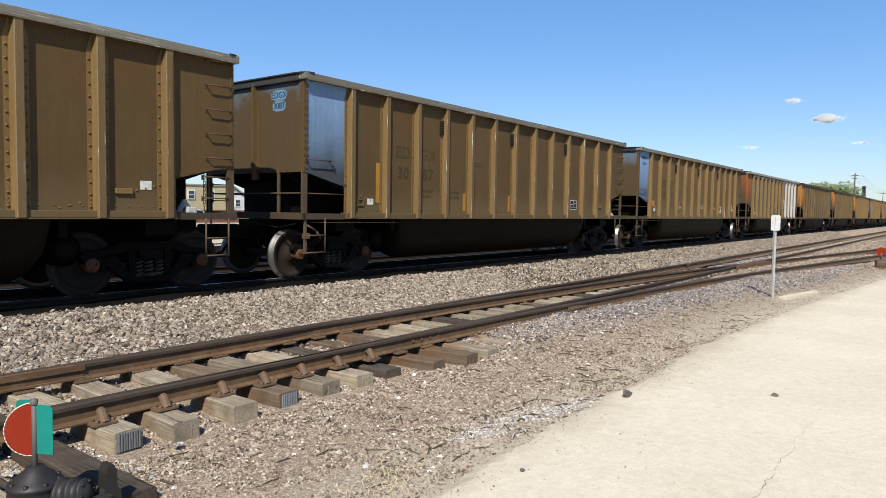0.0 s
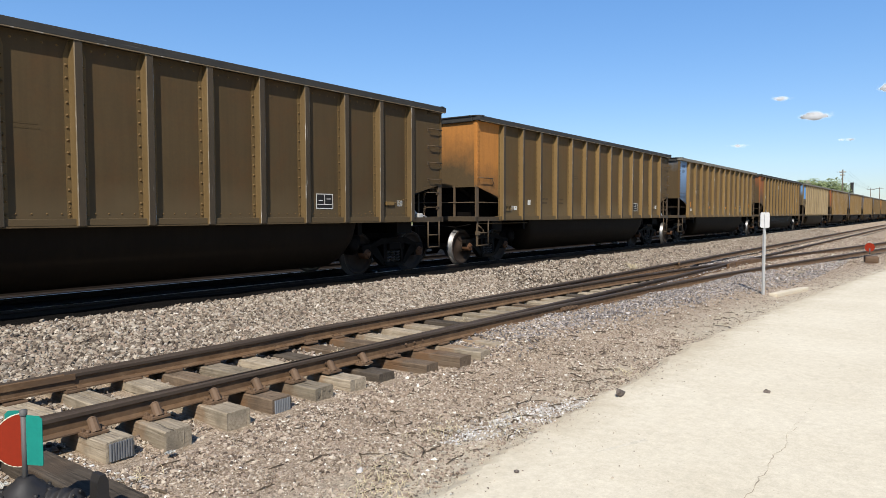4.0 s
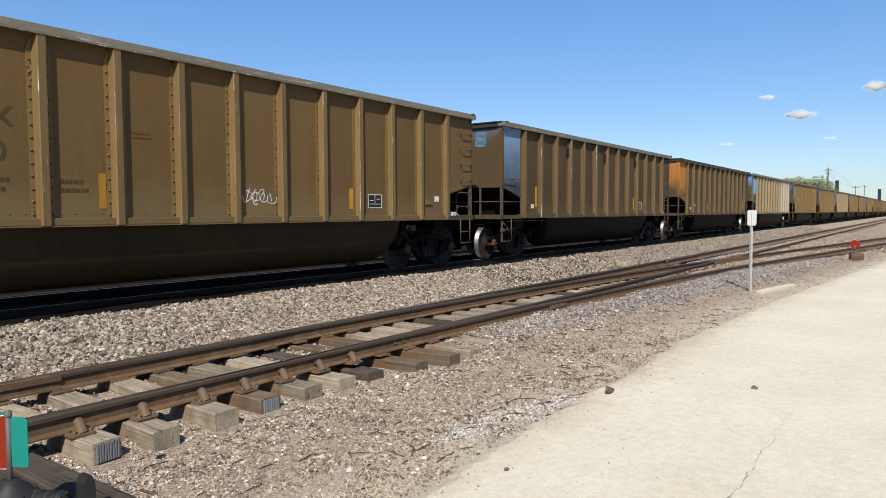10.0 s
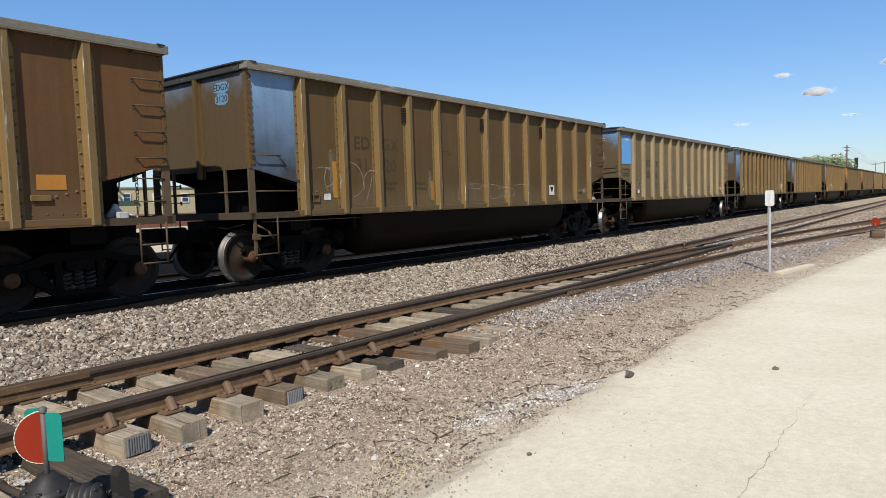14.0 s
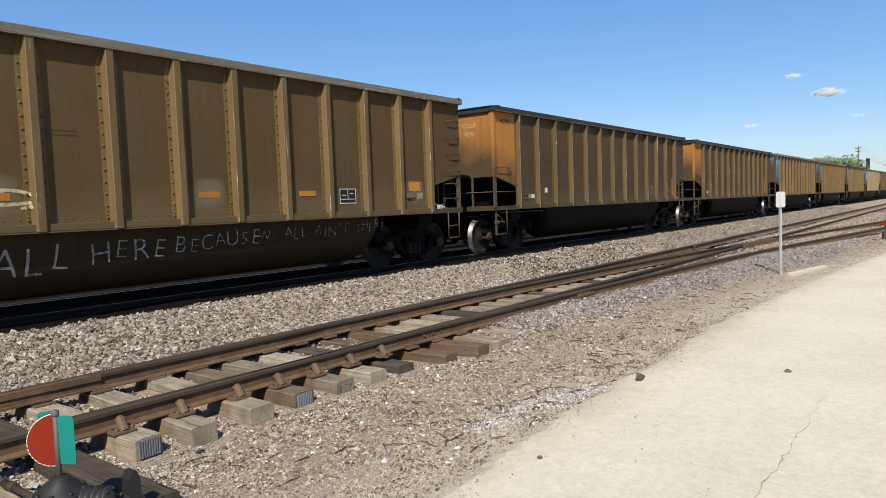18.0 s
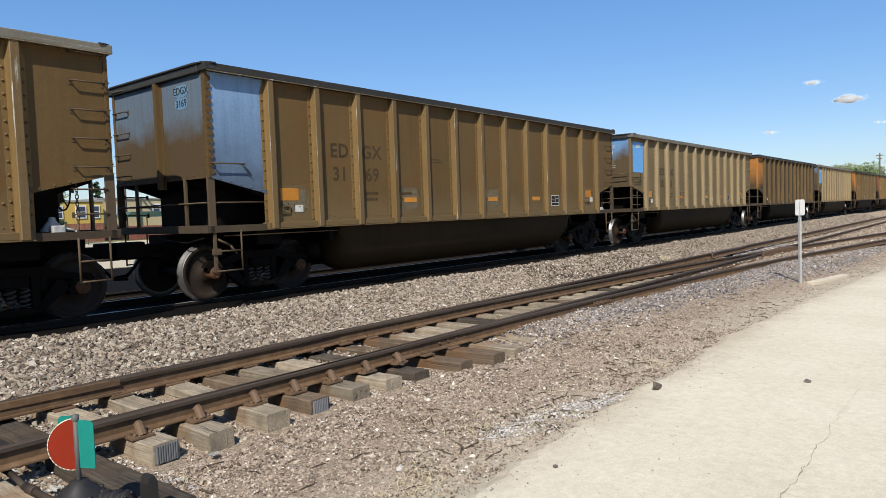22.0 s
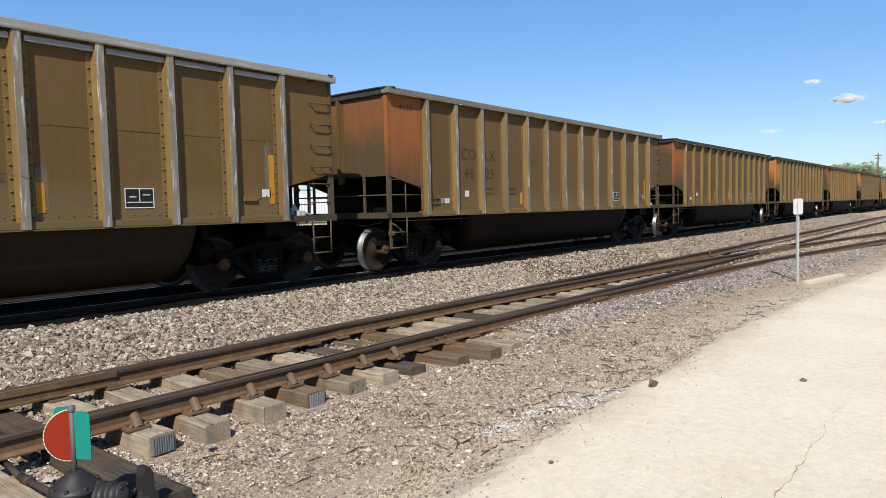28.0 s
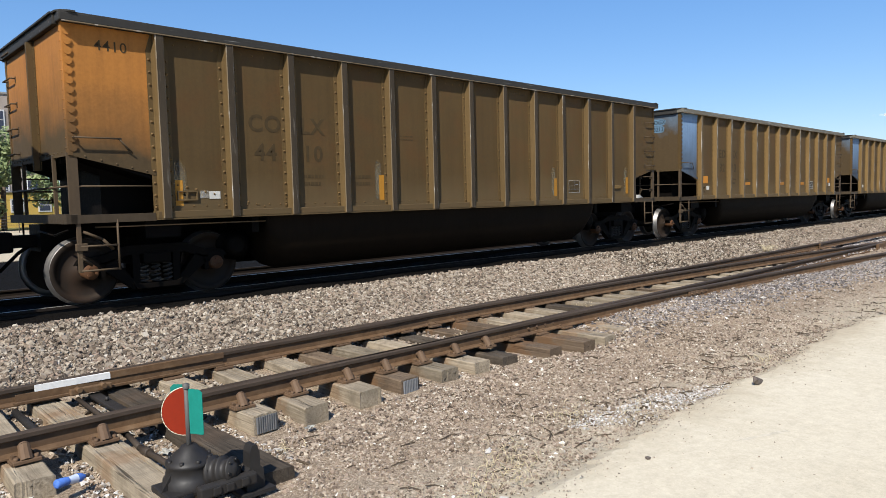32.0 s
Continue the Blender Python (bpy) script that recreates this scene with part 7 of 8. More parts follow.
def clutter():
    # concrete kerb stone beside the sign
    bm = bmesh.new()
    softbox(bm, -1.0, 1.0, -0.09, 0.09, -0.05, 0.075, 0.035)
    ob = part("kerb_stone", bm, painted("dusty_concrete", (0.43, 0.37, 0.275), (0.36, 0.30, 0.215), streak=0.1), label="long pale concrete kerb stone on the dirt")
    ob.matrix_basis = pose(17.75, 2.94, 0.035, 0, 0, -10.5)
    tagged(ob, category="kerb stone")
    # a crushed plastic bottle and scraps beside the stand
    bm = bmesh.new()
    lathe(bm, [(-0.11, 0.0001), (-0.11, 0.026), (-0.10, 0.032), (-0.03, 0.030), (-0.02, 0.026), (0.04, 0.032), (0.07, 0.03), (0.10, 0.014), (0.115, 0.013), (0.13, 0.015), (0.13, 0.0001)], 14, (0, 0, 0), "x", [0, 0, 0, 0, 1, 0, 0, 2, 2, 2])
    ob = part("plastic_bottle", bm, [plain("blue_plastic", (0.08, 0.176, 0.496), 0.25), plain("bottle_label", (0.52, 0.576, 0.68), 0.5), plain("bottle_cap", (0.096, 0.08, 0.072), 0.5)], label="crushed blue plastic bottle lying on gravel")
    ob.matrix_basis = pose(1.20, 5.02, 0.085, 0, 6, 20)
    tagged(ob, category="bottle")
    r = random.Random(8)
    paper = plain("dirty_white_paper", (0.496, 0.48, 0.432), 0.8, vary=0.1)
    for x, y, a, w in ((2.0, 5.05, 20, 0.12), (2.05, 4.85, 60, 0.09), (1.95, 5.3, 110, 0.10), (1.35, 4.55, 40, 0.07), (2.1, 6.6, 75, 0.12), (2.3, 7.0, 30, 0.10), (3.05, 4.98, 15, 0.09)):
        bm = bmesh.new()
        n = 4
        grid = [[bm.verts.new(((i / n - 0.5) * w, (j / n - 0.5) * w * 0.6, r.uniform(0, 0.03))) for j in range(n + 1)] for i in range(n + 1)]
        for i in range(n):
            for j in range(n):
                bm.faces.new((grid[i][j], grid[i + 1][j], grid[i + 1][j + 1], grid[i][j + 1]))
        bmesh.ops.solidify(bm, geom=bm.faces[:], thickness=0.002)
        ob = part("paper_scrap", bm, paper, label="crumpled scrap of white litter on gravel")
        ob.matrix_basis = pose(x, y, ground_z(x, y) + 0.035, r.uniform(-12, 12), r.uniform(-12, 12), a)
        tagged(ob, category="litter", group="litter beside the switch")
    # single stones that stand out
    dark_stone = plain("dark_field_stone", (0.105, 0.085, 0.07), 0.9, vary=0.4, scale=40)
    for x, y, s_, m, label in ((6.51, 2.58, 0.085, dark_stone, "dark grey stone on the pavement edge"), (3.55, 3.35, 0.045, M_PALESTONE, "pale round stone on the dirt"), (4.13, 2.39, 0.024, dark_stone, "small dark stone on the pavement"), (7.51, 1.42, 0.03, dark_stone, "small dark stone on the pavement"), (3.0, 2.72, 0.04, M_PALESTONE, "pale round stone on the dirt")):
        ob = stones("stone", np.array([(0.0, 0.0, 0.0)]), np.array([s_]), m, label, int(x * 100), 0.6)
        ob.matrix_basis = pose(x, y, max(ground_z(x, y), 0.082 if y < pave_y(x) else 0) + s_ * 0.3)
        tagged(ob, category="stone")
        ob["kind"] = ""
        del ob["kind"]
    # twigs and dry stalks
    wood = plain("dry_twig", (0.08, 0.06, 0.04), 0.9)
    straw = plain("dry_straw", (0.50, 0.42, 0.27), 0.9)
    bm = bmesh.new()
    for i in range(240):
        x, y = r.uniform(2.5, 14), r.uniform(2.75, 4.8)
        if i % 6 == 0:
            x, y = r.gauss(5.6, 1.2), r.gauss(3.3, 0.25)
        if y < pave_y(x) or i < 8:
            y = pave_y(x) + abs(r.gauss(0, 0.25))
        a, n_ = r.uniform(0, 6.28), r.uniform(0.04, 0.24)
        z = ground_z(x, y) + 0.006
        dx, dy = math.cos(a) * n_ / 2, math.sin(a) * n_ / 2
        bent(bm, [(x - dx, y - dy, z), (x + r.uniform(-0.02, 0.02), y + r.uniform(-0.02, 0.02), z + 0.012), (x + dx, y + dy, z + 0.004)], r.uniform(0.003, 0.006) if i % 9 else r.uniform(0.006, 0.010), 5)
    tagged(part("twigs", bm, wood), "dry brown twigs scattered on the dirt", "twigs", kind="stuff")
    bm = bmesh.new()
    for cx, cy, n_, h in ((6.15, 6.15, 26, 0.17), (3.3, 2.95, 50, 0.05), (3.55, 3.15, 50, 0.05), (2.9, 2.9, 30, 0.04), (4.6, 3.4, 50, 0.05), (5.0, 3.05, 25, 0.05), (21.0, 8.0, 60, 0.22), (9.5, 6.6, 20, 0.12), (7.6, 2.95, 30, 0.05), (2.5, 4.6, 18, 0.06)):
        for i in range(n_):
            a, l = r.uniform(0, 6.28), r.uniform(0.6, 1.3) * h
            x, y = cx + r.gauss(0, 0.16 if h < 0.1 else 0.09), cy + r.gauss(0, 0.10 if h < 0.1 else 0.07)
            z = ground_z(x, y) + 0.01
            lean = r.uniform(0.3, 1.4)
            bent(bm, [(x, y, z), (x + math.cos(a) * l * 0.4 * lean, y + math.sin(a) * l * 0.4 * lean, z + l * 0.75), (x + math.cos(a) * l * 1.1 * lean, y + math.sin(a) * l * 1.1 * lean, z + l * 0.85)], 0.0025, 3)
    tagged(part("dry_grass", bm, straw), "tufts of dry straw-coloured grass", "grass", kind="stuff")
    # the crack in the concrete and two dusty drag marks
    bm = bmesh.new()
    pts = []
    x = 3.6
    while x < 7.6:
        pts.append((x, 0.985 + 0.05 * noise.noise((x * 3, 0, 9)) + 0.03 * noise.noise((x * 11, 0, 2))))
        x += 0.06
    for (ax, ay), (bx, by) in zip(pts, pts[1:]):
        w = 0.012 * (0.12 + abs(noise.noise((ax * 5, 4, 4)))) * min(1, max(0.25, (7.4 - ax) / 2.8))
        v = [bm.verts.new(p) for p in ((ax, ay - w, 0.0845), (bx, by - w, 0.0845), (bx, by + w, 0.0845), (ax, ay + w, 0.0845))]
        bm.faces.new(v)
    tagged(part("pavement_crack", bm, M_CRACK), "jagged crack filled with dirt in the concrete", "crack", kind="structure")
    bm = bmesh.new()
    for (ax, ay), (bx, by), w in (((4.86, 2.10), (5.35, 1.90), 0.022),):
        d = Vector((bx - ax, by - ay)).normalized()
        for i in range(8):
            u0, u1 = i / 8, (i + 1) / 8
            p, q = (ax + (bx - ax) * u0, ay + (by - ay) * u0), (ax + (bx - ax) * u1, ay + (by - ay) * u1)
            w0, w1 = w * (0.3 + r.random()), w * (0.3 + r.random())
            bm.faces.new([bm.verts.new(c) for c in ((p[0] + d.y * w0, p[1] - d.x * w0, 0.0832), (q[0] + d.y * w1, q[1] - d.x * w1, 0.0832), (q[0] - d.y * w1, q[1] + d.x * w1, 0.0832), (p[0] - d.y * w0, p[1] + d.x * w0, 0.0832))])
    tagged(part("drag_mark", bm, plain("dusty_mark", (0.49, 0.435, 0.335), 0.95)), "grey drag mark on the concrete", "stain", kind="structure")


clutter()

# ---------------- beyond the tracks ----------------
M_YELLOWWALL = painted("yellow_wall", (0.496, 0.336, 0.08), (0.44, 0.32, 0.112), streak=0.15, dust_amount=0.4)
M_BEIGEWALL = painted("beige_wall", (0.448, 0.368, 0.208), (0.384, 0.328, 0.216), streak=0.15)
M_ROOF = painted("pale_flat_roof", (0.288, 0.28, 0.264), (0.224, 0.216, 0.2), streak=0.1)
M_WINDOW = plain("dark_window_glass", (0.048, 0.056, 0.08), 0.1)
M_FENCE = painted("red_brown_fence", (0.184, 0.068, 0.048), (0.152, 0.072, 0.052), streak=0.3)
M_CANOPY = painted("green_canopy", (0.04, 0.08, 0.06), (0.056, 0.088, 0.072), streak=0.1)
M_TRAILER = painted("white_trailer", (0.80, 0.80, 0.80), (0.576, 0.576, 0.56), streak=0.15, dust_amount=0.3)
M_POLE = timber("utility_pole_wood", (0.12, 0.095, 0.07), (0.17, 0.14, 0.11), (0.05, 0.04, 0.03))
M_STACK = painted("dark_stack", (0.04, 0.036, 0.036), (0.064, 0.056, 0.052), streak=0.2)
M_BARK = plain("grey_bark", (0.104, 0.08, 0.06), 0.95)


def brick_mat():
    m, t, b = mat("old_red_brick", 0.9)
    n = node(t, "TexBrick", Scale=3.0, Color1=(0.26, 0.10, 0.06, 1), Color2=(0.19, 0.085, 0.055, 1), Mortar=(0.30, 0.25, 0.21, 1))
    wire(t, coords(t, (1, 1, 1)), n.inputs["Vector"])
    g = noise_of(t, coords(t), 0.6, 5)
    wire(t, mixc(t, 0.5, n.outputs["Color"], ramp(t, g, [(0.3, (0.3,) * 3), (0.7, (0.7,) * 3)]), "OVERLAY"), b.inputs["Base Color"])
    return m


M_BRICK = brick_mat()


def leaf_mat(name, lo, hi):
    m, t, b = mat(name, 0.7)
    g = t.nodes.new("ShaderNodeNewGeometry")
    wire(t, ramp(t, g.outputs["Random Per Island"], [(0.0, lo), (1.0, hi)]), b.inputs["Base Color"])
    b.inputs["Subsurface Weight"].default_value = 0.0
    return m


M_SPRING_LEAF = leaf_mat("spring_leaves", (0.115, 0.145, 0.055), (0.215, 0.25, 0.115))
M_PALE_LEAF = leaf_mat("pale_budding_leaves", (0.16, 0.2, 0.08), (0.288, 0.32, 0.16))
M_NEEDLE = leaf_mat("conifer_needles", (0.016, 0.036, 0.016), (0.04, 0.068, 0.028))
M_BUD = leaf_mat("bare_twig_haze", (0.208, 0.176, 0.144), (0.304, 0.264, 0.216))


def house(name, x0, x1, y, depth, h, wall, label, windows=(), base=None, pitch=0.0):
    s = new(name)
    bm = bmesh.new()
    cx = (x0 + x1) / 2
    if pitch:
        prism(bm, [(x0, 0), (x1, 0), (x1, h), (cx, h + pitch), (x0, h)], y, y + depth)
    else:
        box(bm, x0, x1, y, y + depth, 0, h)
    part("wall", bm, wall, s)
    bm = bmesh.new()
    if pitch:
        prism(bm, [(x0 - 0.3, h - 0.1), (cx, h + pitch + 0.02), (x1 + 0.3, h - 0.1), (x1 + 0.3, h + 0.12), (cx, h + pitch + 0.24), (x0 - 0.3, h + 0.12)], y - 0.3, y + depth + 0.3)
    else:
        box(bm, x0 - 0.12, x1 + 0.12, y - 0.12, y + depth + 0.1, h, h + 0.18)
    part("roof", bm, M_ROOF, s)
    if base:
        bm = bmesh.new()
        box(bm, x0, x1, y - 0.05, y - 0.005, 0, base)
        part("plinth", bm, M_BRICK, s, "red brick lower wall")
    for wx, wz, ww, wh in windows:
        bm = bmesh.new()
        box(bm, wx - ww / 2 - 0.14, wx + ww / 2 + 0.14, y - 0.09, y - 0.006, wz - wh / 2 - 0.14, wz + wh / 2 + 0.14)
        w = part("window", bm, M_WHITEPAINT, s)
        bm = bmesh.new()
        box(bm, wx - ww / 2, wx + ww / 2, y - 0.11, y - 0.092, wz - wh / 2, wz + wh / 2)
        part("pane", bm, M_WINDOW, w)
        bm = bmesh.new()
        box(bm, wx - ww / 2, wx + ww / 2, y - 0.125, y - 0.112, wz - 0.03, wz + 0.03)
        part("glazing_bar", bm, M_WHITEPAINT, w)
    return tagged(s, label, "building", "buildings beyond the tracks")


def build_houses():
    house("yellow_house", 28.6, 37.0, 80, 14, 4.55, M_YELLOWWALL, "low yellow building with white window frames", [(30.0, 3.4, 0.9, 1.2), (32.0, 3.4, 0.9, 1.2), (34.5, 3.4, 0.9, 1.2), (36.1, 3.4, 0.7, 1.2)], base=2.1)
    house("beige_building", 37.3, 58.0, 82, 16, 4.85, M_BEIGEWALL, "long beige flat-roofed building", [(39.0, 3.6, 0.8, 0.9), (44.5, 3.7, 0.8, 0.9), (48.5, 3.6, 0.8, 1.0), (52.5, 3.6, 0.8, 1.0), (55.5, 3.6, 0.8, 1.0)], base=1.6)
    house("white_house", 58.4, 62.5, 84, 8, 3.6, M_WHITEPAINT, "small white gabled house", [(59.6, 2.6, 0.7, 0.9), (61.3, 2.6, 0.7, 0.9)], pitch=1.3)
    house("brick_building", -14.0, 21.0, 86, 20, 14.4, M_BRICK, "tall red brick factory building", [(-12 + 3.2 * i, z, 1.3, 1.9) for i in range(11) for z in (4.2, 7.8, 11.6)])
    house("yellow_house", 8.0, 22.0, 84, 1.9, 3.8, M_YELLOWWALL, "low yellow building behind the trees", [(10 + 2.6 * i, 2.4, 1.0, 1.2) for i in range(5)])
    # canopy on posts
    s = new("canopy")
    bm = bmesh.new()
    prism(bm, [(37.8, 2.65), (43.4, 2.65), (42.6, 3.25), (38.6, 3.25)], 76.5, 79.5)
    part("awning", bm, M_CANOPY, s, "dark green canopy roof")
    for x in (38.2, 40.6, 43.0):
        bm = bmesh.new()
        tube(bm, (x, 77, 0), (x, 77, 2.7), 0.06, 8)
        part("post", bm, M_RAILING, s)
    tagged(s, "dark green canopy on thin posts", "canopy")
    # fence
    s = new("fence")
    one = bmesh.new()
    box(one, -0.07, 0.07, -0.015, 0.015, 0.1, 1.62)
    me = mesh_of("board", one, M_FENCE)
    for i in range(140):
        part("board", me, None, s, at=pose(37.0 + 0.18 * i, 74.0, 0))
    for z in (0.5, 1.3):
        bm = bmesh.new()
        box(bm, 36.9, 62.2, 74.02, 74.08, z - 0.05, z + 0.05)
        part("fence_rail", bm, M_FENCE, s)
    tagged(s, "red-brown board fence in front of the buildings", "fence")
    s = new("fence")
    bm = bmesh.new()
    for i in range(12):
        tube(bm, (-4 + 3 * i, 66, 0), (-4 + 3 * i, 66, 1.5), 0.035, 6)
    part("fence_post", bm, M_GREYPOLE, s)
    bm = bmesh.new()
    for i in range(6):
        tube(bm, (-4, 66, 0.2 + 0.24 * i), (29, 66, 0.2 + 0.24 * i), 0.014, 4)
    part("fence_wire", bm, M_GREYPOLE, s)
    tagged(s, "grey wire fence on steel posts", "fence")
    # white trailer
    s = new("trailer")
    bm = bmesh.new()
    softbox(bm, 64.2, 74.0, 80, 82.5, 1.05, 4.35, 0.06)
    body = part("body", bm, M_TRAILER, s)
    rib = bmesh.new()
    box(rib, -0.04, 0.04, 79.95, 79.998, 1.12, 4.28)
    rib = mesh_of("rib", rib, M_TRAILER)
    for i in range(17):
        part("rib", rib, None, body, at=pose(64.6 + 0.56 * i, 0, 0))
    for x in (66.0, 67.3, 72.5):
        bm = bmesh.new()
        lathe(bm, [(0, 0.0001), (0, 0.5), (0.3, 0.5), (0.3, 0.0001)], 16, (x, 80.1, 0.5), "y")
        part("tyre", bm, M_BLACK, s)
    bm = bmesh.new()
    box(bm, 64.5, 73.6, 80.9, 81.6, 0.8, 1.05)
    part("chassis", bm, M_UNDER, s)
    tagged(s, "white ribbed trailer parked beyond the tracks", "trailer")


build_houses()


def lot():
    bm = bmesh.new()
    box(bm, -120, 200, 29.5, 73.5, -0.06, 0.03)
    tagged(part("road", bm, M_CONCRETE), "pale concrete lot beyond the tracks", "road", kind="structure")
    for y in (15.4, 16.9):
        tagged(rail_mesh("rail", [(-200, y), (400, y)], [M_RAIL_DARK, M_RAIL_DARK], 0.22), "rusty rail of the track behind the train", "rail", "rails of the tracks", "structure")


lot()


def leaves(bm, centre, radius, n, size, r, squash=0.8):
    for _ in range(n):
        d = Vector((r.gauss(0, 1), r.gauss(0, 1), r.gauss(0, 1))).normalized() * radius * (r.random() ** 0.4)
        d.z *= squash
        c = centre + d
        a = Vector((r.gauss(0, 1), r.gauss(0, 1), r.gauss(0, 1))).normalized()
        b = a.orthogonal().normalized()
        s = size * r.uniform(0.6, 1.4)
        bm.faces.new([bm.verts.new(c + u * s * a + v * s * 0.6 * b) for u, v in ((-1, 0), (0, -1), (1, 0), (0, 1))])


def tree(x, y, h, spread_, leaf, label, seed, n=2600, size=0.22, low=0.3, category="tree"):
    r = random.Random(seed)
    s = new("tree")
    s.matrix_basis = pose(x, y, 0)
    bm = bmesh.new()
    tube(bm, (0, 0, 0), (r.uniform(-0.2, 0.2), 0, h * 0.45), h * 0.028, 9, r2=h * 0.018)
    part("trunk", bm, M_BARK, s)
    crown, tips = bmesh.new(), []
    for i in range(13):
        z0 = h * r.uniform(low, 0.5)
        a = r.uniform(0, 6.28)
        l = spread_ * r.uniform(0.35, 1.0)
        tip = Vector((math.cos(a) * l, math.sin(a) * l, h * r.uniform(low + 0.1, 0.92)))
        limb = bmesh.new()
        mid = Vector((tip.x * 0.45, tip.y * 0.45, (z0 + tip.z) / 2 + 0.1 * h * r.uniform(0, 0.5)))
        tube(limb, (0, 0, z0), mid, h * 0.010, 6, r2=h * 0.007)
        tube(limb, mid, tip, h * 0.007, 6, r2=h * 0.002)
        part("limb", limb, M_BARK, s)
        tips += [tip, (tip + mid) / 2]
    tips.append(Vector((0, 0, h * 0.9)))
    for tip in tips:
        leaves(crown, tip, spread_ * r.uniform(0.22, 0.42), n // len(tips), size, r)
    part("crown", crown, leaf, s)
    return tagged(s, label, category, "trees beyond the tracks")


def conifer(x, y, h, seed):
    r = random.Random(seed)
    s = new("tree")
    s.matrix_basis = pose(x, y, 0)
    bm = bmesh.new()
    tube(bm, (0, 0, 0), (0, 0, h), h * 0.02, 8, r2=0.02)
    part("trunk", bm, M_BARK, s)
    bm = bmesh.new()
    for i in range(60):
        z = h * (0.15 + 0.83 * i / 60)
        w = (h - z) * 0.30 + 0.1
        a = r.uniform(0, 6.28)
        for q in range(20):
            u = r.random()
            leaves(bm, Vector((math.cos(a) * w * u, math.sin(a) * w * u, z - 0.2 * u)), 0.25, 2, 0.16, r)
    part("crown", bm, M_NEEDLE, s)
    tagged(s, "dark green conifer behind the buildings", "tree", "trees beyond the tracks")


tree(24.5, 72, 8.4, 4.2, M_SPRING_LEAF, "green leafing tree in front of the buildings", 1, 10000, 0.17, 0.10)
tree(14.5, 74, 9.3, 4.6, M_SPRING_LEAF, "light green willow-like tree beside the brick building", 2, 15000, 0.19, 0.08)
tree(19.3, 71, 6.0, 3.2, M_PALE_LEAF, "pale budding tree in front of the buildings", 3, 2200, 0.22, 0.1)
tree(4.0, 74, 7.5, 4.2, M_SPRING_LEAF, "green leafing tree in front of the buildings", 4, 5000, 0.15, 0.12)
conifer(45.5, 100, 8.2, 5)
for i, (x, y, h, w) in enumerate(((214, 31, 10.6, 8.5), (233, 33, 11.4, 9.0), (252, 33, 11.2, 9.0), (268, 36, 10.4, 8.0), (243, 44, 11.2, 8.0))):
    tree(x, y, h, w, M_SPRING_LEAF, "rounded green tree far along the line", 20 + i, 14000, 0.24, 0.1)
for i, (x, y, h, w) in enumerate(((176, 31, 9.4, 6.5), (190, 34, 10.0, 6.5), (160, 38, 8.8, 5.0))):
    tree(x, y, h, w, M_BUD, "bare grey tree far along the line", 30 + i, 5000, 0.20, 0.15)


def utility_pole(x, y, h, arms, label):
    s = new("utility_pole")
    s.matrix_basis = pose(x, y, 0)
    bm = bmesh.new()
    tube(bm, (0, 0, 0), (0, 0, h), 0.20, 10, r2=0.13)
    part("pole", bm, M_POLE, s)
    for z, w in arms:
        bm = bmesh.new()
        box(bm, -0.08, 0.08, -w, w, z - 0.09, z + 0.09)
        arm = part("crossarm", bm, M_POLE, s)
        for q in (-0.9, -0.45, 0.45, 0.9):
            bm = bmesh.new()
            lathe(bm, [(0, 0.05), (0.08, 0.07), (0.16, 0.04), (0.18, 0.0001)], 8, (0, q * w, z + 0.09), "z")
            part("insulator", bm, M_EDGE, arm)
    return tagged(s, label, "utility pole", "utility poles")


utility_pole(186, 20.2, 12.2, [(11.6, 0.7), (10.9, 0.5)], "tall wooden utility pole with crossarms")
utility_pole(400, 27.4, 14.8, [(14.2, 1.6)], "far wooden utility pole with a crossarm")
utility_pole(385, 30.0, 14.0, [(13.2, 1.6)], "far wooden utility pole with a crossarm")
utility_pole(39.9, 80.5, 9.5, [(9.0, 1.2), (8.2, 1.0)], "wooden utility pole beside the beige building")


def wires():
    bm = bmesh.new()
    for dy in (-1.3, -0.6, 0.6, 1.3):
        a, b = Vector((186, 20.2 + dy, 11.8)), Vector((400, 27.4 + dy, 14.4))
        pts = [a.lerp(b, i / 10) - Vector((0, 0, 2.0 * (1 - (2 * i / 10 - 1) ** 2))) for i in range(11)]
        bent(bm, pts, 0.015, 4)
    for dz in (0.3, 1.1):
        a, b = Vector((39.9, 80.3, 9.0 - dz)), Vector((-30, 84, 10.5 - dz))
        bent(bm, [a.lerp(b, i / 8) - Vector((0, 0, 1.0 * (1 - (2 * i / 8 - 1) ** 2))) for i in range(9)], 0.02, 4)
    tagged(part("overhead_wires", bm, M_BLACK), "thin sagging overhead wires", "wires", kind="stuff")


wires()


def far_things():
    s = new("chimney")
    bm = bmesh.new()
    lathe(bm, [(0, 0.75), (13.4, 0.62), (13.5, 0.72), (13.7, 0.72), (13.7, 0.5)], 16, (305, 30, 0), "z")
    part("stack", bm, M_STACK, s)
    tagged(s, "dark round chimney far along the line", "chimney")
    # signal bridge mast at the far bend
    s = new("signal_mast")
    bm = bmesh.new()
    box(bm, 250, 252.5, 11.6 + 1.2, 13.6, 4.0, 8.6)
    part("cabin", bm, painted("dark_blue_cabin", (0.024, 0.036, 0.08), (0.04, 0.048, 0.08)), s, "dark blue raised cabin")
    for x in (250.3, 252.2):
        bm = bmesh.new()
        box(bm, x - 0.12, x + 0.12, 13.1, 13.4, 0, 4.0)
        part("leg", bm, M_STACK, s)
    tagged(s, "dark blue cabin on legs far along the line", "signal cabin")


far_things()


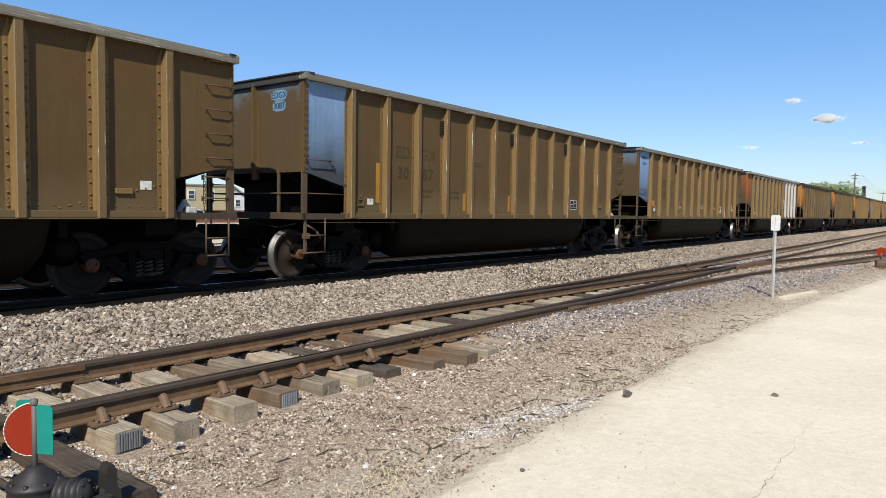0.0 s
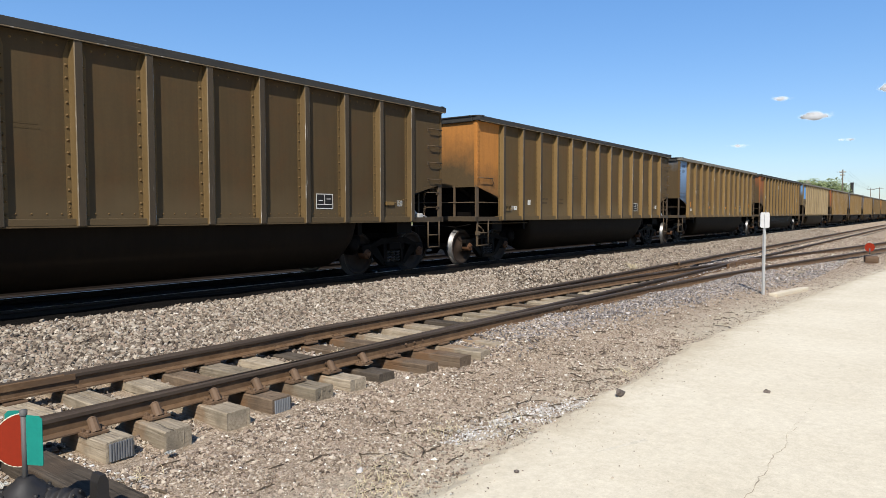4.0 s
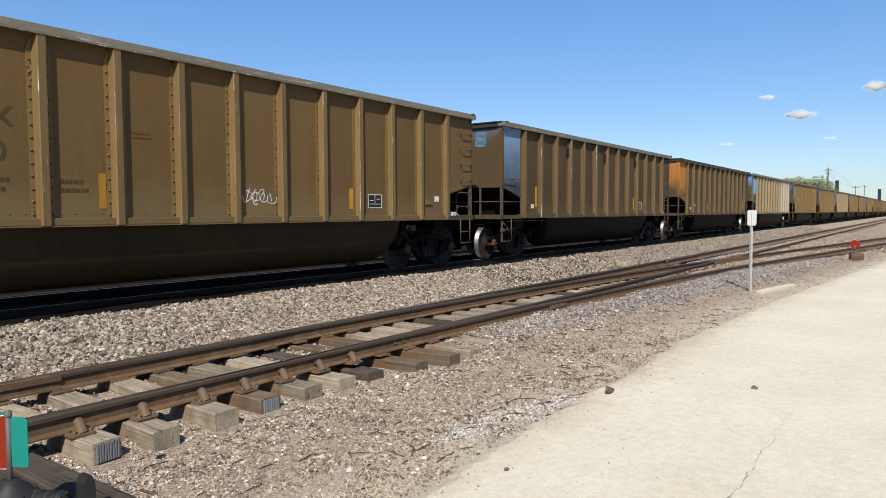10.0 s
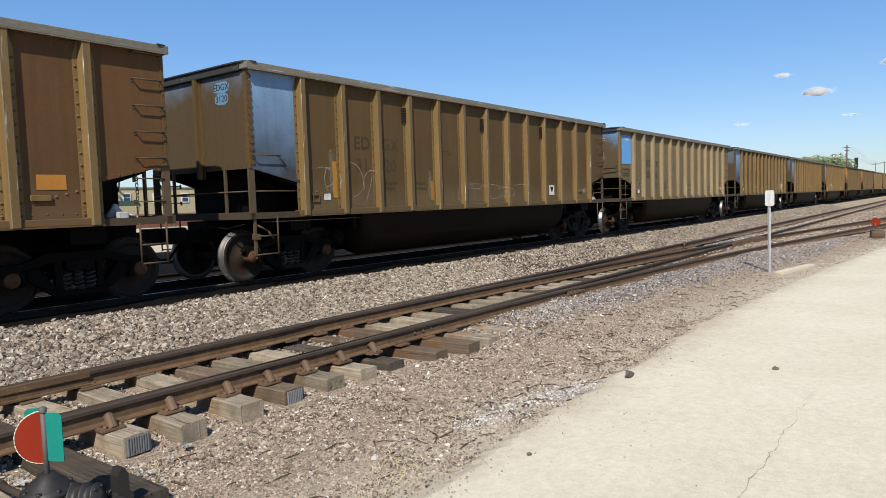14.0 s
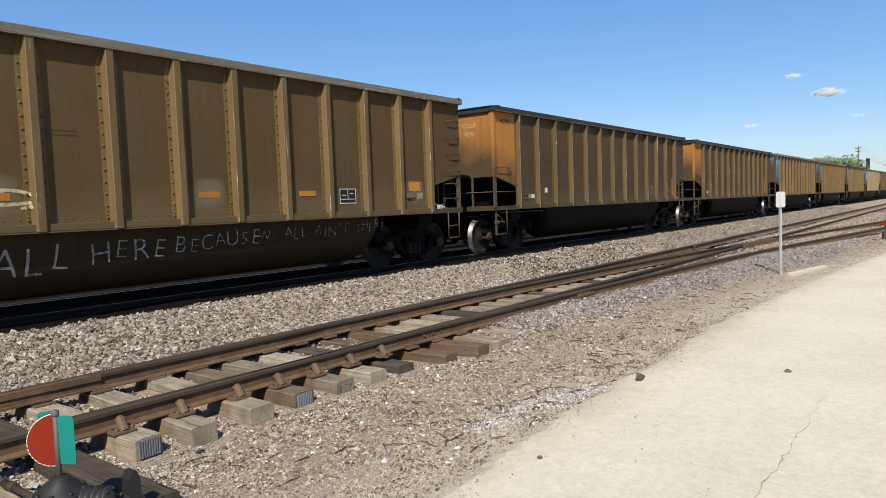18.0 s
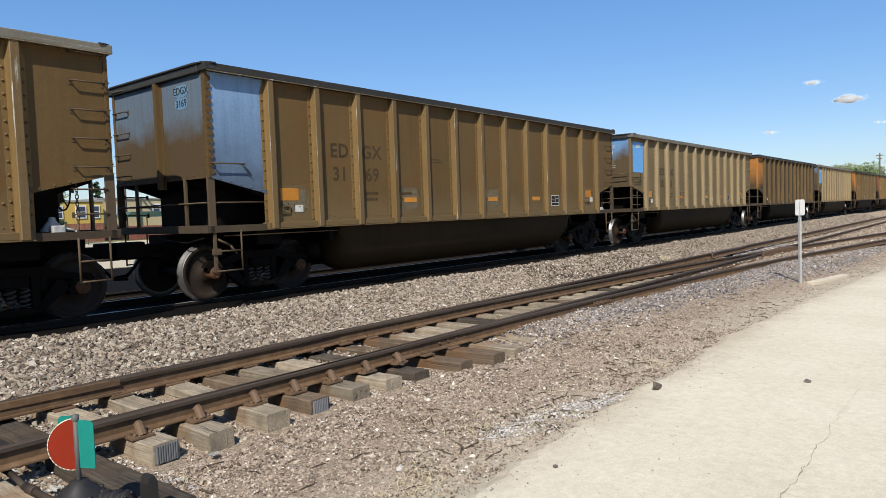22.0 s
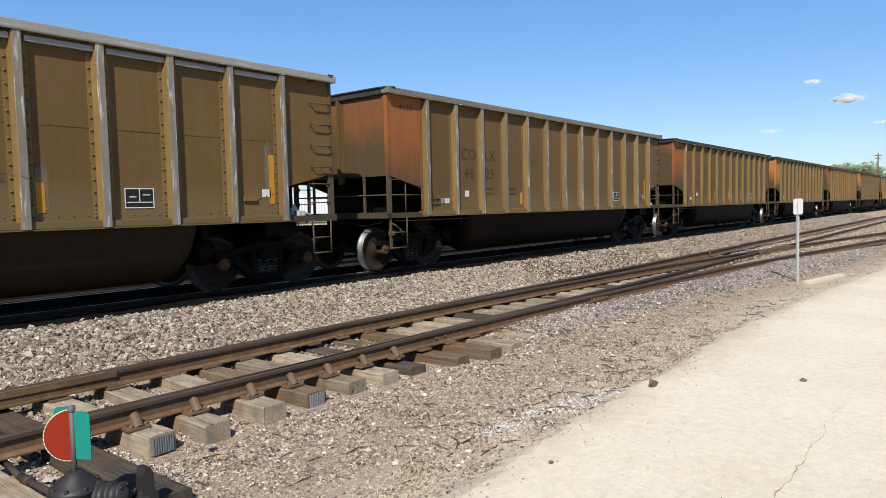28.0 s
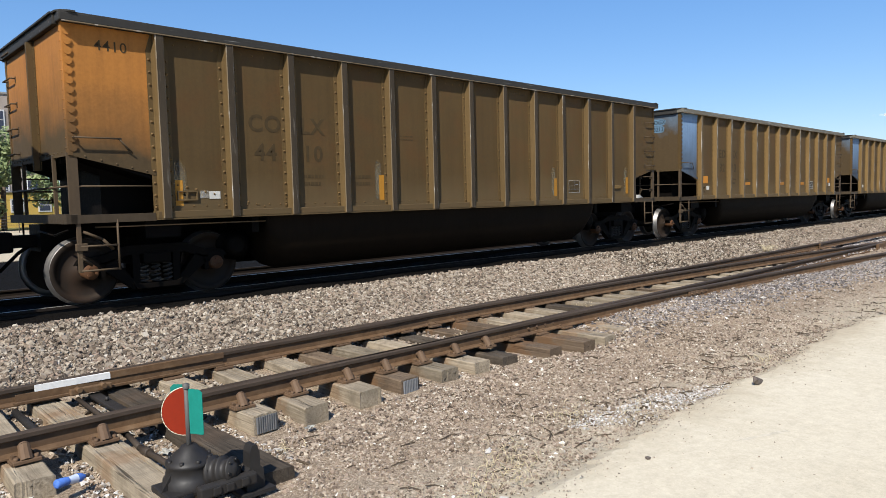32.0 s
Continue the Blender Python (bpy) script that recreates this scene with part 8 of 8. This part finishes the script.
def cloud_mat():
    m, t, b = mat("thin_self_lit_cloud", 1.0, 0, 0.0)
    b.inputs["Base Color"].default_value = (0.2, 0.2, 0.2, 1)
    # own glow stands in for sunlight scattered through the cloud
    b.inputs["Emission Color"].default_value = (0.95, 0.97, 1.0, 1)
    b.inputs["Emission Strength"].default_value = 0.80
    n = noise_of(t, coords(t, (0.045, 0.045, 0.09)), 1.0, 6, 0.65)
    p = node(t, "SeparateXYZ")
    wire(t, coords(t, space="Generated"), p.inputs[0])
    a = None
    for k, top in (("Y", 4.0), ("Z", 4.6)):
        q = p.outputs[k]
        f = math2(t, "MULTIPLY", math2(t, "MULTIPLY", q, math2(t, "SUBTRACT", 1.0, q)), top)
        a = f if a is None else math2(t, "MULTIPLY", a, f)
    wire(t, ramp(t, math2(t, "MULTIPLY", a, math2(t, "ADD", n, 0.25)), [(0.08, (0, 0, 0)), (0.85, (0.10,) * 3)]), b.inputs["Alpha"])
    return m


def clouds():
    m = cloud_mat()
    for i, (d, w, h, n, label) in enumerate((((0.983, 0.140, 0.122), 66, 13, 60, "small bright white cloud"), ((0.973, 0.177, 0.147), 44, 9, 22, "thin wisp of white cloud"), ((0.990, 0.104, 0.092), 32, 7, 20, "thin wisp of white cloud"), ((0.987, 0.059, 0.150), 44, 14, 40, "small white cloud"), ((0.970, 0.226, 0.090), 60, 8, 12, "faint wisp of white cloud"))):
        r = random.Random(i)
        c = Vector(d).normalized() * 2500
        side = Vector((-c.y, c.x, 0)).normalized()
        bm = bmesh.new()
        for q in range(n):
            t = bmesh.new()
            bmesh.ops.create_icosphere(t, subdivisions=2, radius=1.0)
            u = max(-1.1, min(1.1, r.gauss(0, 0.42)))
            rad = max(0.18, 1 - abs(u)) * h * r.uniform(0.5, 1.1)
            p = c + side * u * w + Vector((0, 0, abs(r.gauss(0, 0.35)) * h))
            for f in t.faces:
                f.smooth = True
            merge(bm, t, Matrix.Translation(p) @ Matrix.Diagonal((rad * 1.7, rad * 1.7, rad, 1)))
        tagged(part("cloud", bm, m), label, "cloud", "clouds", "structure")


clouds()


# ---------------- what moves ----------------
# seconds, and how far along x the corner of car 0 stands
ROLL = [
    (0, 8.44), (1, -10.41), (2, -29.04), (3, -47.72), (6, -103.79), (7, -122.43), (8, -141.03), (9, -159.40), (10, -177.91), (11, -195.97), (12, -214.50), (13, -233.00), (14, -251.48), (17, -306.61), (18, -325.04), (19, -343.43), (20, -361.70), (21, -380.06), (22, -398.41), (23, -416.74), (24, -434.85), (25, -453.04), (28, -507.53), (29, -525.67), (30, -543.74), (31, -561.77), (32, -579.90)
]


def spread(t):
    for (a, p), (b, q) in zip(ROLL, ROLL[1:]):
        if t <= b:
            return p + (q - p) * (t - a) / (b - a)
    return ROLL[-1][1]


def motions():
    for k, car in CARS.items():
        walk(car, [(t, pose(s + k * CAR_LEN + HALF, MAIN_Y, MAIN_Z + 0.075)) for t, s in ROLL])
    # every wheelset turns with the way that the train has gone
    spin = [(i / FPS, pose(dx, 0, AXLE_Z, 0, math.degrees((spread(i / FPS) - ROLL[0][1]) / WHEEL_R) % 360, 0)) for i in range(961) for dx in (-0.9,)]
    for dx in (-0.90, 0.90):
        lead = None
        rows = [(t, Matrix.Translation((dx + 0.9, 0, 0)) @ m) for t, m in spin]
        for car in CARS.values():
            for truck in car.children:
                if truck.name.startswith("truck"):
                    for w in truck.children:
                        if w.name.startswith("wheelset") and abs(w.location.x - dx) < 0.01:
                            if lead is None:
                                walk(w, rows)
                                lead = w
                            else:
                                w.rotation_mode = "QUATERNION"
                                keys = w.animation_data_create()
                                keys.action = lead.animation_data.action
                                keys.action_slot = lead.animation_data.action_slot


motions()
